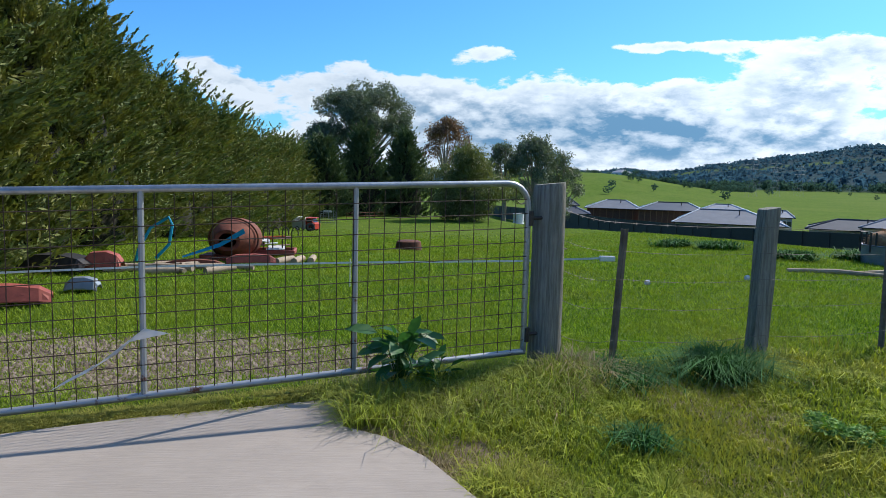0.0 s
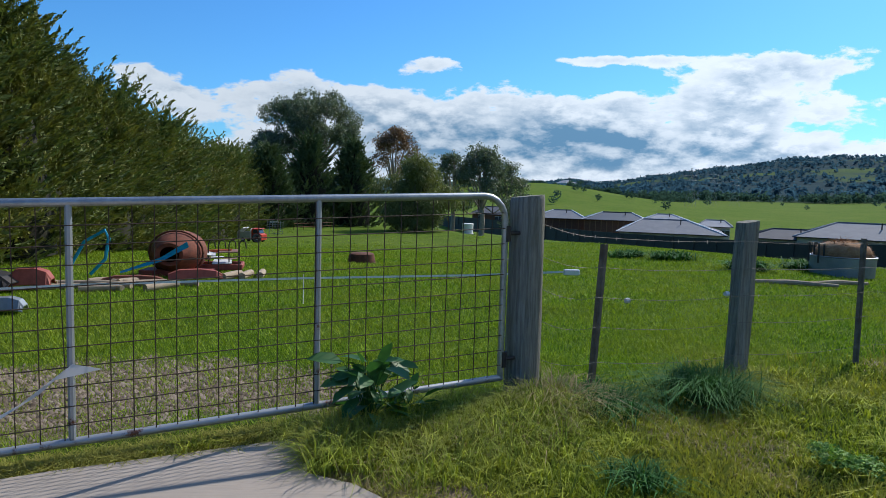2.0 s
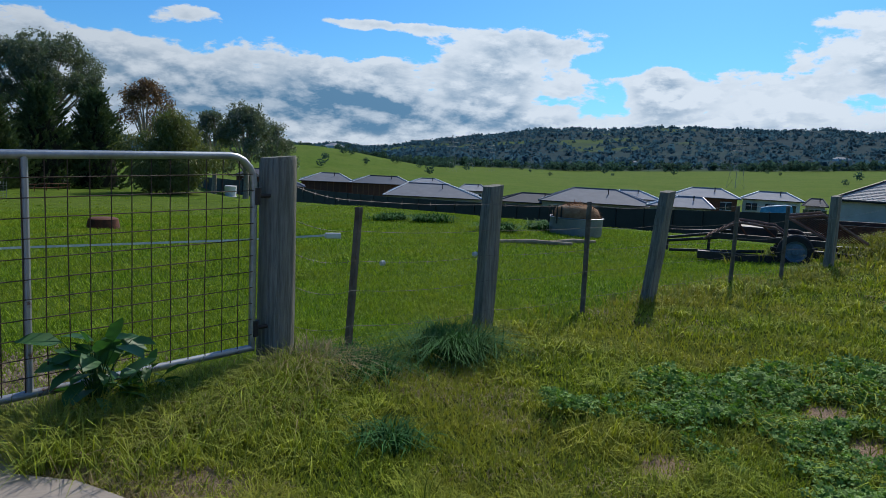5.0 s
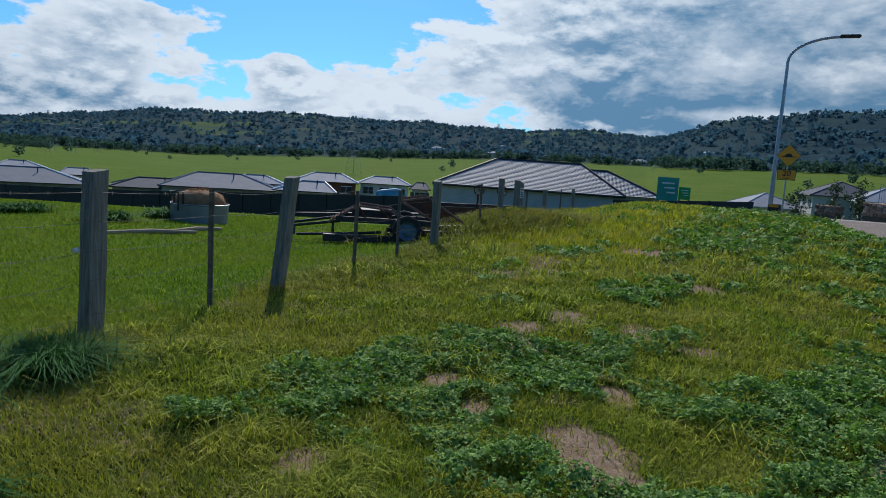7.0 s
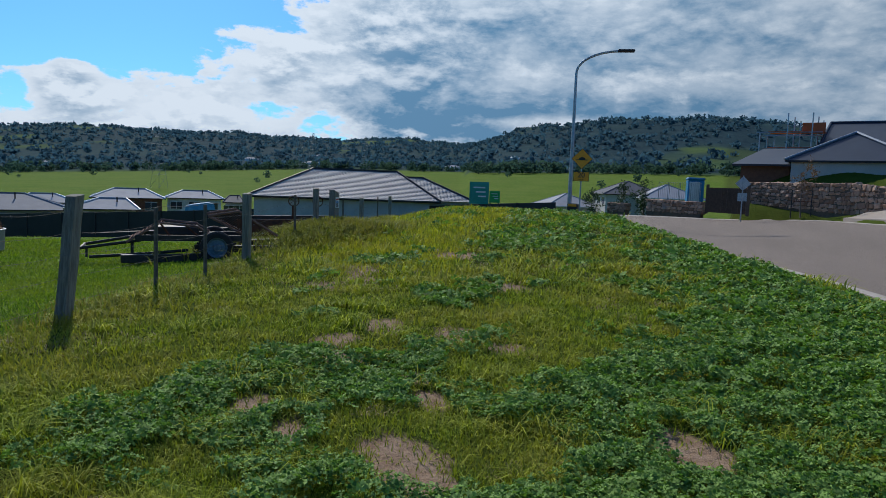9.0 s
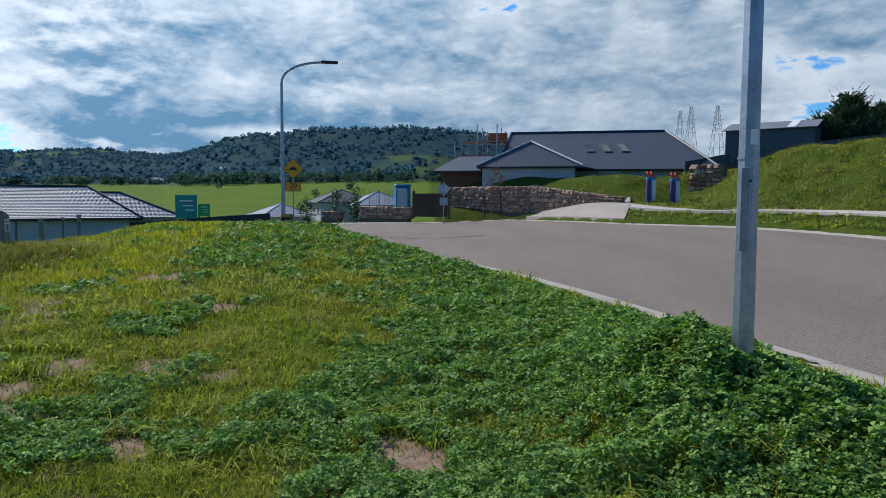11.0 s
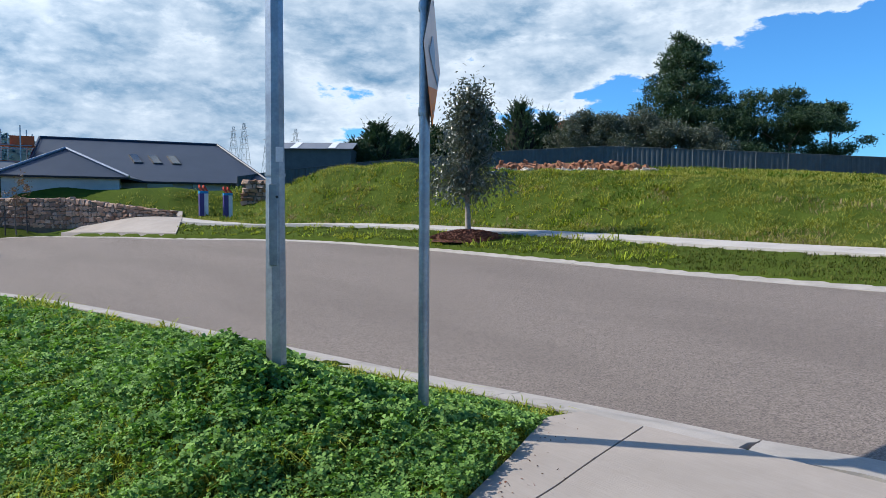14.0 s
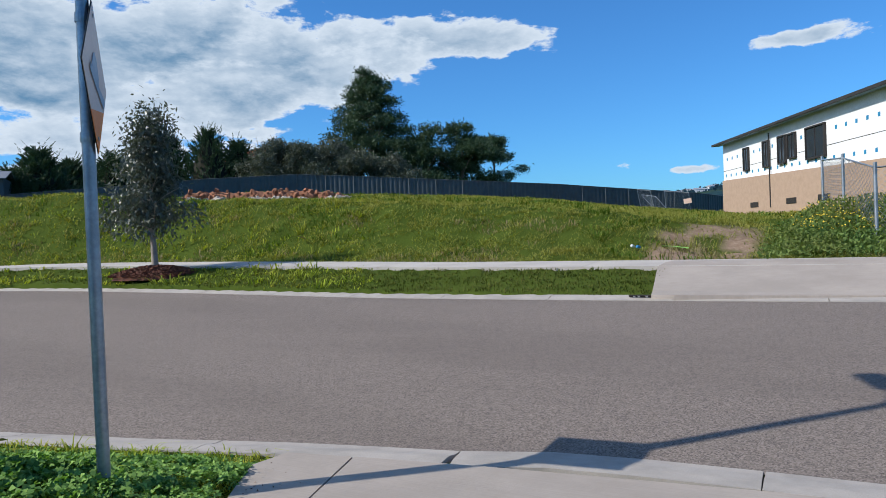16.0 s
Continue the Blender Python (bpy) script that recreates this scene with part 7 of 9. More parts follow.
for x, y, a in ((-2.55, 11.05, 70), (-2.35, 11.15, 85), (-2.15, 11.3, 95)):
    ob = tagged(part("log", Geo().tube([(-0.22, 0, 0.06), (0.05, 0, 0.062), (0.25, 0, 0.06)], [0.055, 0.06, 0.055], 10), M_palewood, None, smooth=True), "short cut pale log beside the rack", "log", "logs in the scrap heap")
    ob.matrix_basis = pose(*spot(x, y), 0, 0, a)


def foot_at(b, e, d0=8.0):
    """Where the ground first sinks to a given angle, walking out along a bearing."""
    best = min(np.arange(d0, 70, 0.25), key=lambda q: abs(1.51 + q * math.tan(radians(e)) - gz(*bearing(b, q)[:2])))
    return Vector((*bearing(b, best)[:2], gz(*bearing(b, best)[:2])))


# small old truck parked along the hedge
tk = foot_at(348.3, -4.72)
ot = thing("old_truck", tk, "small old truck with red cab and pale tray beside the hedge", "truck", turn=-16)
ot.scale = (0.72, 0.72, 0.72)
part("tray_side", Geo().box((-0.55, -0.42, 0.46), (0.95, 0.03, 0.50), None, 0.01), M_beige, ot, "faded grey-green tray side")
part("tray_side", Geo().box((-0.55, 0.42, 0.46), (0.95, 0.03, 0.50), None, 0.01), M_beige, ot)
part("tray_front", Geo().poly([(-0.09, -0.42, 0.14), (-0.04, -0.42, 0.14), (-0.04, -0.42, 0.95), (-0.09, -0.42, 0.80)], (0, 0.84, 0)), M_white, ot)
part("tray_floor", Geo().box((-0.55, 0, 0.26), (0.95, 0.84, 0.05)), M_dark, ot)
part("tailboard", Geo().poly([(-1.04, -0.42, 0.60), (-1.02, -0.42, 0.72), (-0.62, -0.42, 0.98), (-0.60, -0.42, 0.94)], (0, 0.84, 0)), M_white, ot)
part("cab", Geo().poly([(0.0, -0.40, 0.16), (0.72, -0.40, 0.16), (0.74, -0.40, 0.52), (0.56, -0.40, 0.60), (0.42, -0.40, 0.92), (0.05, -0.40, 0.95), (0.0, -0.40, 0.9)], (0, 0.80, 0)), M_red, ot, "faded orange-red cab")
part("windscreen", Geo().poly([(0.57, -0.33, 0.62), (0.57, 0.33, 0.62), (0.45, 0.31, 0.88), (0.45, -0.31, 0.88)], (0.012, 0, 0.006)), M_glass, ot)
part("side_window", Geo().poly([(0.10, -0.405, 0.62), (0.50, -0.405, 0.62), (0.40, -0.405, 0.86), (0.10, -0.405, 0.86)], (0, -0.006, 0)), M_glass, ot)
part("visor", Geo().box((0.5, 0, 0.93), (0.22, 0.78, 0.03), None, 0.008), M_red, ot)
for x in (-0.62, 0.42):
    for y in (-0.4, 0.4):
        wheel(ot, Vector((x, y, 0.16)), 0.16, 0.1, (0, 1, 0), M_white)
p = tk + Vector((0.25, -0.75, 0))
rubber_ring = tagged(part("rubber_ring", Geo().lathe([(0.10, -0.06), (0.2, -0.07), (0.23, -0.03), (0.23, 0.03), (0.2, 0.07), (0.10, 0.06), (0.10, -0.06)], 18, (0, 0, 0.2), Matrix.Rotation(1.2, 3, "X")), M_black, None, smooth=True), "old black tyre leaning before the truck", "tyre")
rubber_ring.matrix_basis = pose(p.x, p.y, gz(p.x, p.y), 0, 0, 25)
# grey cattle panels stacked beyond
fr = thing("cattle_panel", foot_at(350.0, -4.15), "stacked grey steel cattle panels beside the hedge", "panel", turn=-12)
fr.scale = (0.62, 0.62, 0.62)
for k in range(6):
    part("rail", Geo().tube([(-0.8, 0.02 * k, 0.15 + 0.22 * k), (0.85, 0.02 * k, 0.15 + 0.22 * k)], 0.02, 6), M_galv, fr)
for k in range(7):
    part("upright_bar", Geo().tube([(-0.8 + 0.275 * k, 0, 0), (-0.8 + 0.275 * k, 0.15, 1.4)], 0.02, 6), M_galv, fr)
part("board", Geo().box((-0.1, 0.22, 1.28), (0.9, 0.03, 0.2)), M_white, fr)
p, q = foot_at(351.6, -3.75), foot_at(354.6, -3.55)
yr = thing("yard_rail", (0, 0, 0), "low rusty pipe yard rails at the paddock's end", "rail fence")
for k in range(5):
    u = p.lerp(q, k / 4)
    part("post", Geo().tube([(u.x, u.y, gz(u.x, u.y) - 0.1), (u.x, u.y, gz(u.x, u.y) + 0.48)], 0.025, 6), M_rust, yr)
for h in (0.22, 0.46):
    part("rail", Geo().tube([p + Vector((0, 0, h)), q + Vector((0, 0, h))], 0.02, 6), M_rust, yr)
# trough ring and water tub in the grass
ring = tagged(part("trough_ring", Geo().lathe([(0.0, 0.22), (0.22, 0.22), (0.26, 0.20), (0.30, 0.0)], 20), M_rust, None, smooth=True), "low rusty round trough in the grass", "trough")
ring.matrix_basis = pose(*spot(-0.75, 15.0))
tub = thing("water_tub", foot_at(5.9, -3.75), "upturned pale grey tub standing in the paddock", "tub")
tub.scale = (1.5, 1.5, 1.5)
part("tub", Geo().lathe([(0.0, 0.58), (0.28, 0.58), (0.31, 0.56), (0.28, 0.03), (0.30, 0.0)], 24), M_white, tub, smooth=True)
part("rim", Geo().tube([(0.32 * math.cos(a), 0.32 * math.sin(a), 0.02) for a in np.linspace(0, 2 * math.pi, 25)], 0.015, 5, cap=False), M_white, tub)
# fallen branch, litter, salt lick
for x, y, l, a in ((2.9, 17.5, 0.5, 10), (7.0, 12.2, 1.6, -15), (8.2, 12.6, 1.2, 5)):
    ob = tagged(part("timber_offcut", Geo().tube([(-l / 2, 0, 0.04), (0, 0.03, 0.06), (l / 2, 0, 0.04)], [0.04, 0.05, 0.03], 8), M_palewood, None, smooth=True), "grey timber offcut lying in the paddock", "timber", "offcuts")
    ob.matrix_basis = pose(*spot(x, y), 0, 0, a)
# electric fence tape with insulators
tape = thing("fence_tape", (0, 0, 0), "white electric fence tape stretched across the paddock", "electric fence")
tp = [(-7.0, 6.4, 0.30), (-4.9, 7.55, 0.32), (-3.6, 8.24, 0.33), (-1.2, 8.9, 0.36), (1.0, 9.2, 0.40), (2.05, 8.9, 0.50)]
g = Geo()
for a, b in zip(tp[:-1], tp[1:]):
    a, b = Vector(a), Vector(b)
    g.add([a + Vector((0, 0, -0.012)), b + Vector((0, 0, -0.012)), b + Vector((0, 0.004, 0.012)), a + Vector((0, 0.004, 0.012))], [(0, 1, 2, 3)])
part("tape", g, M_white, tape)
for x, y, z in tp[1::2][:2]:
    part("peg", Geo().tube([(x, y, gz(x, y) - 0.1), (x, y, z + 0.05)], 0.006, 5), M_white, tape)
part("tensioner", Geo().box((2.12, 8.86, 0.50), (0.2, 0.06, 0.07), None, 0.01), M_white, tape, "white plastic tape tensioner")
for b, dd, z in ((27.5, 6.0, 0.66), (20.0, 5.6, 0.62)):
    p = az_on_fence(b)
    ins = tagged(part("insulator", Geo().lathe([(0.0, -0.03), (0.03, -0.03), (0.035, 0.0), (0.02, 0.01), (0.035, 0.02), (0.0, 0.04)], 12), M_white, None, smooth=True), "white porcelain insulator on the fence wire", "insulator", "insulators")
    ins.matrix_basis = pose(p.x - 0.25, p.y - 0.09, p.z + z, 0, 90, 15) @ Matrix.Diagonal((0.6, 0.6, 0.6, 1))
# plastic ribbon on the gate
rib = tagged(part("plastic_ribbon", Geo().add([gate.matrix_basis.translation + q for q in (gp(1.27, 0.40) + Vector((0.02, -0.05, 0)), gp(1.40, 0.36) + Vector((0.02, -0.05, 0)), gp(1.2, 0.33) + Vector((0, -0.07, 0)), gp(1.15, 0.27) + Vector((0, -0.05, 0)), gp(1.0, 0.18) + Vector((0, -0.06, 0)), gp(0.9, 0.15) + Vector((0, -0.05, 0)), gp(0.82, 0.10) + Vector((0, -0.06, 0)))], [(0, 1, 2), (0, 2, 3), (2, 4, 3), (3, 4, 5), (4, 6, 5)]), M_ribbon), "torn translucent white plastic tied to the gate", "plastic strip")
ch = thing("gate_chain", gate.matrix_basis.translation + Vector((0, 0, 0)), "rusty chain and padlock holding the gate leaves", "chain")
for k in range(12):
    a = 2 * math.pi * k / 12
    c = gp(-0.08, 0.72) + gax * 0.13 * math.cos(a) + Vector((0.03 * math.sin(a), -0.06 * math.sin(a), 0.03 * math.sin(a)))
    part("link", Geo().tube([c + Vector((0.016 * math.cos(q), 0.012 * math.sin(q), 0.022 * math.sin(q))) for q in np.linspace(0, 2 * math.pi, 9)], 0.005, 4, cap=False), M_rust, ch)
part("padlock", Geo().box(gp(-0.10, 0.62) + Vector((0, -0.05, 0)), (0.045, 0.02, 0.05), None, 0.006), M_dark, ch)

# ---- things across the road ----
# stone walls with separate stones
def stone_wall(name, a, b, h0, h1, label, thick=0.4, size=0.29):
    """A rough wall of fitted stones between two feet."""
    top = tagged(new(name), label, "stone wall", kind="structure")
    a, b = Vector(a), Vector(b)
    L = (b - a).length
    ax = (b - a).normalized()
    nr = Vector((-ax.y, ax.x, 0)).normalized()
    hh = (h0 + h1) / 2
    core = Geo()
    q = [a - nr * thick * 0.42 + Vector((0, 0, -0.4)), b - nr * thick * 0.42 + Vector((0, 0, -0.4)), b - nr * thick * 0.42 + Vector((0, 0, h1 - 0.04)), a - nr * thick * 0.42 + Vector((0, 0, h0 - 0.04))]
    core.poly(q, nr * thick * 0.84)
    part("core", core, M_mortar, top)
    base = stone_mesh
    s = 0.0
    rows = max(3, int(hh / (size * 0.6)))
    for j in range(rows):
        s = -rng.uniform(0, size * 0.5)
        while s < L:
            w = size * rng.uniform(0.45, 1.5)
            k = (s + w / 2) / L
            if 0 < k < 1:
                rh = (h0 + (h1 - h0) * k) / rows
                ob = new("stone", base[int(rng.integers(len(base)))])
                ob.parent = top
                c = a + ax * (s + w / 2) + Vector((0, 0, 0)) + (b - a) * 0
                c.z = a.z + (b.z - a.z) * k + rh * (j + 0.5)
                ob.matrix_basis = Matrix.LocRotScale(c + nr * rng.normal(0, 0.015), Euler((0, rng.normal(0, 0.14), math.atan2(ax.y, ax.x))), (w * 1.02, thick * rng.uniform(0.96, 1.1), rh * rng.uniform(0.85, 1.2)))
            s += w
    return top


stone_mesh = []
for v in range(5):
    bm = bmesh.new()
    bmesh.ops.create_cube(bm, size=1)
    bmesh.ops.bevel(bm, geom=list(bm.edges), offset=0.14, segments=1, affect="EDGES")
    for q in bm.verts:
        q.co += Vector(rng.normal(0, 0.06, 3))
    me = bpy.data.meshes.new("stone")
    bm.to_mesh(me)
    bm.free()
    me.materials.append(M_stone)
    stone_mesh.append(me)
wa, wb, wc = bearing(91.9, 42.3), bearing(99, 38.0), bearing(105.8, 35)
tops = (2.32, 2.32, 1.72)
for q in (wa, wb, wc):
    q.z = gz(q.x, q.y) - 0.12
ha, hb1, hc = (t_ - q.z for t_, q in zip(tops, (wa, wb, wc)))
stone_wall("stone_wall_west", wa, wb, ha, hb1, "low rough brown fieldstone retaining wall")
stone_wall("stone_wall_east", wb, wc, hb1, max(0.3, hc), "low rough brown fieldstone retaining wall tapering down")
pa, pb = bearing(111.1, 38.0), bearing(113.4, 37.6)
pa.z = pb.z = gz(pa.x, pa.y) - 0.15
stone_wall("stone_pillar", pa, pb, 3.38 - pa.z, 3.38 - pa.z, "square brown fieldstone entrance pillar", 0.9, 0.34)
qa, qb = bearing(84.6, 44), bearing(88.6, 42)
qa.z = qb.z = 0.4
stone_wall("stone_wall_low", qa, qb, 0.75, 0.7, "low brown fieldstone wall by the site fence")
qa, qb = bearing(81.6, 46), bearing(83.0, 45)
qa.z = qb.z = 0.2
stone_wall("stone_wall_end", qa, qb, 0.6, 0.6, "short brown fieldstone wall end")
# paling fence and site clutter
pf = tagged(new("paling_fence"), "brown timber paling fence beside the site", "fence", kind="structure")
fa, fb_ = bearing(88.9, 41), bearing(91.8, 39)
for i in range(22):
    c = fa.lerp(fb_, (i + 0.5) / 22)
    part("paling", Geo().box((c.x, c.y, 1.25 + 0.004 * (i % 3)), (0.1, 0.11, 1.35), Matrix.Rotation(radians(rng.normal(0, 3)), 3, "Z")), M_brownwood, pf)
for k in (0.0, 1.0):
    c = fa.lerp(fb_, k)
    part("fence_post", Geo().box((c.x, c.y, 1.3), (0.16, 0.16, 1.6)), M_brownwood, pf)
pt = thing("portable_toilet", (*bearing(88.0, 52)[:2], 0.5), "blue portable toilet on the building site", "toilet cabin", turn=10)
part("cabin", Geo().box((0, 0, 1.0), (1.1, 1.1, 2.0), None, 0.05), M_blue, pt)
part("roof", Geo().box((0, 0, 2.1), (1.2, 1.2, 0.2), None, 0.08), M_blue, pt)
part("door", Geo().box((-0.56, 0.1, 1.0), (0.03, 0.7, 1.8), None, 0.01), M_white, pt)
sf = thing("site_fence", (0, 0, 0), "galvanised temporary wire site fence panels", "site fence")
for i in range(4):
    a, b = bearing(85.3 + 0.8 * i, 45), bearing(86.0 + 0.8 * i, 45)
    pts = [Vector((a.x, a.y, 0.6)), Vector((b.x, b.y, 0.6)), Vector((b.x, b.y, 2.2)), Vector((a.x, a.y, 2.2)), Vector((a.x, a.y, 0.6))]
    part("panel_frame", Geo().tube(pts, 0.02, 5), M_galv, sf)
    for k in range(1, 5):
        u = pts[0].lerp(pts[1], k / 5)
        part("panel_wire", Geo().tube([u, u + Vector((0, 0, 1.6))], 0.007, 4), M_galv, sf)
sgn = thing("stop_sign", ground_at(91.35, 37), "give-way sign seen from behind on a steel pole", "road sign")
part("pole", Geo().tube([(0, 0, -0.2), (0, 0, 2.3)], 0.03, 8), M_galv, sgn)
part("plate", Geo().poly([(0.0, 0.0, 1.55), (-0.1, 0.36, 1.91), (0, 0.0, 2.27), (0.1, -0.36, 1.91)], (0.004, 0, 0)), M_galv, sgn)
part("lower_plate", Geo().box((0, 0, 1.25), (0.01, 0.42, 0.4)), M_galv, sgn)
# staked bare sapling
sa = ground_at(95.4, 39.0)
sap = thing("staked_sapling", sa, "bare brown sapling tied between two dark stakes", "tree")
part("trunk", limbs(0.03, 2.2, 16, rng, 0, 0.32, 0.3), M_bark, sap)
part("crown", crown_mesh("crown", [(rng.normal(0, 0.3), rng.normal(0, 0.3), 1.5 + 0.25 * k, 0.4, 0.4, 0.35) for k in range(5)], 14, 0.12, 0.05, M_redgum, rng), None, sap)
for s in (-0.45, 0.45):
    part("stake", Geo().box((0.0, s, 0.6), (0.05, 0.05, 1.4)), M_dark, sap)
part("tie", Geo().tube([(0, -0.45, 0.75), (0, 0.45, 0.75)], 0.02, 5), M_rust, sap)
# shrubs beside the site
for b_, h_, w_ in ((80.2, 1.7, 0.8), (82.6, 2.3, 0.75), (84.3, 2.5, 0.9)):
    q_ = ground_at(b_, 46)
    gum((q_.x, q_.y, q_.z), h_, w_, M_conifer, "small dark green shrub beside the building site", 0.16, 55.0, 10, z0=0.15, name="garden_shrub", bark=M_bark)
# sign boards beyond the crest
for b, d, w, h, z, mt, lab in ((71.05, 52, 1.45, 1.65, -0.05, M_green, "large green estate sign board on posts"), (72.35, 56, 0.85, 0.95, 0.0, M_brightgreen, "small bright green sign board")):
    p = bearing(b, d, z)
    bd = thing("sign_board", (p.x, p.y, z), lab, "sign", turn=-71 + 90)
    part("board", Geo().box((0, 0, 0.25 + h / 2), (0.06, w, h), None, 0.01), mt, bd)
    for s in (-0.4, 0.4):
        part("leg", Geo().tube([(0.08, s * w, -1.0), (0.08, s * w, 0.2 + h)], 0.05, 6), M_dark, bd)
    for k in range(3):
        part("text_bar", Geo().box((-0.034, -w * 0.08 * k, 0.25 + h * (0.75 - 0.2 * k)), (0.008, w * (0.6 - 0.1 * k), h * 0.06)), M_white, bd)
# cabinet at the lamp's foot
cb = thing("service_pit_box", ground_at(78.6, 31), "dark plastic service cabinet beside the lamp", "cabinet")
part("body", Geo().box((0, 0, 0.22), (0.4, 0.45, 0.45), None, 0.04), M_dark, cb)
part("label_plate", Geo().box((-0.205, 0, 0.36), (0.01, 0.36, 0.1)), M_yellow, cb)
# mulch ring round the street tree
mu = thing("mulch_ring", (TREE.x, TREE.y, TREE.z), "mound of red-brown bark mulch round the tree", "mulch")
part("mound", Geo().lathe([(1.05, -0.08), (0.95, 0.05), (0.7, 0.14), (0.35, 0.2), (0.0, 0.22)], 28), M_mulch, mu, smooth=True)
n = 3800
a, q = rng.random(n) * 2 * math.pi, np.sqrt(rng.random(n)) * 1.12
mc = np.c_[q * np.cos(a), q * np.sin(a), 0.22 * np.clip(1 - (q / 1.1) ** 2, 0, 1) + 0.01 + rng.random(n) * 0.03]
chips = part("mulch_chip", quick("mulch_chip", *blades(mc, unit(rng.normal(size=(n, 3)) * np.array([1, 1, 0.4])), rng.uniform(0.05, 0.13, n), rng.uniform(0.02, 0.05, n), rng), M_mulch), None, mu)
chips["kind"] = "stuff"
# red-roofed house and bare tree beyond the grey fence
p = bearing(137.2, 92)
hip_house((p.x, p.y, 9.4), 8, 7, 2.7, 1.9, 20, M_redroof, M_brick, "old house with an orange-red roof among trees", windows=2)
p = ground_at(137.6, 88)
bt = thing("bare_tree", p, "leafless grey deciduous tree beyond the fence", "tree")
g = Geo()
for i in range(46):
    a, h = rng.random() * 6.28, rng.uniform(5.0, 8.2)
    e_ = Vector((math.cos(a) * rng.uniform(0.5, 2.4), math.sin(a) * rng.uniform(0.5, 2.4), h))
    g.tube([Vector((0, 0, 1.5)), Vector((e_.x * 0.35, e_.y * 0.35, h * 0.55)), e_], [0.09, 0.05, 0.012], 4)
part("branches", g, M_palebark, bt)

# lattice pylons
def pylon(at, h, label):
    top = thing("pylon", at, label, "pylon", "pylons")
    g = Geo()
    w = h * 0.11
    lv = [0, 0.25, 0.45, 0.62, 0.76, 0.88, 1.0]
    cor = [(-1, -1), (1, -1), (1, 1), (-1, 1)]
    ring_ = [[Vector((a * w * (1 - 0.88 * k), b * w * (1 - 0.88 * k), h * k)) for a, b in cor] for k in lv]
    r = h * 0.0026
    for i in range(len(lv) - 1):
        for k in range(4):
            g.tube([ring_[i][k], ring_[i + 1][k]], r, 3)
            g.tube([ring_[i][k], ring_[i + 1][(k + 1) % 4]], r * 0.7, 3)
            g.tube([ring_[i + 1][k], ring_[i + 1][(k + 1) % 4]], r * 0.7, 3)
    part("lattice", g, M_pylon, top)
    for k, l in ((0.68, 0.17), (0.80, 0.20), (0.92, 0.15)):
        part("crossarm", Geo().tube([(-h * l, 0, h * k), (0, 0, h * k + 0.02 * h), (h * l, 0, h * k)], r, 3).tube([(-h * l, 0, h * k), (h * l, 0, h * k)], r, 3), M_pylon, top)
    return top


for b, d, h in ((23.8, 420, 22), (25.4, 480, 22), (27.0, 540, 22), (46.0, 360, 26), (56.6, 640, 34), (57.6, 560, 34), (61.8, 700, 36), (110.2, 520, 40), (111.0, 420, 38), (112.9, 400, 40), (115.0, 560, 46)):
    p = ground_at(b, d)
    if b > 100:
        p.z = 1.5 + d * math.tan(radians(7.2 if b > 110.5 and b < 114 else 6.9)) - h
    pylon(p, h, "grey steel lattice power pylon in the distance")

# lower wing of the near tiled house
for (x0, x1, y0, y1, r0) in ((3.0, 10.4, 0.4, 9.6, 2.05),):
    part("wall", Geo().box(((x0 + x1) / 2, (y0 + y1) / 2, BH / 2 - 1), (x1 - x0 - 1, y1 - y0 - 1, BH + 2)), M_render, big_house)
    c = [(x0, y0, BH), (x1, y0, BH), (x1, y1, BH), (x0, y1, BH)]
    ym = (y0 + y1) / 2
    tiled_slope(c[0], c[1], (x1 - 4.5, ym, BH + r0), (x0, ym, BH + r0), big_house, 18, M_glosstile)
    tiled_slope(c[1], c[2], (x1 - 4.5, ym, BH + r0), (x1 - 4.5, ym, BH + r0), big_house, 18, M_glosstile)
    tiled_slope(c[2], c[3], (x0, ym, BH + r0), (x1 - 4.5, ym, BH + r0), big_house, 18, M_glosstile)
    for a, b in ((c[1], (x1 - 4.5, ym, BH + r0)), (c[2], (x1 - 4.5, ym, BH + r0)), ((x0, ym, BH + r0), (x1 - 4.5, ym, BH + r0))):
        part("ridge_cap", Geo().tube([Vector(a) + Vector((0, 0, 0.06)), Vector(b) + Vector((0, 0, 0.06))], 0.12, 6), M_dark, big_house)


# ---- the excavated cut on the slope ----
cutp = tagged(new("excavated_cut"), "raw orange clay face of an excavated cut with rubble", "earth cut", kind="structure")
cb_, nu, nw = np.linspace(130.2, 144.2, 90), 90, 7
V, F = [], []
for j in range(nw):
    t = j / (nw - 1)
    for i, b in enumerate(cb_):
        fade = min(1.0, (b - 130.0) / 1.5, (144.4 - b) / 1.8)
        d = 47.2 + 1.3 * t + rng.normal(0, 0.10)
        p = bearing(b, d)
        base = gz(*bearing(b, 47.2)[:2])
        V.append((p.x, p.y, base - 0.12 + (0.95 * fade * t) + rng.normal(0, 0.04) * fade))
for j in range(nw - 1):
    for i in range(nu - 1):
        F.append((j * nu + i, j * nu + i + 1, (j + 1) * nu + i + 1, (j + 1) * nu + i))
part("clay_face", quick("clay_face", V, F, M_redsoil), None, cutp)
pale_stone = []
for me in stone_mesh[:3]:
    m2 = me.copy()
    m2.materials[0] = M_palestone
    pale_stone.append(m2)
clay_stone = []
for me in stone_mesh[:3]:
    m2 = me.copy()
    m2.materials[0] = M_redsoil
    clay_stone.append(m2)
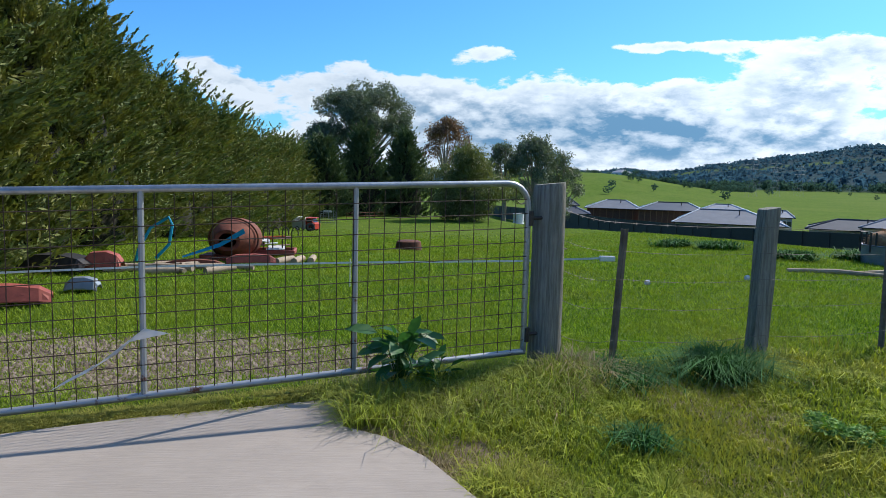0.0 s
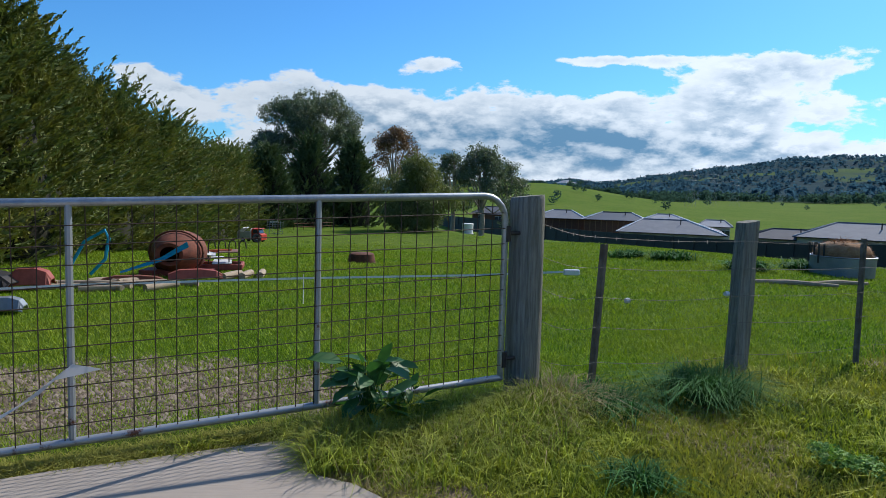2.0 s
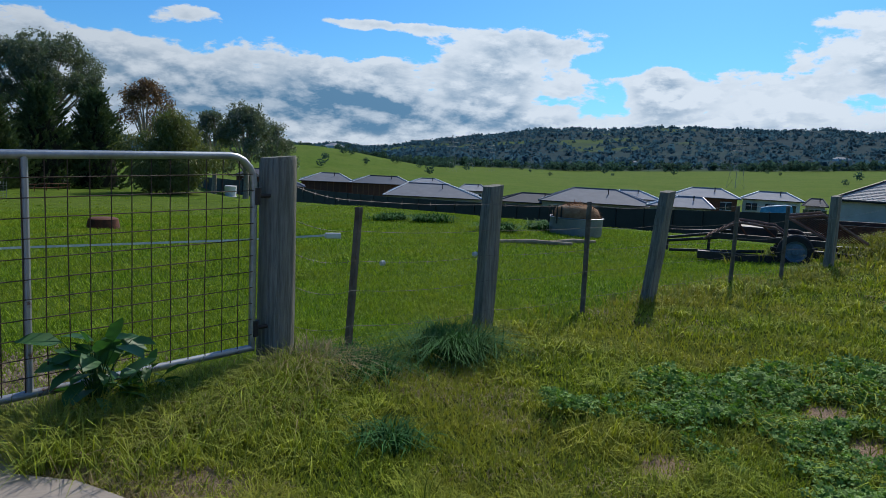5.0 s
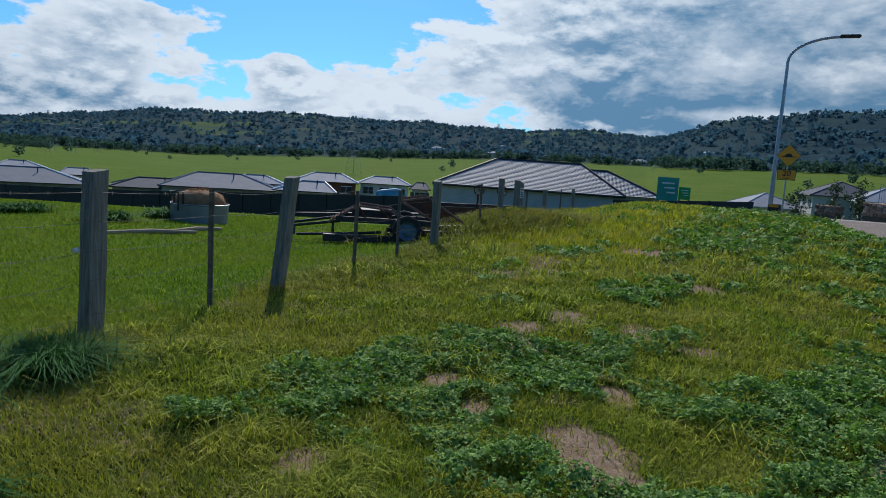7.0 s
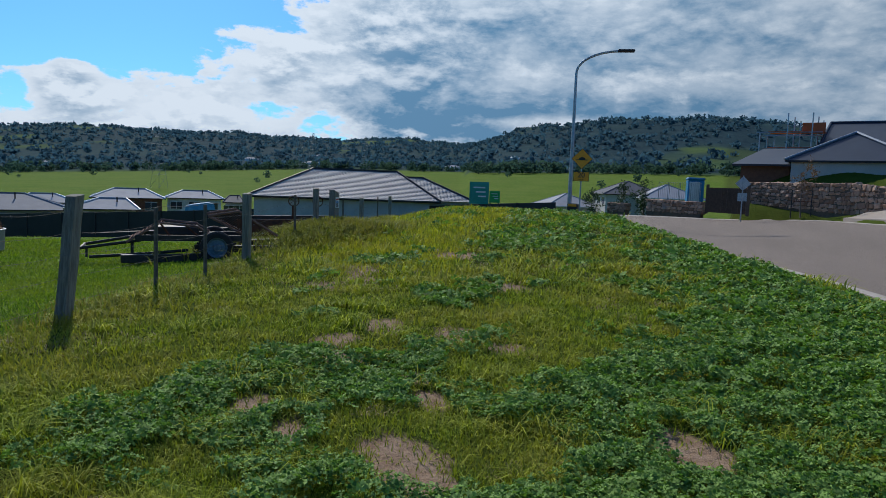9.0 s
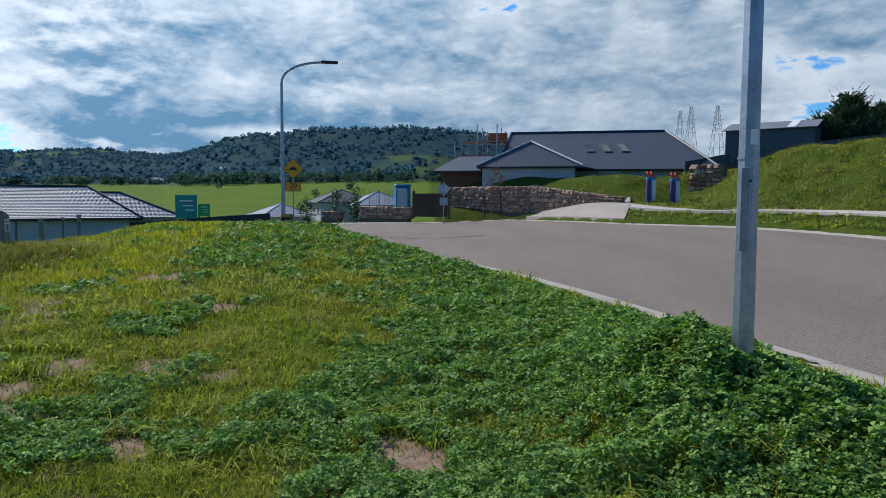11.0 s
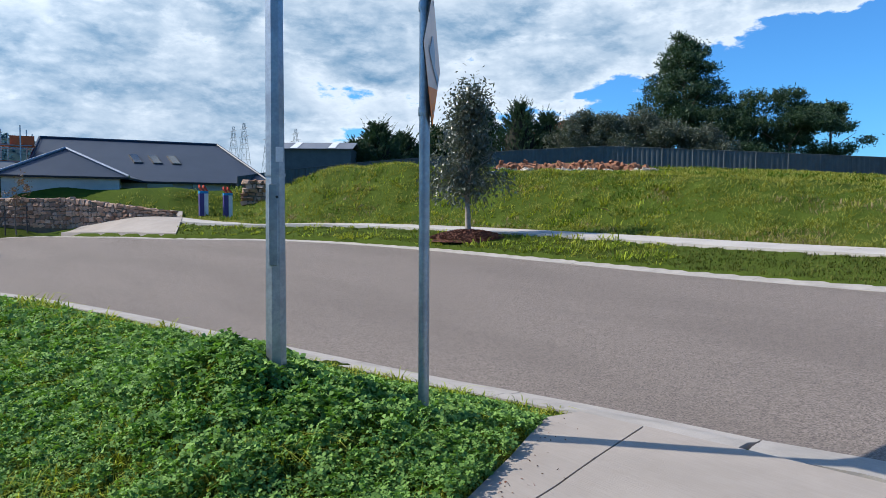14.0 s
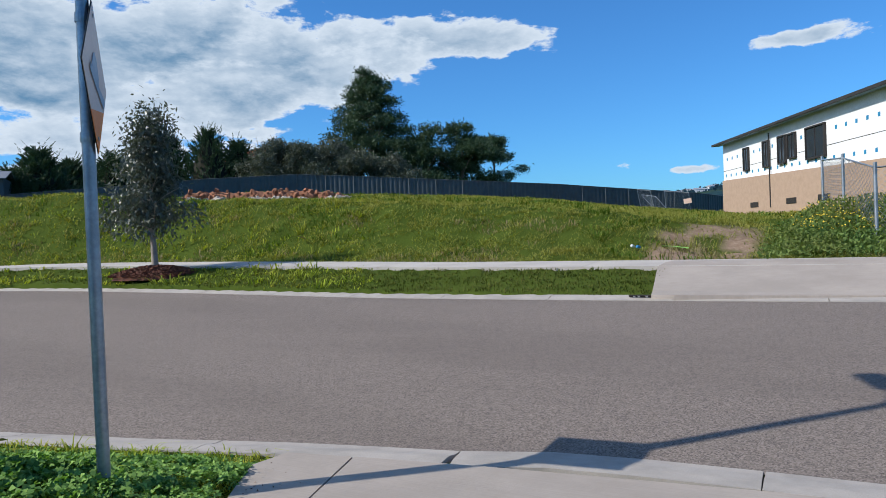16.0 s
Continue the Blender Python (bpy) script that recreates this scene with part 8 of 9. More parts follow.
for i in range(230):
    b = rng.uniform(131.0, 144.3)
    up_k = rng.random()
    low_ = up_k < 0.5
    d = 46.8 + rng.normal(0, 0.25) if low_ else 47.2 + 1.2 * (up_k - 0.5) * 2
    p = bearing(b, d)
    st_ = new("rubble_stone", (pale_stone if low_ else clay_stone)[int(rng.integers(3))])
    st_.parent = cutp
    k = rng.uniform(0.14, 0.38)
    z = gz(*bearing(b, 46.8)[:2]) + (0.05 + 0.1 * rng.random() if low_ else 0.9 * (up_k - 0.5) * 2 * min(1, (144.4 - b) / 1.8, (b - 130) / 1.5))
    st_.matrix_basis = Matrix.LocRotScale((p.x, p.y, z), Euler(tuple(rng.uniform(0, 3, 3))), (k * 1.3, k, k * 0.8))

# ---- wire site fences beyond the far driveway ----
def wire_panel(parent, a, b, h, lean=(0, 0, 0), cells=14):
    """A tube-framed panel with a diagonal wire mesh."""
    a, b = Vector(a), Vector(b)
    up3 = Vector((0, 0, h)) + Vector(lean)
    part("panel_frame", Geo().tube([a, b, b + up3, a + up3, a], 0.022, 5), M_galv, parent)
    g = Geo()
    n = cells
    m_ = max(3, int(n * h / (b - a).length))
    for i in range(-m_, n):
        for s in (1, -1):
            i0, i1 = i, i + m_
            k0, k1 = 0.0, 1.0
            if i0 < 0:
                k0 = -i0 / m_
                i0 = 0
            if i1 > n:
                k1 = (n - i) / m_
                i1 = n
            if s < 0:
                p0, p1 = a.lerp(b, i0 / n) + up3 * k0, a.lerp(b, i1 / n) + up3 * k1
            else:
                p0, p1 = b.lerp(a, i0 / n) + up3 * k0, b.lerp(a, i1 / n) + up3 * k1
            g.tube([p0, p1], 0.003, 3)
    part("wire_mesh", g, M_galv, parent)


cf = thing("chain_link_fence", (0, 0, 0), "tall chain-link fence on galvanised posts beside the weeds", "wire fence")
cpts = [(0.35, -21.0), (-0.05, -18.4), (-0.51, -15.75), (-2.9, -15.9)]
for x, y in cpts:
    part("fence_post", Geo().tube([(x, y, gz(x, y) - 0.3), (x, y, gz(x, y) + 1.75)], 0.035, 8), M_galv, cf)
for (x0, y0), (x1, y1) in zip(cpts[:-1], cpts[1:]):
    wire_panel(cf, (x0, y0, gz(x0, y0) + 0.05), (x1, y1, gz(x1, y1) + 0.05), 1.6, cells=22)
lf_ = thing("temporary_fence", (0, 0, 0), "leaning temporary wire fence panels in the far corner", "site fence")
for b0, b1, d0, h, ln_ in ((167.5, 168.5, 60, 1.5, (0.2, 0.3, 0)), (168.5, 169.6, 56, 1.3, (1.0, -0.2, -0.1)), (169.4, 171.2, 62, 1.6, (0.1, 0, 0))):
    p0, p1 = bearing(b0, d0), bearing(b1, d0 - 1)
    wire_panel(lf_, (p0.x, p0.y, gz(p0.x, p0.y)), (p1.x, p1.y, gz(p1.x, p1.y)), h, ln_, 8)
p = bearing(171.0, 58)
nb = tagged(part("notice_board", Geo().box((0, 0, 0), (0.6, 0.03, 0.38)), M_fadedface), "small white notice hung on the temporary fence", "sign")
nb.matrix_basis = pose(p.x, p.y, gz(p.x, p.y) + 0.95, 0, 8, 0)

# ---- litter ----
for x, y, mt, lab in ((4.2, -15.72, M_white, "crushed white and blue drink can in the grass"), (4.05, -15.62, M_blue, "crushed blue drink can in the grass")):
    ob = tagged(part("drink_can", Geo().lathe([(0.0, 0), (0.03, 0.0), (0.034, 0.012), (0.034, 0.105), (0.028, 0.12), (0.0, 0.12)], 12), mt, None, smooth=True), lab, "can", "litter")
    ob.matrix_basis = pose(x, y, gz(x, y) + 0.10, 80, 0, 40 * x)
ob = tagged(part("plastic_sheet", Geo().add([(-0.28, -0.1, 0.02), (0.05, -0.16, 0.06), (0.3, -0.04, 0.03), (0.26, 0.14, 0.09), (-0.02, 0.12, 0.05), (-0.3, 0.1, 0.0)], [(0, 1, 4, 5), (1, 2, 3, 4)]), M_lime), "crumpled lime green plastic on bare soil", "plastic sheet", "litter")
ob.matrix_basis = pose(3.3, -15.75, gz(3.3, -15.75) + 0.05)
ob = tagged(part("paper_scrap", Geo().add([(-0.16, -0.05, 0.0), (0.1, -0.1, 0.05), (0.2, 0.08, 0.12), (-0.05, 0.1, 0.1)], [(0, 1, 3), (1, 2, 3)]), M_palewood), "pale crumpled paper caught in the bank grass", "paper", "litter")
ob.matrix_basis = pose(14.07, -16.04, gz(14.07, -16.04) + 0.18)
# plain bars where a number is painted on the far kerb
km = tagged(part("kerb_plate", Geo().box((0, 0, 0), (0.36, 0.012, 0.075), None, 0.003), M_dark), "dark painted panel on the kerb face", "kerb panel")
km.matrix_basis = pose(2.93, -10.46 - 0.10, float(road_z(2.93, -10.56)) + 0.045, -55, 0, 0)
for k in (-0.09, 0.03, 0.10):
    part("bar", Geo().box((k, 0.008, 0.0), (0.035, 0.006, 0.05)), M_white, km)
# crumbs of soil and dead leaves along the drive's edge
n = 110
t = rng.random(n)
ex_ = np.interp(t, [0, 0.25, 0.5, 1], [3.55, 3.15, 2.75, 1.3]) - np.abs(rng.normal(0, 0.16, n))
ey_ = np.interp(t, [0, 0.25, 0.5, 1], [-2.95, -2.2, -1.5, 1.1]) - 0.05
cc = np.c_[ex_, ey_, drive_z(ex_, ey_) + 0.004]
tagged(new("leaf_crumbs", quick("leaf_crumbs", *blades(cc, unit(rng.normal(size=(n, 3)) * np.array([1, 1, 0.25])), rng.uniform(0.006, 0.022, n), rng.uniform(0.005, 0.012, n), rng), M_mulch)), "dead leaf crumbs scattered on the concrete's edge", "leaf litter", kind="stuff")

# ---- grass, clover, weeds: past counting ----
M_grass = leafmat("grass blades", (0.058, 0.112, 0.012), (0.40, 0.47, 0.052), 0.3, 0.8, (1.1, 1.15, 0.5), 0.9, (0.38, 0.34, 0.07), 0.1)
M_rank = leafmat("rank grass", (0.06, 0.11, 0.014), (0.42, 0.50, 0.07), 0.3, 0.7, (1.1, 1.15, 0.5), 1.6, (0.24, 0.24, 0.05), 0.12)
M_paddock = leafmat("paddock grass", (0.05, 0.13, 0.010), (0.30, 0.43, 0.036), 0.3, 0.8, (1.05, 1.15, 0.5), 0.5, (0.27, 0.30, 0.04), 0.1)
M_dry = leafmat("dry grass", (0.26, 0.20, 0.095), (0.36, 0.29, 0.15), 0.3, 0.7, (1, 1, 0.8), 0.8)
M_olive = leafmat("bank grass", (0.125, 0.155, 0.026), (0.32, 0.335, 0.078), 0.3, 0.75, (1.1, 1.1, 0.5), 0.7, (0.32, 0.29, 0.075), 0.1)
M_clover = leafmat("clover leaves", (0.034, 0.105, 0.024), (0.28, 0.45, 0.115), 0.23, 0.7, (1.0, 1.2, 0.5), 1.0, (0.125, 0.235, 0.045), 0.12)
M_tuft = leafmat("long blue-green grass", (0.016, 0.07, 0.018), (0.055, 0.17, 0.042), 0.2, 0.8, (1.0, 1.1, 0.6), 1.0, None, 0.1)
M_broad = leafmat("broad weed leaves", (0.03, 0.11, 0.035), (0.075, 0.19, 0.06), 0.3, 0.5, (1.0, 1.2, 0.5), 1.5, None, 0.25)
M_strip = leafmat("mown strip grass", (0.045, 0.07, 0.014), (0.125, 0.14, 0.03), 0.25, 0.8, (1.0, 1.1, 0.5), 0.8, (0.15, 0.14, 0.04), 0.08)
M_bankdark = leafmat("dark bank grass", (0.06, 0.12, 0.018), (0.13, 0.20, 0.03), 0.25, 0.8, (1.0, 1.1, 0.5), 0.5, None, 0.08)
M_weed = leafmat("roadside weed leaves", (0.045, 0.10, 0.025), (0.17, 0.25, 0.065), 0.3, 0.6, (1.0, 1.15, 0.5), 0.8, (0.20, 0.21, 0.06), 0.15)
M_flower = Mat("yellow petals", 0.6).color((0.75, 0.52, 0.03)).m


def surf(x, y):
    return land(x, y) + 0.05 * (vnoise(x, y, 0.7, 61) - 0.5)


def polar(n, r0, r1, b0, b1, r):
    d = np.exp(r.uniform(math.log(r0), math.log(r1), n))
    b = np.radians(r.uniform(b0, b1, n))
    return 0.3 + d * np.sin(b), 0.4 + d * np.cos(b), d


def blocked(x, y):
    k = on_road(x, y, 0.34) | on_drive(x, y)
    out = edge_gap(np.minimum(x, 38.0), far_line) - y
    k |= (out > 2.3) & (out < 3.7) & (x < 34)
    k |= inside([(2.75, -10.75), (3.1, -14.0), (-1.0, -14.1), (-0.7, -12.5), (-3.6, -11.1)], x, y)
    k |= inside([(28.35, -7.6), (36.6, -4.8), (37.9, -7.1), (35.6, -10.0), (32.0, -8.9)], x, y)
    return k


def outside_fence(x, y):
    return (y < fence_y(x) - 0.02) & ~((x < 0.62) & (y > 3.33 + 0.413 * (x + 2.84)))


def clover_zone(x, y):
    n = vnoise(x, y, 0.9, 71, 3)
    off = fence_y(x) - y
    bias = 0.42 * sstep(x, 1.9, 3.9) * sstep(-y, -2.4, 0.0) + 0.2 * np.exp(-((y - edge_gap(x, near_line)) / 1.3) ** 2) * sstep(x, 2.5, 4.0)
    bias = bias + 0.05 * sstep(x, 1.9, 3.0) * sstep(off, 1.4, 2.6) + 0.06 * np.exp(-((x - 3.6) / 1.3) ** 2 - ((y - 2.7) / 0.7) ** 2) + 0.16 * sstep(x, 12, 15) * sstep(off, 4, 6)
    bias = bias - 0.26 * np.exp(-((x - 9) / 3.5) ** 2 - ((y - 1.9) / 0.8) ** 2) - 0.5 * (1 - sstep(off, 0.9, 1.9)) - 0.4 * (1 - sstep(x + 1.4 * (vnoise(x, y, 0.6, 73, 2) - 0.5), 1.5, 3.0))
    return sstep(n + bias, 0.60, 0.70) * outside_fence(x, y)


def make_blades(x, y, h, w, lean, r, material, name, label, per=8, spread=0.03):
    """Tufts of bent, tapering blades at given places."""
    n = len(x)
    X, Y, Hh, Ww = (np.repeat(q, per) for q in (x, y, h, w))
    sp_ = np.repeat(spread, per) if np.ndim(spread) else spread
    a = r.uniform(0, 2 * math.pi, n * per)
    q = np.sqrt(r.random(n * per)) * sp_
    X, Y = X + q * np.cos(a), Y + q * np.sin(a)
    Z = surf(X, Y) - 0.01
    Hh = Hh * r.uniform(0.55, 1.25, n * per)
    ln = lean * r.uniform(0.3, 1.5, n * per)
    a2 = a + r.normal(0, 0.7, n * per)
    ca, sa_ = np.cos(a2), np.sin(a2)
    wx, wy = -sa_ * Ww / 2, ca * Ww / 2
    m1, m2 = 0.55, 1.0
    v = np.empty((n * per, 5, 3), np.float32)
    v[:, 0] = np.c_[X - wx, Y - wy, Z]
    v[:, 1] = np.c_[X + wx, Y + wy, Z]
    mx, my, mz = X + ca * Hh * ln * 0.35, Y + sa_ * Hh * ln * 0.35, Z + Hh * 0.6
    v[:, 2] = np.c_[mx - wx * 0.75, my - wy * 0.75, mz]
    v[:, 3] = np.c_[mx + wx * 0.75, my + wy * 0.75, mz]
    v[:, 4] = np.c_[X + ca * Hh * ln, Y + sa_ * Hh * ln, Z + Hh * np.clip(1.05 - 0.35 * ln, 0.3, 1)]
    k = (np.arange(n * per) * 5)[:, None]
    f = np.concatenate([k + [0, 1, 3], k + [0, 3, 2], k + [2, 3, 4]])
    return tagged(new(name, quick(name, v.reshape(-1, 3), f, material)), label, "grass", kind="stuff")


def pick(n, r0, r1, b0, b1, r, keep):
    x, y, d = polar(n, r0, r1, b0, b1, r)
    k = (r.random(n) < keep(x, y)) & ~blocked(x, y)
    return x[k], y[k], d[k]


rg_ = np.random.default_rng(21)


def soil_at(x, y):
    m = ground_masks(x, y)
    return np.maximum(m[1], m[2] * 0.8)


def short_grass(n, r0, r1, b0, b1, keep, h, w, material, name, label, per=9, spread=0.06):
    """A close sward of single short blades."""
    x, y, d = pick(n, r0, r1, b0, b1, rg_, keep)
    X, Y, D = (np.repeat(q, per) for q in (x, y, d))
    m = len(X)
    k = np.clip(D / r0, 1, 4) ** 0.8
    X, Y = X + rg_.normal(0, spread, m) * k, Y + rg_.normal(0, spread, m) * k
    ok = ~on_drive(X, Y) & ~on_road(X, Y, 0.38)
    X, Y, k = X[ok], Y[ok], k[ok]
    m = len(X)
    Z = surf(X, Y) - 0.006
    a, l, hh = rg_.uniform(0, 6.28, m), rg_.uniform(0.2, 1.3, m), h * rg_.uniform(0.5, 1.4, m) * k ** 0.4
    ca, sa_ = np.cos(a), np.sin(a)
    ww = w * k / 2
    v = np.stack([np.c_[X - sa_ * ww, Y + ca * ww, Z], np.c_[X + sa_ * ww, Y - ca * ww, Z], np.c_[X + ca * hh * l, Y + sa_ * hh * l, Z + hh]], 1).reshape(-1, 3)
    return tagged(new(name, quick(name, v, np.arange(3 * m).reshape(m, 3), material)), label, "grass", kind="stuff")


short_grass(44000, 2.3, 18, 325, 505, lambda x, y: outside_fence(x, y) * (1 - 0.95 * soil_at(x, y)) * (1 - 0.55 * clover_zone(x, y)), 0.038, 0.0060, M_grass, "verge_sward", "close short green sward on the verge")
short_grass(52000, 4.2, 34, 308, 432, lambda x, y: (~outside_fence(x, y)) * (1 - 0.9 * soil_at(x, y)), 0.034, 0.0075, M_paddock, "paddock_sward", "close grazed green sward in the paddock", 9, 0.11)
# verge grass
x, y, d = pick(9000, 0.4, 2.4, 300, 560, rg_, lambda x, y: outside_fence(x, y) * 1.0)
make_blades(x, y, 0.02 + 0.10 * vnoise(x, y, 0.30, 81, 2) ** 2, np.full(len(x), 0.005), 1.35, rg_, M_grass, "near_grass", "short green grass beside the apron", 8, 0.04)
x, y, d = pick(60000, 2.3, 32, 325, 505, rg_, lambda x, y: outside_fence(x, y) * (1 - 0.97 * soil_at(x, y)) * (1 - 0.5 * clover_zone(x, y)) * (0.12 + 0.88 * sstep(vnoise(x, y, 0.22, 83, 2), 0.36, 0.56)))
hgt = (0.02 + 0.16 * vnoise(x, y, 0.30, 81, 2) ** 2 * rg_.uniform(0.6, 1.5, len(x))) * np.clip(d / 6, 1, 2.0)
make_blades(x, y, hgt, 0.0058 * np.clip(d / 3.2, 1, 7), 1.35, rg_, M_grass, "verge_grass", "short green and yellowing verge grass", 8, 0.035 * np.clip(d / 4, 1, 5))
dryk = lambda x, y: outside_fence(x, y) * sstep(vnoise(x, y, 0.9, 91, 3) + 0.35 * np.exp(-((x - 0.15) / 0.5) ** 2 - ((y - 3.2) / 0.7) ** 2) + 0.22 * np.exp(-((x - 3.3) / 0.8) ** 2 - ((y - 4.9) / 0.6) ** 2) + 0.2 * np.exp(-((x - 1.76) / 0.45) ** 2 - ((y - 4.4) / 0.3) ** 2), 0.60, 0.78) * (1 - clover_zone(x, y))
x, y, d = pick(22000, 2.4, 25, 330, 480, rg_, dryk)
make_blades(x, y, 0.05 * np.ones(len(x)) * np.clip(d / 6, 1, 2), 0.004 * np.clip(d / 3.0, 1, 6), 1.4, rg_, M_dry, "dry_grass", "straw-coloured dry grass on the verge", 8, 0.05 * np.clip(d / 4, 1, 5))
# yellow-green grass on the crest along the fence, sunlight put into its lighter colour
M_sunlitcrest = leafmat("sunlit-tone crest grass", (0.20, 0.24, 0.022), (0.50, 0.52, 0.055), 0.35, 0.8, (1.1, 1.1, 0.45), 0.9, (0.46, 0.42, 0.07), 0.06)
short_grass(9000, 7, 32, 415, 452, lambda x, y: outside_fence(x, y) * sstep(x, 8, 13) * (1 - sstep(fence_y(x) - y, 1.2 + 0.12 * x, 2.8 + 0.16 * x)) * (1 - 0.9 * soil_at(x, y)) * (1 - 0.7 * clover_zone(x, y)), 0.09, 0.016, M_sunlitcrest, "crest_grass", "sunlit yellow-green grass on the low crest", 9, 0.10)
# paddock grass
x, y, d = pick(40000, 4.2, 48, 308, 432, rg_, lambda x, y: (~outside_fence(x, y)) * (1 - 0.9 * soil_at(x, y)) * (0.45 + 0.55 * sstep(vnoise(x, y, 1.3, 95), 0.35, 0.6)) * (0.2 + 0.8 * sstep(vnoise(x, y, 0.35, 97, 2), 0.36, 0.56)))
make_blades(x, y, (0.015 + 0.12 * vnoise(x, y, 0.55, 96, 2) ** 2 * rg_.uniform(0.6, 1.4, len(x))), 0.005 * np.clip(d / 4.5, 1, 8), 1.2, rg_, M_paddock, "paddock_grass", "bright green grazed paddock grass", 7, 0.07 * np.clip(d / 6, 1, 5))
# long grass along the gate, posts and fence
n = 3600
t = rg_.random(n)
ga = np.array([GATE_L.x, GATE_L.y])
gb = np.array([GATE_R.x + 0.2, GATE_R.y + 0.05])
t = 0.62 + 0.42 * t
x = ga[0] + (gb[0] - ga[0]) * t + rg_.normal(0, 0.10, n)
y = ga[1] + (gb[1] - ga[1]) * t - 0.10 - np.abs(rg_.normal(0, 0.34, n))
k = ~on_drive(x, y) & (rg_.random(n) < sstep(vnoise(x, y, 0.22, 87, 2), 0.25, 0.55))
x, y = x[k], y[k]
make_blades(x, y, (0.10 + 0.14 * rg_.random(len(x))) * (0.6 + 0.7 * vnoise(x, y, 0.35, 88, 2)), np.full(len(x), 0.0055), 1.25, rg_, M_rank, "gate_grass", "rank long green grass along the gate", 6, 0.05)
# matted brown fringe along the concrete
n = 1500
t = rg_.random(n)
x = np.interp(t, [0, 0.2, 0.4, 0.65, 1], [-0.5, -0.1, 0.25, 1.3, 2.8]) + np.abs(rg_.normal(0, 0.10, n)) + 0.03
y = np.interp(t, [0, 0.2, 0.4, 0.65, 1], [3.6, 3.22, 2.6, 1.1, -1.5]) + rg_.normal(0, 0.06, n)
k = ~on_drive(x, y) & (rg_.random(n) < sstep(vnoise(x, y, 0.4, 89, 2), 0.3, 0.55))
make_blades(x[k], y[k], np.full(k.sum(), 0.05), np.full(k.sum(), 0.004), 1.7, rg_, M_dry, "edge_dry_grass", "matted brown dead grass along the concrete's edge", 7, 0.05)
x = rg_.uniform(-0.5, 0.9, 260)
y = 4.15 + 0.33 * x + rg_.normal(0, 0.22, 260)
k = ~on_drive(x, y)
make_blades(x[k], y[k], np.full(k.sum(), 0.16), np.full(k.sum(), 0.005), 1.2, rg_, M_dry, "gate_dry_grass", "straw-coloured long grass along the gate", 5, 0.06)
n = 1500
x = ga[0] + (GATE_R.x - ga[0]) * rg_.random(n) * 0.62
y = ga[1] + 0.413 * (x - ga[0]) - 0.06 + rg_.normal(0, 0.055, n)
k = ~on_drive(x, y)
make_blades(x[k], y[k], np.full(k.sum(), 0.08), np.full(k.sum(), 0.005), 1.2, rg_, M_olive, "gate_edge_grass", "yellow-green grass strip under the gate", 7, 0.05)
x = rg_.uniform(1.0, 26, 2400)
y = fence_y(x) + rg_.normal(-0.1, 0.25, 2400)
k = rg_.random(2400) < sstep(vnoise(x, y, 0.8, 101), 0.35, 0.7)
x, y = x[k], y[k]
make_blades(x, y, 0.10 + 0.10 * rg_.random(len(x)) + 0.10 * (x > 12), 0.006 * np.clip(np.hypot(x, y) / 5, 1, 4), 1.0, rg_, M_olive, "fence_grass", "longer grass along the wire fence", 8, 0.06 * np.clip(np.hypot(x, y) / 6, 1, 3))
# mound of long yellow-green grass at the marker post
x, y = 14.8 + rg_.normal(0, 1.6, 1500), 9.2 + rg_.normal(0, 0.6, 1500)
make_blades(x, y, np.full(1500, 0.30), np.full(1500, 0.022), 1.0, rg_, M_olive, "mound_grass", "long yellow-green grass over the mound", 8, 0.12)


def tuft(x, y, rad, h, n, material, label, w=0.009, name="grass_tuft"):
    q = rg_.normal(0, rad * 0.5, (n, 2))
    ob = make_blades(x + q[:, 0], y + q[:, 1], np.full(n, h), np.full(n, w), 1.5, rg_, material, name, label, 6, rad * 0.25)
    ob["kind"] = ""
    del ob["kind"]
    return tagged(ob, category="grass tuft")


tuft(1.98, 4.84, 0.22, 0.27, 240, M_tuft, "dense dark green tussock of long grass by the post", 0.0075)
tuft(1.07, 3.50, 0.13, 0.11, 50, M_tuft, "small blue-green grass tuft on the verge", 0.009)
tuft(1.22, 4.58, 0.24, 0.20, 130, M_tuft, "green grass tuft beside the gate post", 0.008)
tuft(0.92, 4.62, 0.16, 0.26, 70, M_dry, "yellowing grass tuft at the post's foot", 0.006)
for x, y, rad, h in ((9.4, 15.6, 0.35, 0.26), (7.6, 14.8, 0.3, 0.3), (7.0, 17.5, 0.4, 0.28), (10.8, 17.2, 0.45, 0.3), (6.2, 18.5, 0.35, 0.26), (12.8, 10.6, 0.4, 0.35)):
    tuft(x, y, rad, h, 90, M_tuft, "dark green weed clump in the paddock", 0.03, "weed_clump")


leaf_me = Geo().add([(0, 0, 0), (0.3, 0.26, 0.06), (0.3, 0, 0.0), (0.3, -0.26, 0.06), (0.7, 0.22, 0.03), (0.7, 0, -0.03), (0.7, -0.22, 0.03), (1.0, 0, -0.12)], [(0, 2, 1), (0, 3, 2), (1, 2, 5, 4), (2, 3, 6, 5), (4, 5, 7), (5, 6, 7)]).mesh("leaf", M_broad, True)


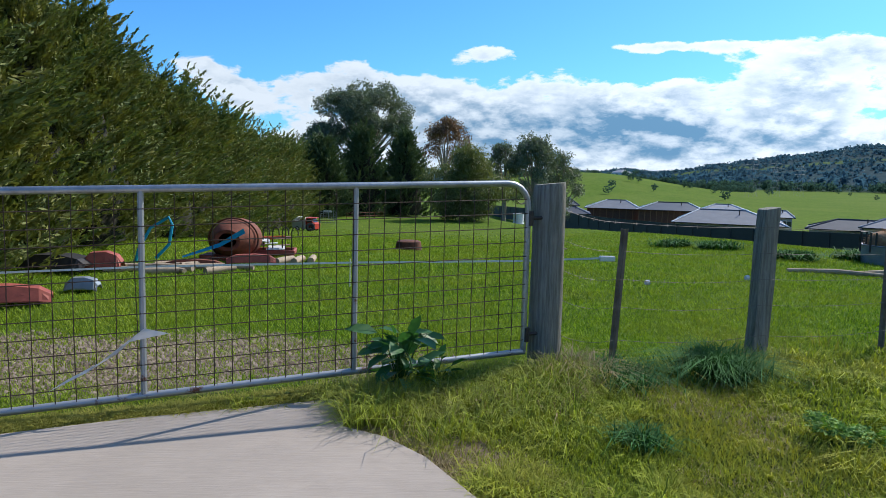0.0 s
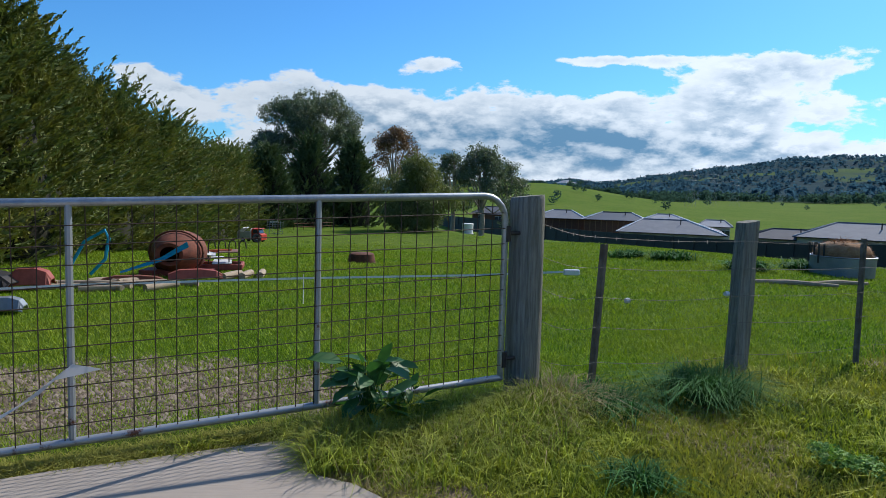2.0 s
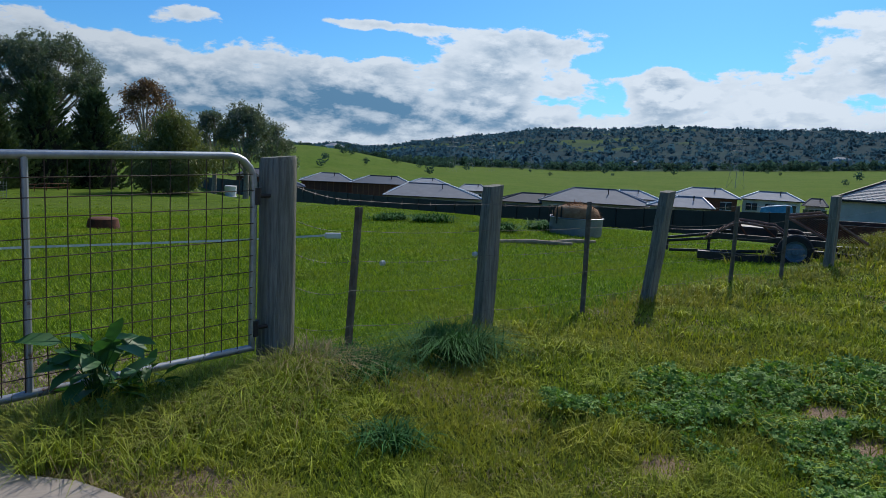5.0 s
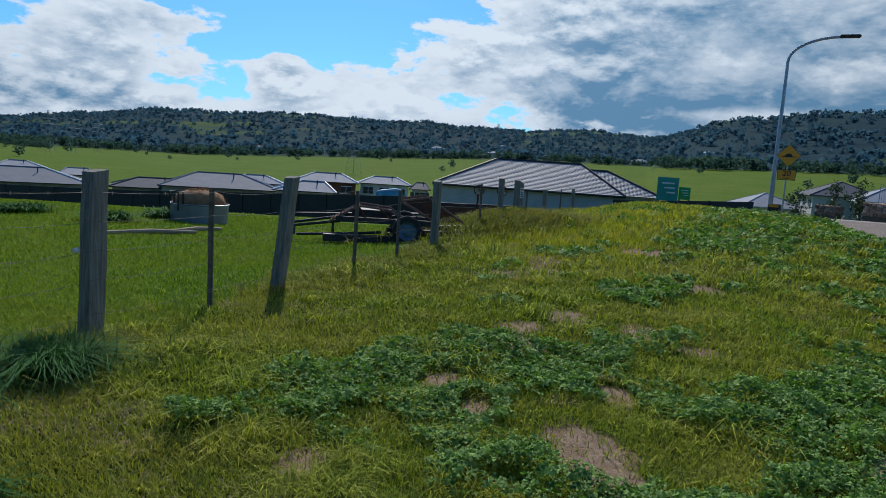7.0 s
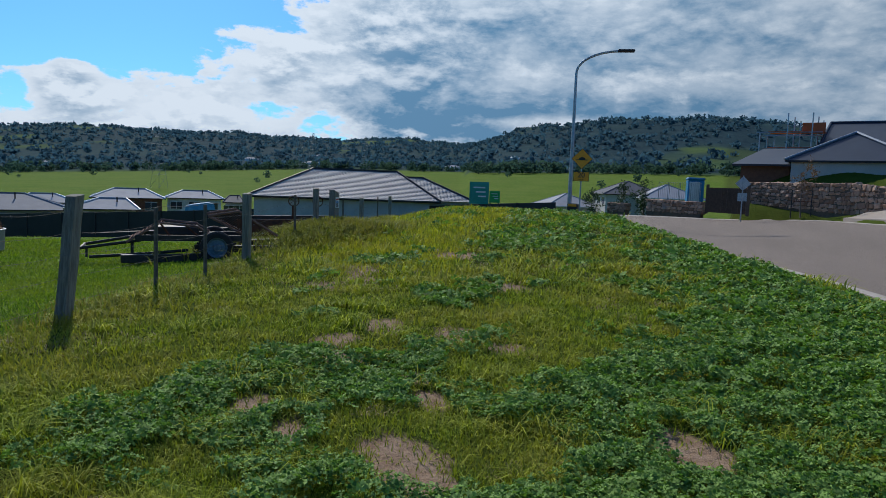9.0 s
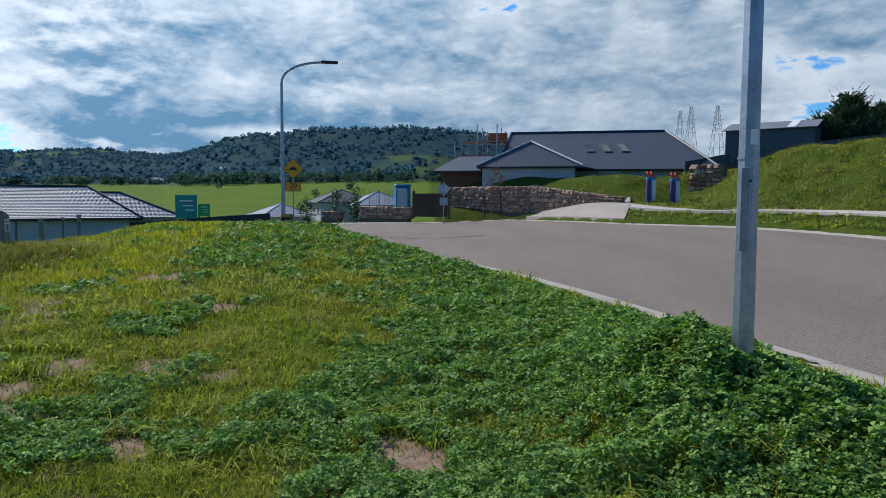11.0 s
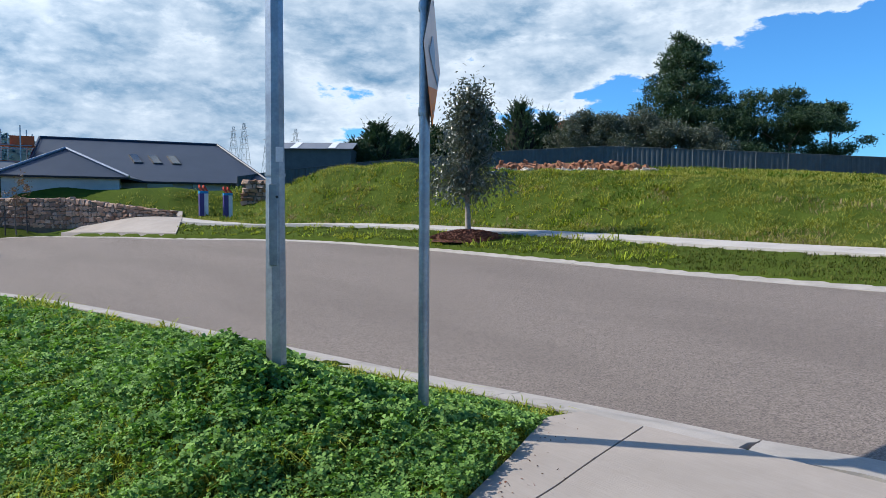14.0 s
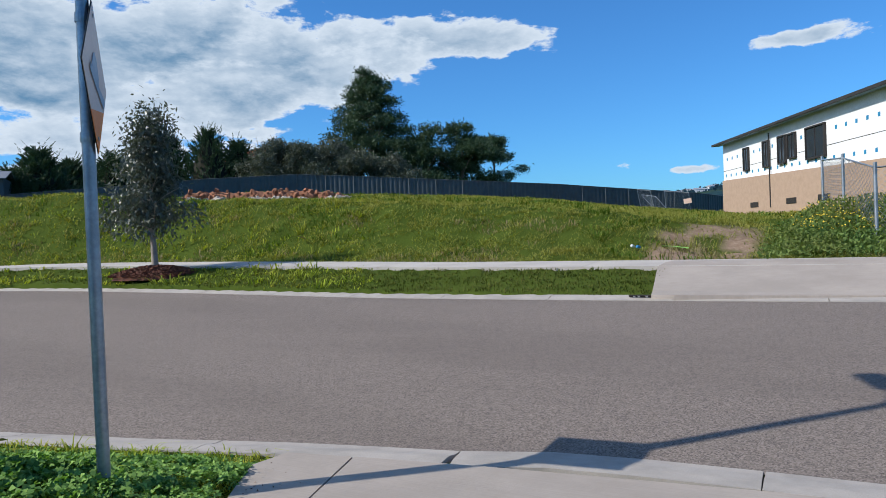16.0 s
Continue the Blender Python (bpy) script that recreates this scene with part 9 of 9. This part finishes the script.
def leaf_rosette(x, y, n, size, height, material, label):
    """A broad-leaved weed: stalks with wide pointed leaves."""
    top = thing("broadleaf_weed", (x, y, float(surf(x, y))), label, "weed")
    g = Geo()
    for i in range(n):
        a, t = rg_.uniform(0, 6.28), rg_.random()
        c = Vector((math.cos(a) * height * 0.4 * t, math.sin(a) * height * 0.4 * t, height * (0.2 + 0.75 * rg_.random())))
        g.tube([(0, 0, 0), (c.x * 0.5, c.y * 0.5, c.z * 0.7), c], [0.004, 0.003, 0.002], 3)
        lf = new("leaf", leaf_me)
        lf.parent = top
        k = size * rg_.uniform(0.6, 1.3)
        lf.matrix_basis = Matrix.LocRotScale(c, Euler((rg_.normal(0, 0.4), rg_.normal(-0.1, 0.45), a)), (k, k, k))
    part("stem", g, material, top)
    return top


leaf_rosette(-0.25, 4.28, 60, 0.16, 0.42, M_broad, "dark green broad-leaved weed against the gate")
leaf_rosette(-0.02, 4.36, 26, 0.11, 0.26, M_broad, "dark green broad-leaved weed against the gate")

# clover and mallow carpet
x, y, d = pick(320000, 2.2, 36, 385, 505, rg_, lambda x, y: clover_zone(x, y) * (y > edge_gap(x, near_line)) * np.clip(9.0 / np.hypot(x, y), 0.4, 1.0) * (1 - sstep(soil_at(x, y), 0.15, 0.5)) * ~on_road(x, y, 0.42) * (0.22 + 0.78 * sstep(vnoise(x, y, 0.15, 113, 2), 0.30, 0.48)))
s = 0.0155 * np.clip(d / 3.6, 1, 5.5) * rg_.uniform(0.6, 1.4, len(x)) * (1 + 0.6 * np.exp(-((x - 4.6) / 1.3) ** 2 - ((y + 1.5) / 0.9) ** 2))
kd = y - edge_gap(x, near_line) - 0.36
lump = (0.02 + 0.19 * vnoise(x, y, 0.40, 111, 2) ** 2 + 0.07 * (vnoise(x, y, 0.15, 113, 2) - 0.33) + 0.05 * np.exp(-((x - 4.75) / 1.0) ** 2 - ((y + 1.3) / 0.6) ** 2)) * sstep(kd, 0.05, 0.75)
zc = surf(x, y) + lump * (0.35 + 0.65 * rg_.random(len(x)) ** 0.6)
cen = np.c_[x, y, zc]
V, F = [], []
tilt = unit(rg_.normal(size=(len(x), 3)) * np.array([0.62, 0.62, 0.0]) + np.array([0, 0, 1]))
u = unit(np.cross(tilt, unit(rg_.normal(size=(len(x), 3)))))
w = np.cross(tilt, u)
for k in range(3):
    a = 2.094 * k
    dirv = u * math.cos(a) + w * math.sin(a)
    sid = np.cross(tilt, dirv)
    S = s[:, None]
    V.append(np.stack([cen, cen + dirv * S * 0.75 + sid * S * 0.55 + tilt * S * 0.15, cen + dirv * S * 1.15 - tilt * S * 0.12, cen + dirv * S * 0.75 - sid * S * 0.55 + tilt * S * 0.15], 1).reshape(-1, 3))
V = np.vstack(V)
tagged(new("clover", quick("clover", V, np.arange(len(V)).reshape(-1, 4), M_clover)), "dense dark green clover and mallow carpet", "clover", kind="stuff")

# far verge, bank and slope
def d_of(x, y):
    return np.hypot(x, y)


far_out = lambda x, y: edge_gap(np.minimum(x, 38.0), far_line) - y
x, y, d = pick(22000, 10.5, 45, 105, 200, rg_, lambda x, y: ((far_out(x, y) > 0.4) & (far_out(x, y) < 2.3)) * 1.0)
make_blades(x, y, np.full(len(x), 0.07), 0.012 * np.clip(d / 10, 1, 3), 0.9, rg_, M_strip, "nature_strip_grass", "mown green grass between kerb and footpath", 7, 0.14)
x, y, d = pick(36000, 13.5, 75, 100, 200, rg_, lambda x, y: (far_out(x, y) > 3.75) * (1 - 0.9 * soil_at(x, y)) * ~((d_of(x, y) > 40) & (x > 30)) * (0.5 + 0.5 * sstep(vnoise(x, y, 0.9, 121), 0.36, 0.58)))
make_blades(x, y, (0.06 + 0.20 * vnoise(x, y, 1.1, 122) ** 1.5) * np.clip(d / 25, 0.9, 1.5), 0.013 * np.clip(d / 14, 1, 4), 2.0, rg_, M_olive, "bank_grass", "long yellow-green grass over the bank", 7, 0.16 * np.clip(d / 16, 1, 3))
x, y, d = pick(9000, 13.5, 60, 108, 190, rg_, lambda x, y: (far_out(x, y) > 3.75) * (1 - 0.9 * soil_at(x, y)) * sstep(vnoise(x, y, 1.4, 125, 3), 0.54, 0.66))
make_blades(x, y, np.full(len(x), 0.20) * np.clip(d / 25, 0.9, 1.5), 0.02 * np.clip(d / 14, 1, 4), 1.3, rg_, M_bankdark, "bank_tussocks", "dark green tussocks and weeds on the bank", 7, 0.18 * np.clip(d / 16, 1, 3))
x, y, d = pick(9000, 13.5, 45, 112, 190, rg_, lambda x, y: (far_out(x, y) > 3.7) * (far_out(x, y) < 7.5) * sstep(vnoise(x, y, 1.6, 127, 3) + 0.12 * np.exp(-((far_out(x, y) - 4.3) / 0.8) ** 2), 0.55, 0.68))
make_blades(x, y, np.full(len(x), 0.16), 0.014 * np.clip(d / 14, 1, 4), 1.3, rg_, M_dry, "bank_straw", "dead straw-coloured grass at the bank's foot", 6, 0.16)
# weeds with yellow flowers beside the far driveway
n = 17000
x = 1.35 - 3.6 * rg_.random(n) + rg_.normal(0, 0.15, n)
y = -14.45 - 4.2 * rg_.random(n) + rg_.normal(0, 0.1, n)
hh = (0.28 + 0.42 * sstep(-y, 14.3, 17.0)) * rg_.random(n) ** 0.6 * (0.55 + 0.9 * vnoise(x, y, 0.8, 131)) * np.clip(1.1 - sstep(x, 0.3, 1.7), 0.25, 1)
cz = np.c_[x, y, surf(x, y) + hh]
tagged(new("roadside_weeds", quick("roadside_weeds", *blades(cz, unit(rg_.normal(size=(n, 3)) + np.array([0, 0, 0.5])), rg_.uniform(0.06, 0.14, n), rg_.uniform(0.02, 0.045, n), rg_), M_weed)), "tall tangled green roadside weeds", "weeds", kind="stuff")
k = (hh > 0.34) & (rg_.random(n) < 0.14)
tagged(new("weed_flowers", quick("weed_flowers", *blades(cz[k] + np.array([0, 0, 0.1]), unit(rg_.normal(size=(k.sum(), 3))), np.full(k.sum(), 0.03), np.full(k.sum(), 0.03), rg_), M_flower)), "small yellow flowers on the roadside weeds", "flowers", kind="stuff")

# gravel stones inside the gate
n = 7200
x, y = -2.3 + rg_.normal(0, 1.4, n), 5.3 + rg_.normal(0, 0.75, n)
k = (rg_.random(n) < ground_masks(x, y)[2] * 1.2) & ~outside_fence(x, y)
x, y = x[k], y[k]
m = len(x)
sz = rg_.uniform(0.008, 0.026, m)
base = np.array([(1, 0, 0), (0, 1, 0), (-1, 0, 0), (0, -1, 0), (0, 0, 0.8)], float)
rt = rg_.uniform(0, 6.28, m)
bx = base[None] * rg_.uniform(0.6, 1.3, (m, 5, 1))
px = bx[..., 0] * np.cos(rt)[:, None] - bx[..., 1] * np.sin(rt)[:, None]
py = bx[..., 0] * np.sin(rt)[:, None] + bx[..., 1] * np.cos(rt)[:, None]
V = np.stack([x[:, None] + px * sz[:, None], y[:, None] + py * sz[:, None], surf(x, y)[:, None] + bx[..., 2] * sz[:, None]], -1).reshape(-1, 3)
kk = (np.arange(m) * 5)[:, None]
F = np.concatenate([kk + [0, 1, 4], kk + [1, 2, 4], kk + [2, 3, 4], kk + [3, 0, 4]])
mgv = Mat("gravel stones", 0.9, 0, 0.2)
mgv.color(mgv.mix(mgv.island(), (0.11, 0.082, 0.06), (0.29, 0.235, 0.185)))
tagged(new("gravel", quick("gravel", V, F, mgv.m)), "pale crushed stone gravel inside the gate", "gravel", kind="stuff")

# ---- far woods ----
# leaf colour shifted to blue, with the haze of distance painted in
M_hazywoods = leafmat("haze-blue far woods", (0.045, 0.098, 0.124), (0.058, 0.120, 0.140), 0.6, 0.95, (0.9, 1.0, 1.15), 0.01, (0.034, 0.074, 0.090), 0.02)
M_belt = leafmat("valley tree foliage", (0.034, 0.074, 0.060), (0.072, 0.125, 0.080), 0.5, 0.9, (0.9, 1.0, 1.0), 0.02, None, 0.03)


def woods(n, keep, r0, r1, b0, b1, h, name, label, q=24, material=None):
    r = np.random.default_rng(len(name) * 7 + n)
    d = np.sqrt(r.uniform(r0 ** 2, r1 ** 2, n))
    b = np.radians(r.uniform(b0, b1, n))
    x, y = 0.3 + d * np.sin(b), 0.4 + d * np.cos(b)
    k = r.random(n) < keep(x, y, d, np.degrees(b))
    x, y, d = x[k], y[k], d[k]
    m = len(x)
    hh = h * r.uniform(0.55, 1.3, m)
    c = np.c_[x, y, land(x, y)]
    C = np.repeat(c, q, 0) + unit(r.normal(size=(m * q, 3))) * r.random((m * q, 1)) ** 0.4 * np.repeat(np.c_[hh * 0.42, hh * 0.42, hh * 0.38], q, 0) + np.repeat(np.c_[hh * 0, hh * 0, hh * 0.46], q, 0)
    v, f = blades(C, unit(r.normal(size=(m * q, 3))), np.repeat(hh, q) * r.uniform(0.2, 0.45, m * q) * (24 / q) ** 0.5, np.repeat(hh, q) * r.uniform(0.16, 0.34, m * q) * (24 / q) ** 0.5, r)
    return tagged(new(name, quick(name, v, f, material or M_hazywoods)), label, "trees", kind="stuff")


def wood_mask(x, y, d, b):
    foot = np.where(b > 70, 620.0, 850.0)
    return sstep(d, foot * 0.99, foot * 1.02) * (0.25 + 0.75 * sstep(vnoise(x, y, 190, 51, 4), 0.30, 0.40))


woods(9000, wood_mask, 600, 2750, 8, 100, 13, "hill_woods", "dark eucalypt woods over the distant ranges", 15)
woods(3600, lambda x, y, d, b: np.where(np.abs(d - np.where(b > 70, 625.0, 860.0)) < 40, 1.0, 0.0) * sstep(vnoise(x, y, 60, 141, 2), 0.30, 0.45), 560, 920, 20, 100, 11, "valley_tree_belt", "belt of dark trees along the valley's edge", 40, M_belt)
woods(2600, lambda x, y, d, b: np.where((np.abs(d - 560 - 3 * (b - 12)) < 30), 0.9, 0.012), 300, 640, 3, 24, 5.5, "hilltop_trees", "scattered trees along the green hilltop", 90, M_belt)
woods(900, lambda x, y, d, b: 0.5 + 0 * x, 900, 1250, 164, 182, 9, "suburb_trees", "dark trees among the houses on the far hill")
woods(1600, lambda x, y, d, b: 0.02 + 0 * x, 330, 840, 22, 96, 6.5, "valley_trees", "scattered paddock trees in the valley", 90, M_belt)
# farm houses on the ranges
for b, d, s in ((14.2, 560, 1.2), (38.5, 980, 1.3), (52.8, 1100, 1.5), (57.5, 960, 1.6), (58.2, 1250, 1.3), (66.0, 980, 1.6), (69.0, 900, 1.4), (74.0, 860, 1.4), (166.8, 1000, 1.5), (167.9, 1080, 1.4), (168.6, 1000, 1.6), (169.5, 1130, 1.5), (170.3, 1050, 1.6), (171.2, 1140, 1.5), (172.0, 1040, 1.6), (173.1, 1100, 1.5)):
    p = ground_at(b, d)
    hip_house((p.x, p.y, p.z + 3.0), 14 * s, 8 * s, 3.2, 2.4, 20 * b, M_tile_light, M_white, "pale farmhouse on the distant slope", windows=0)
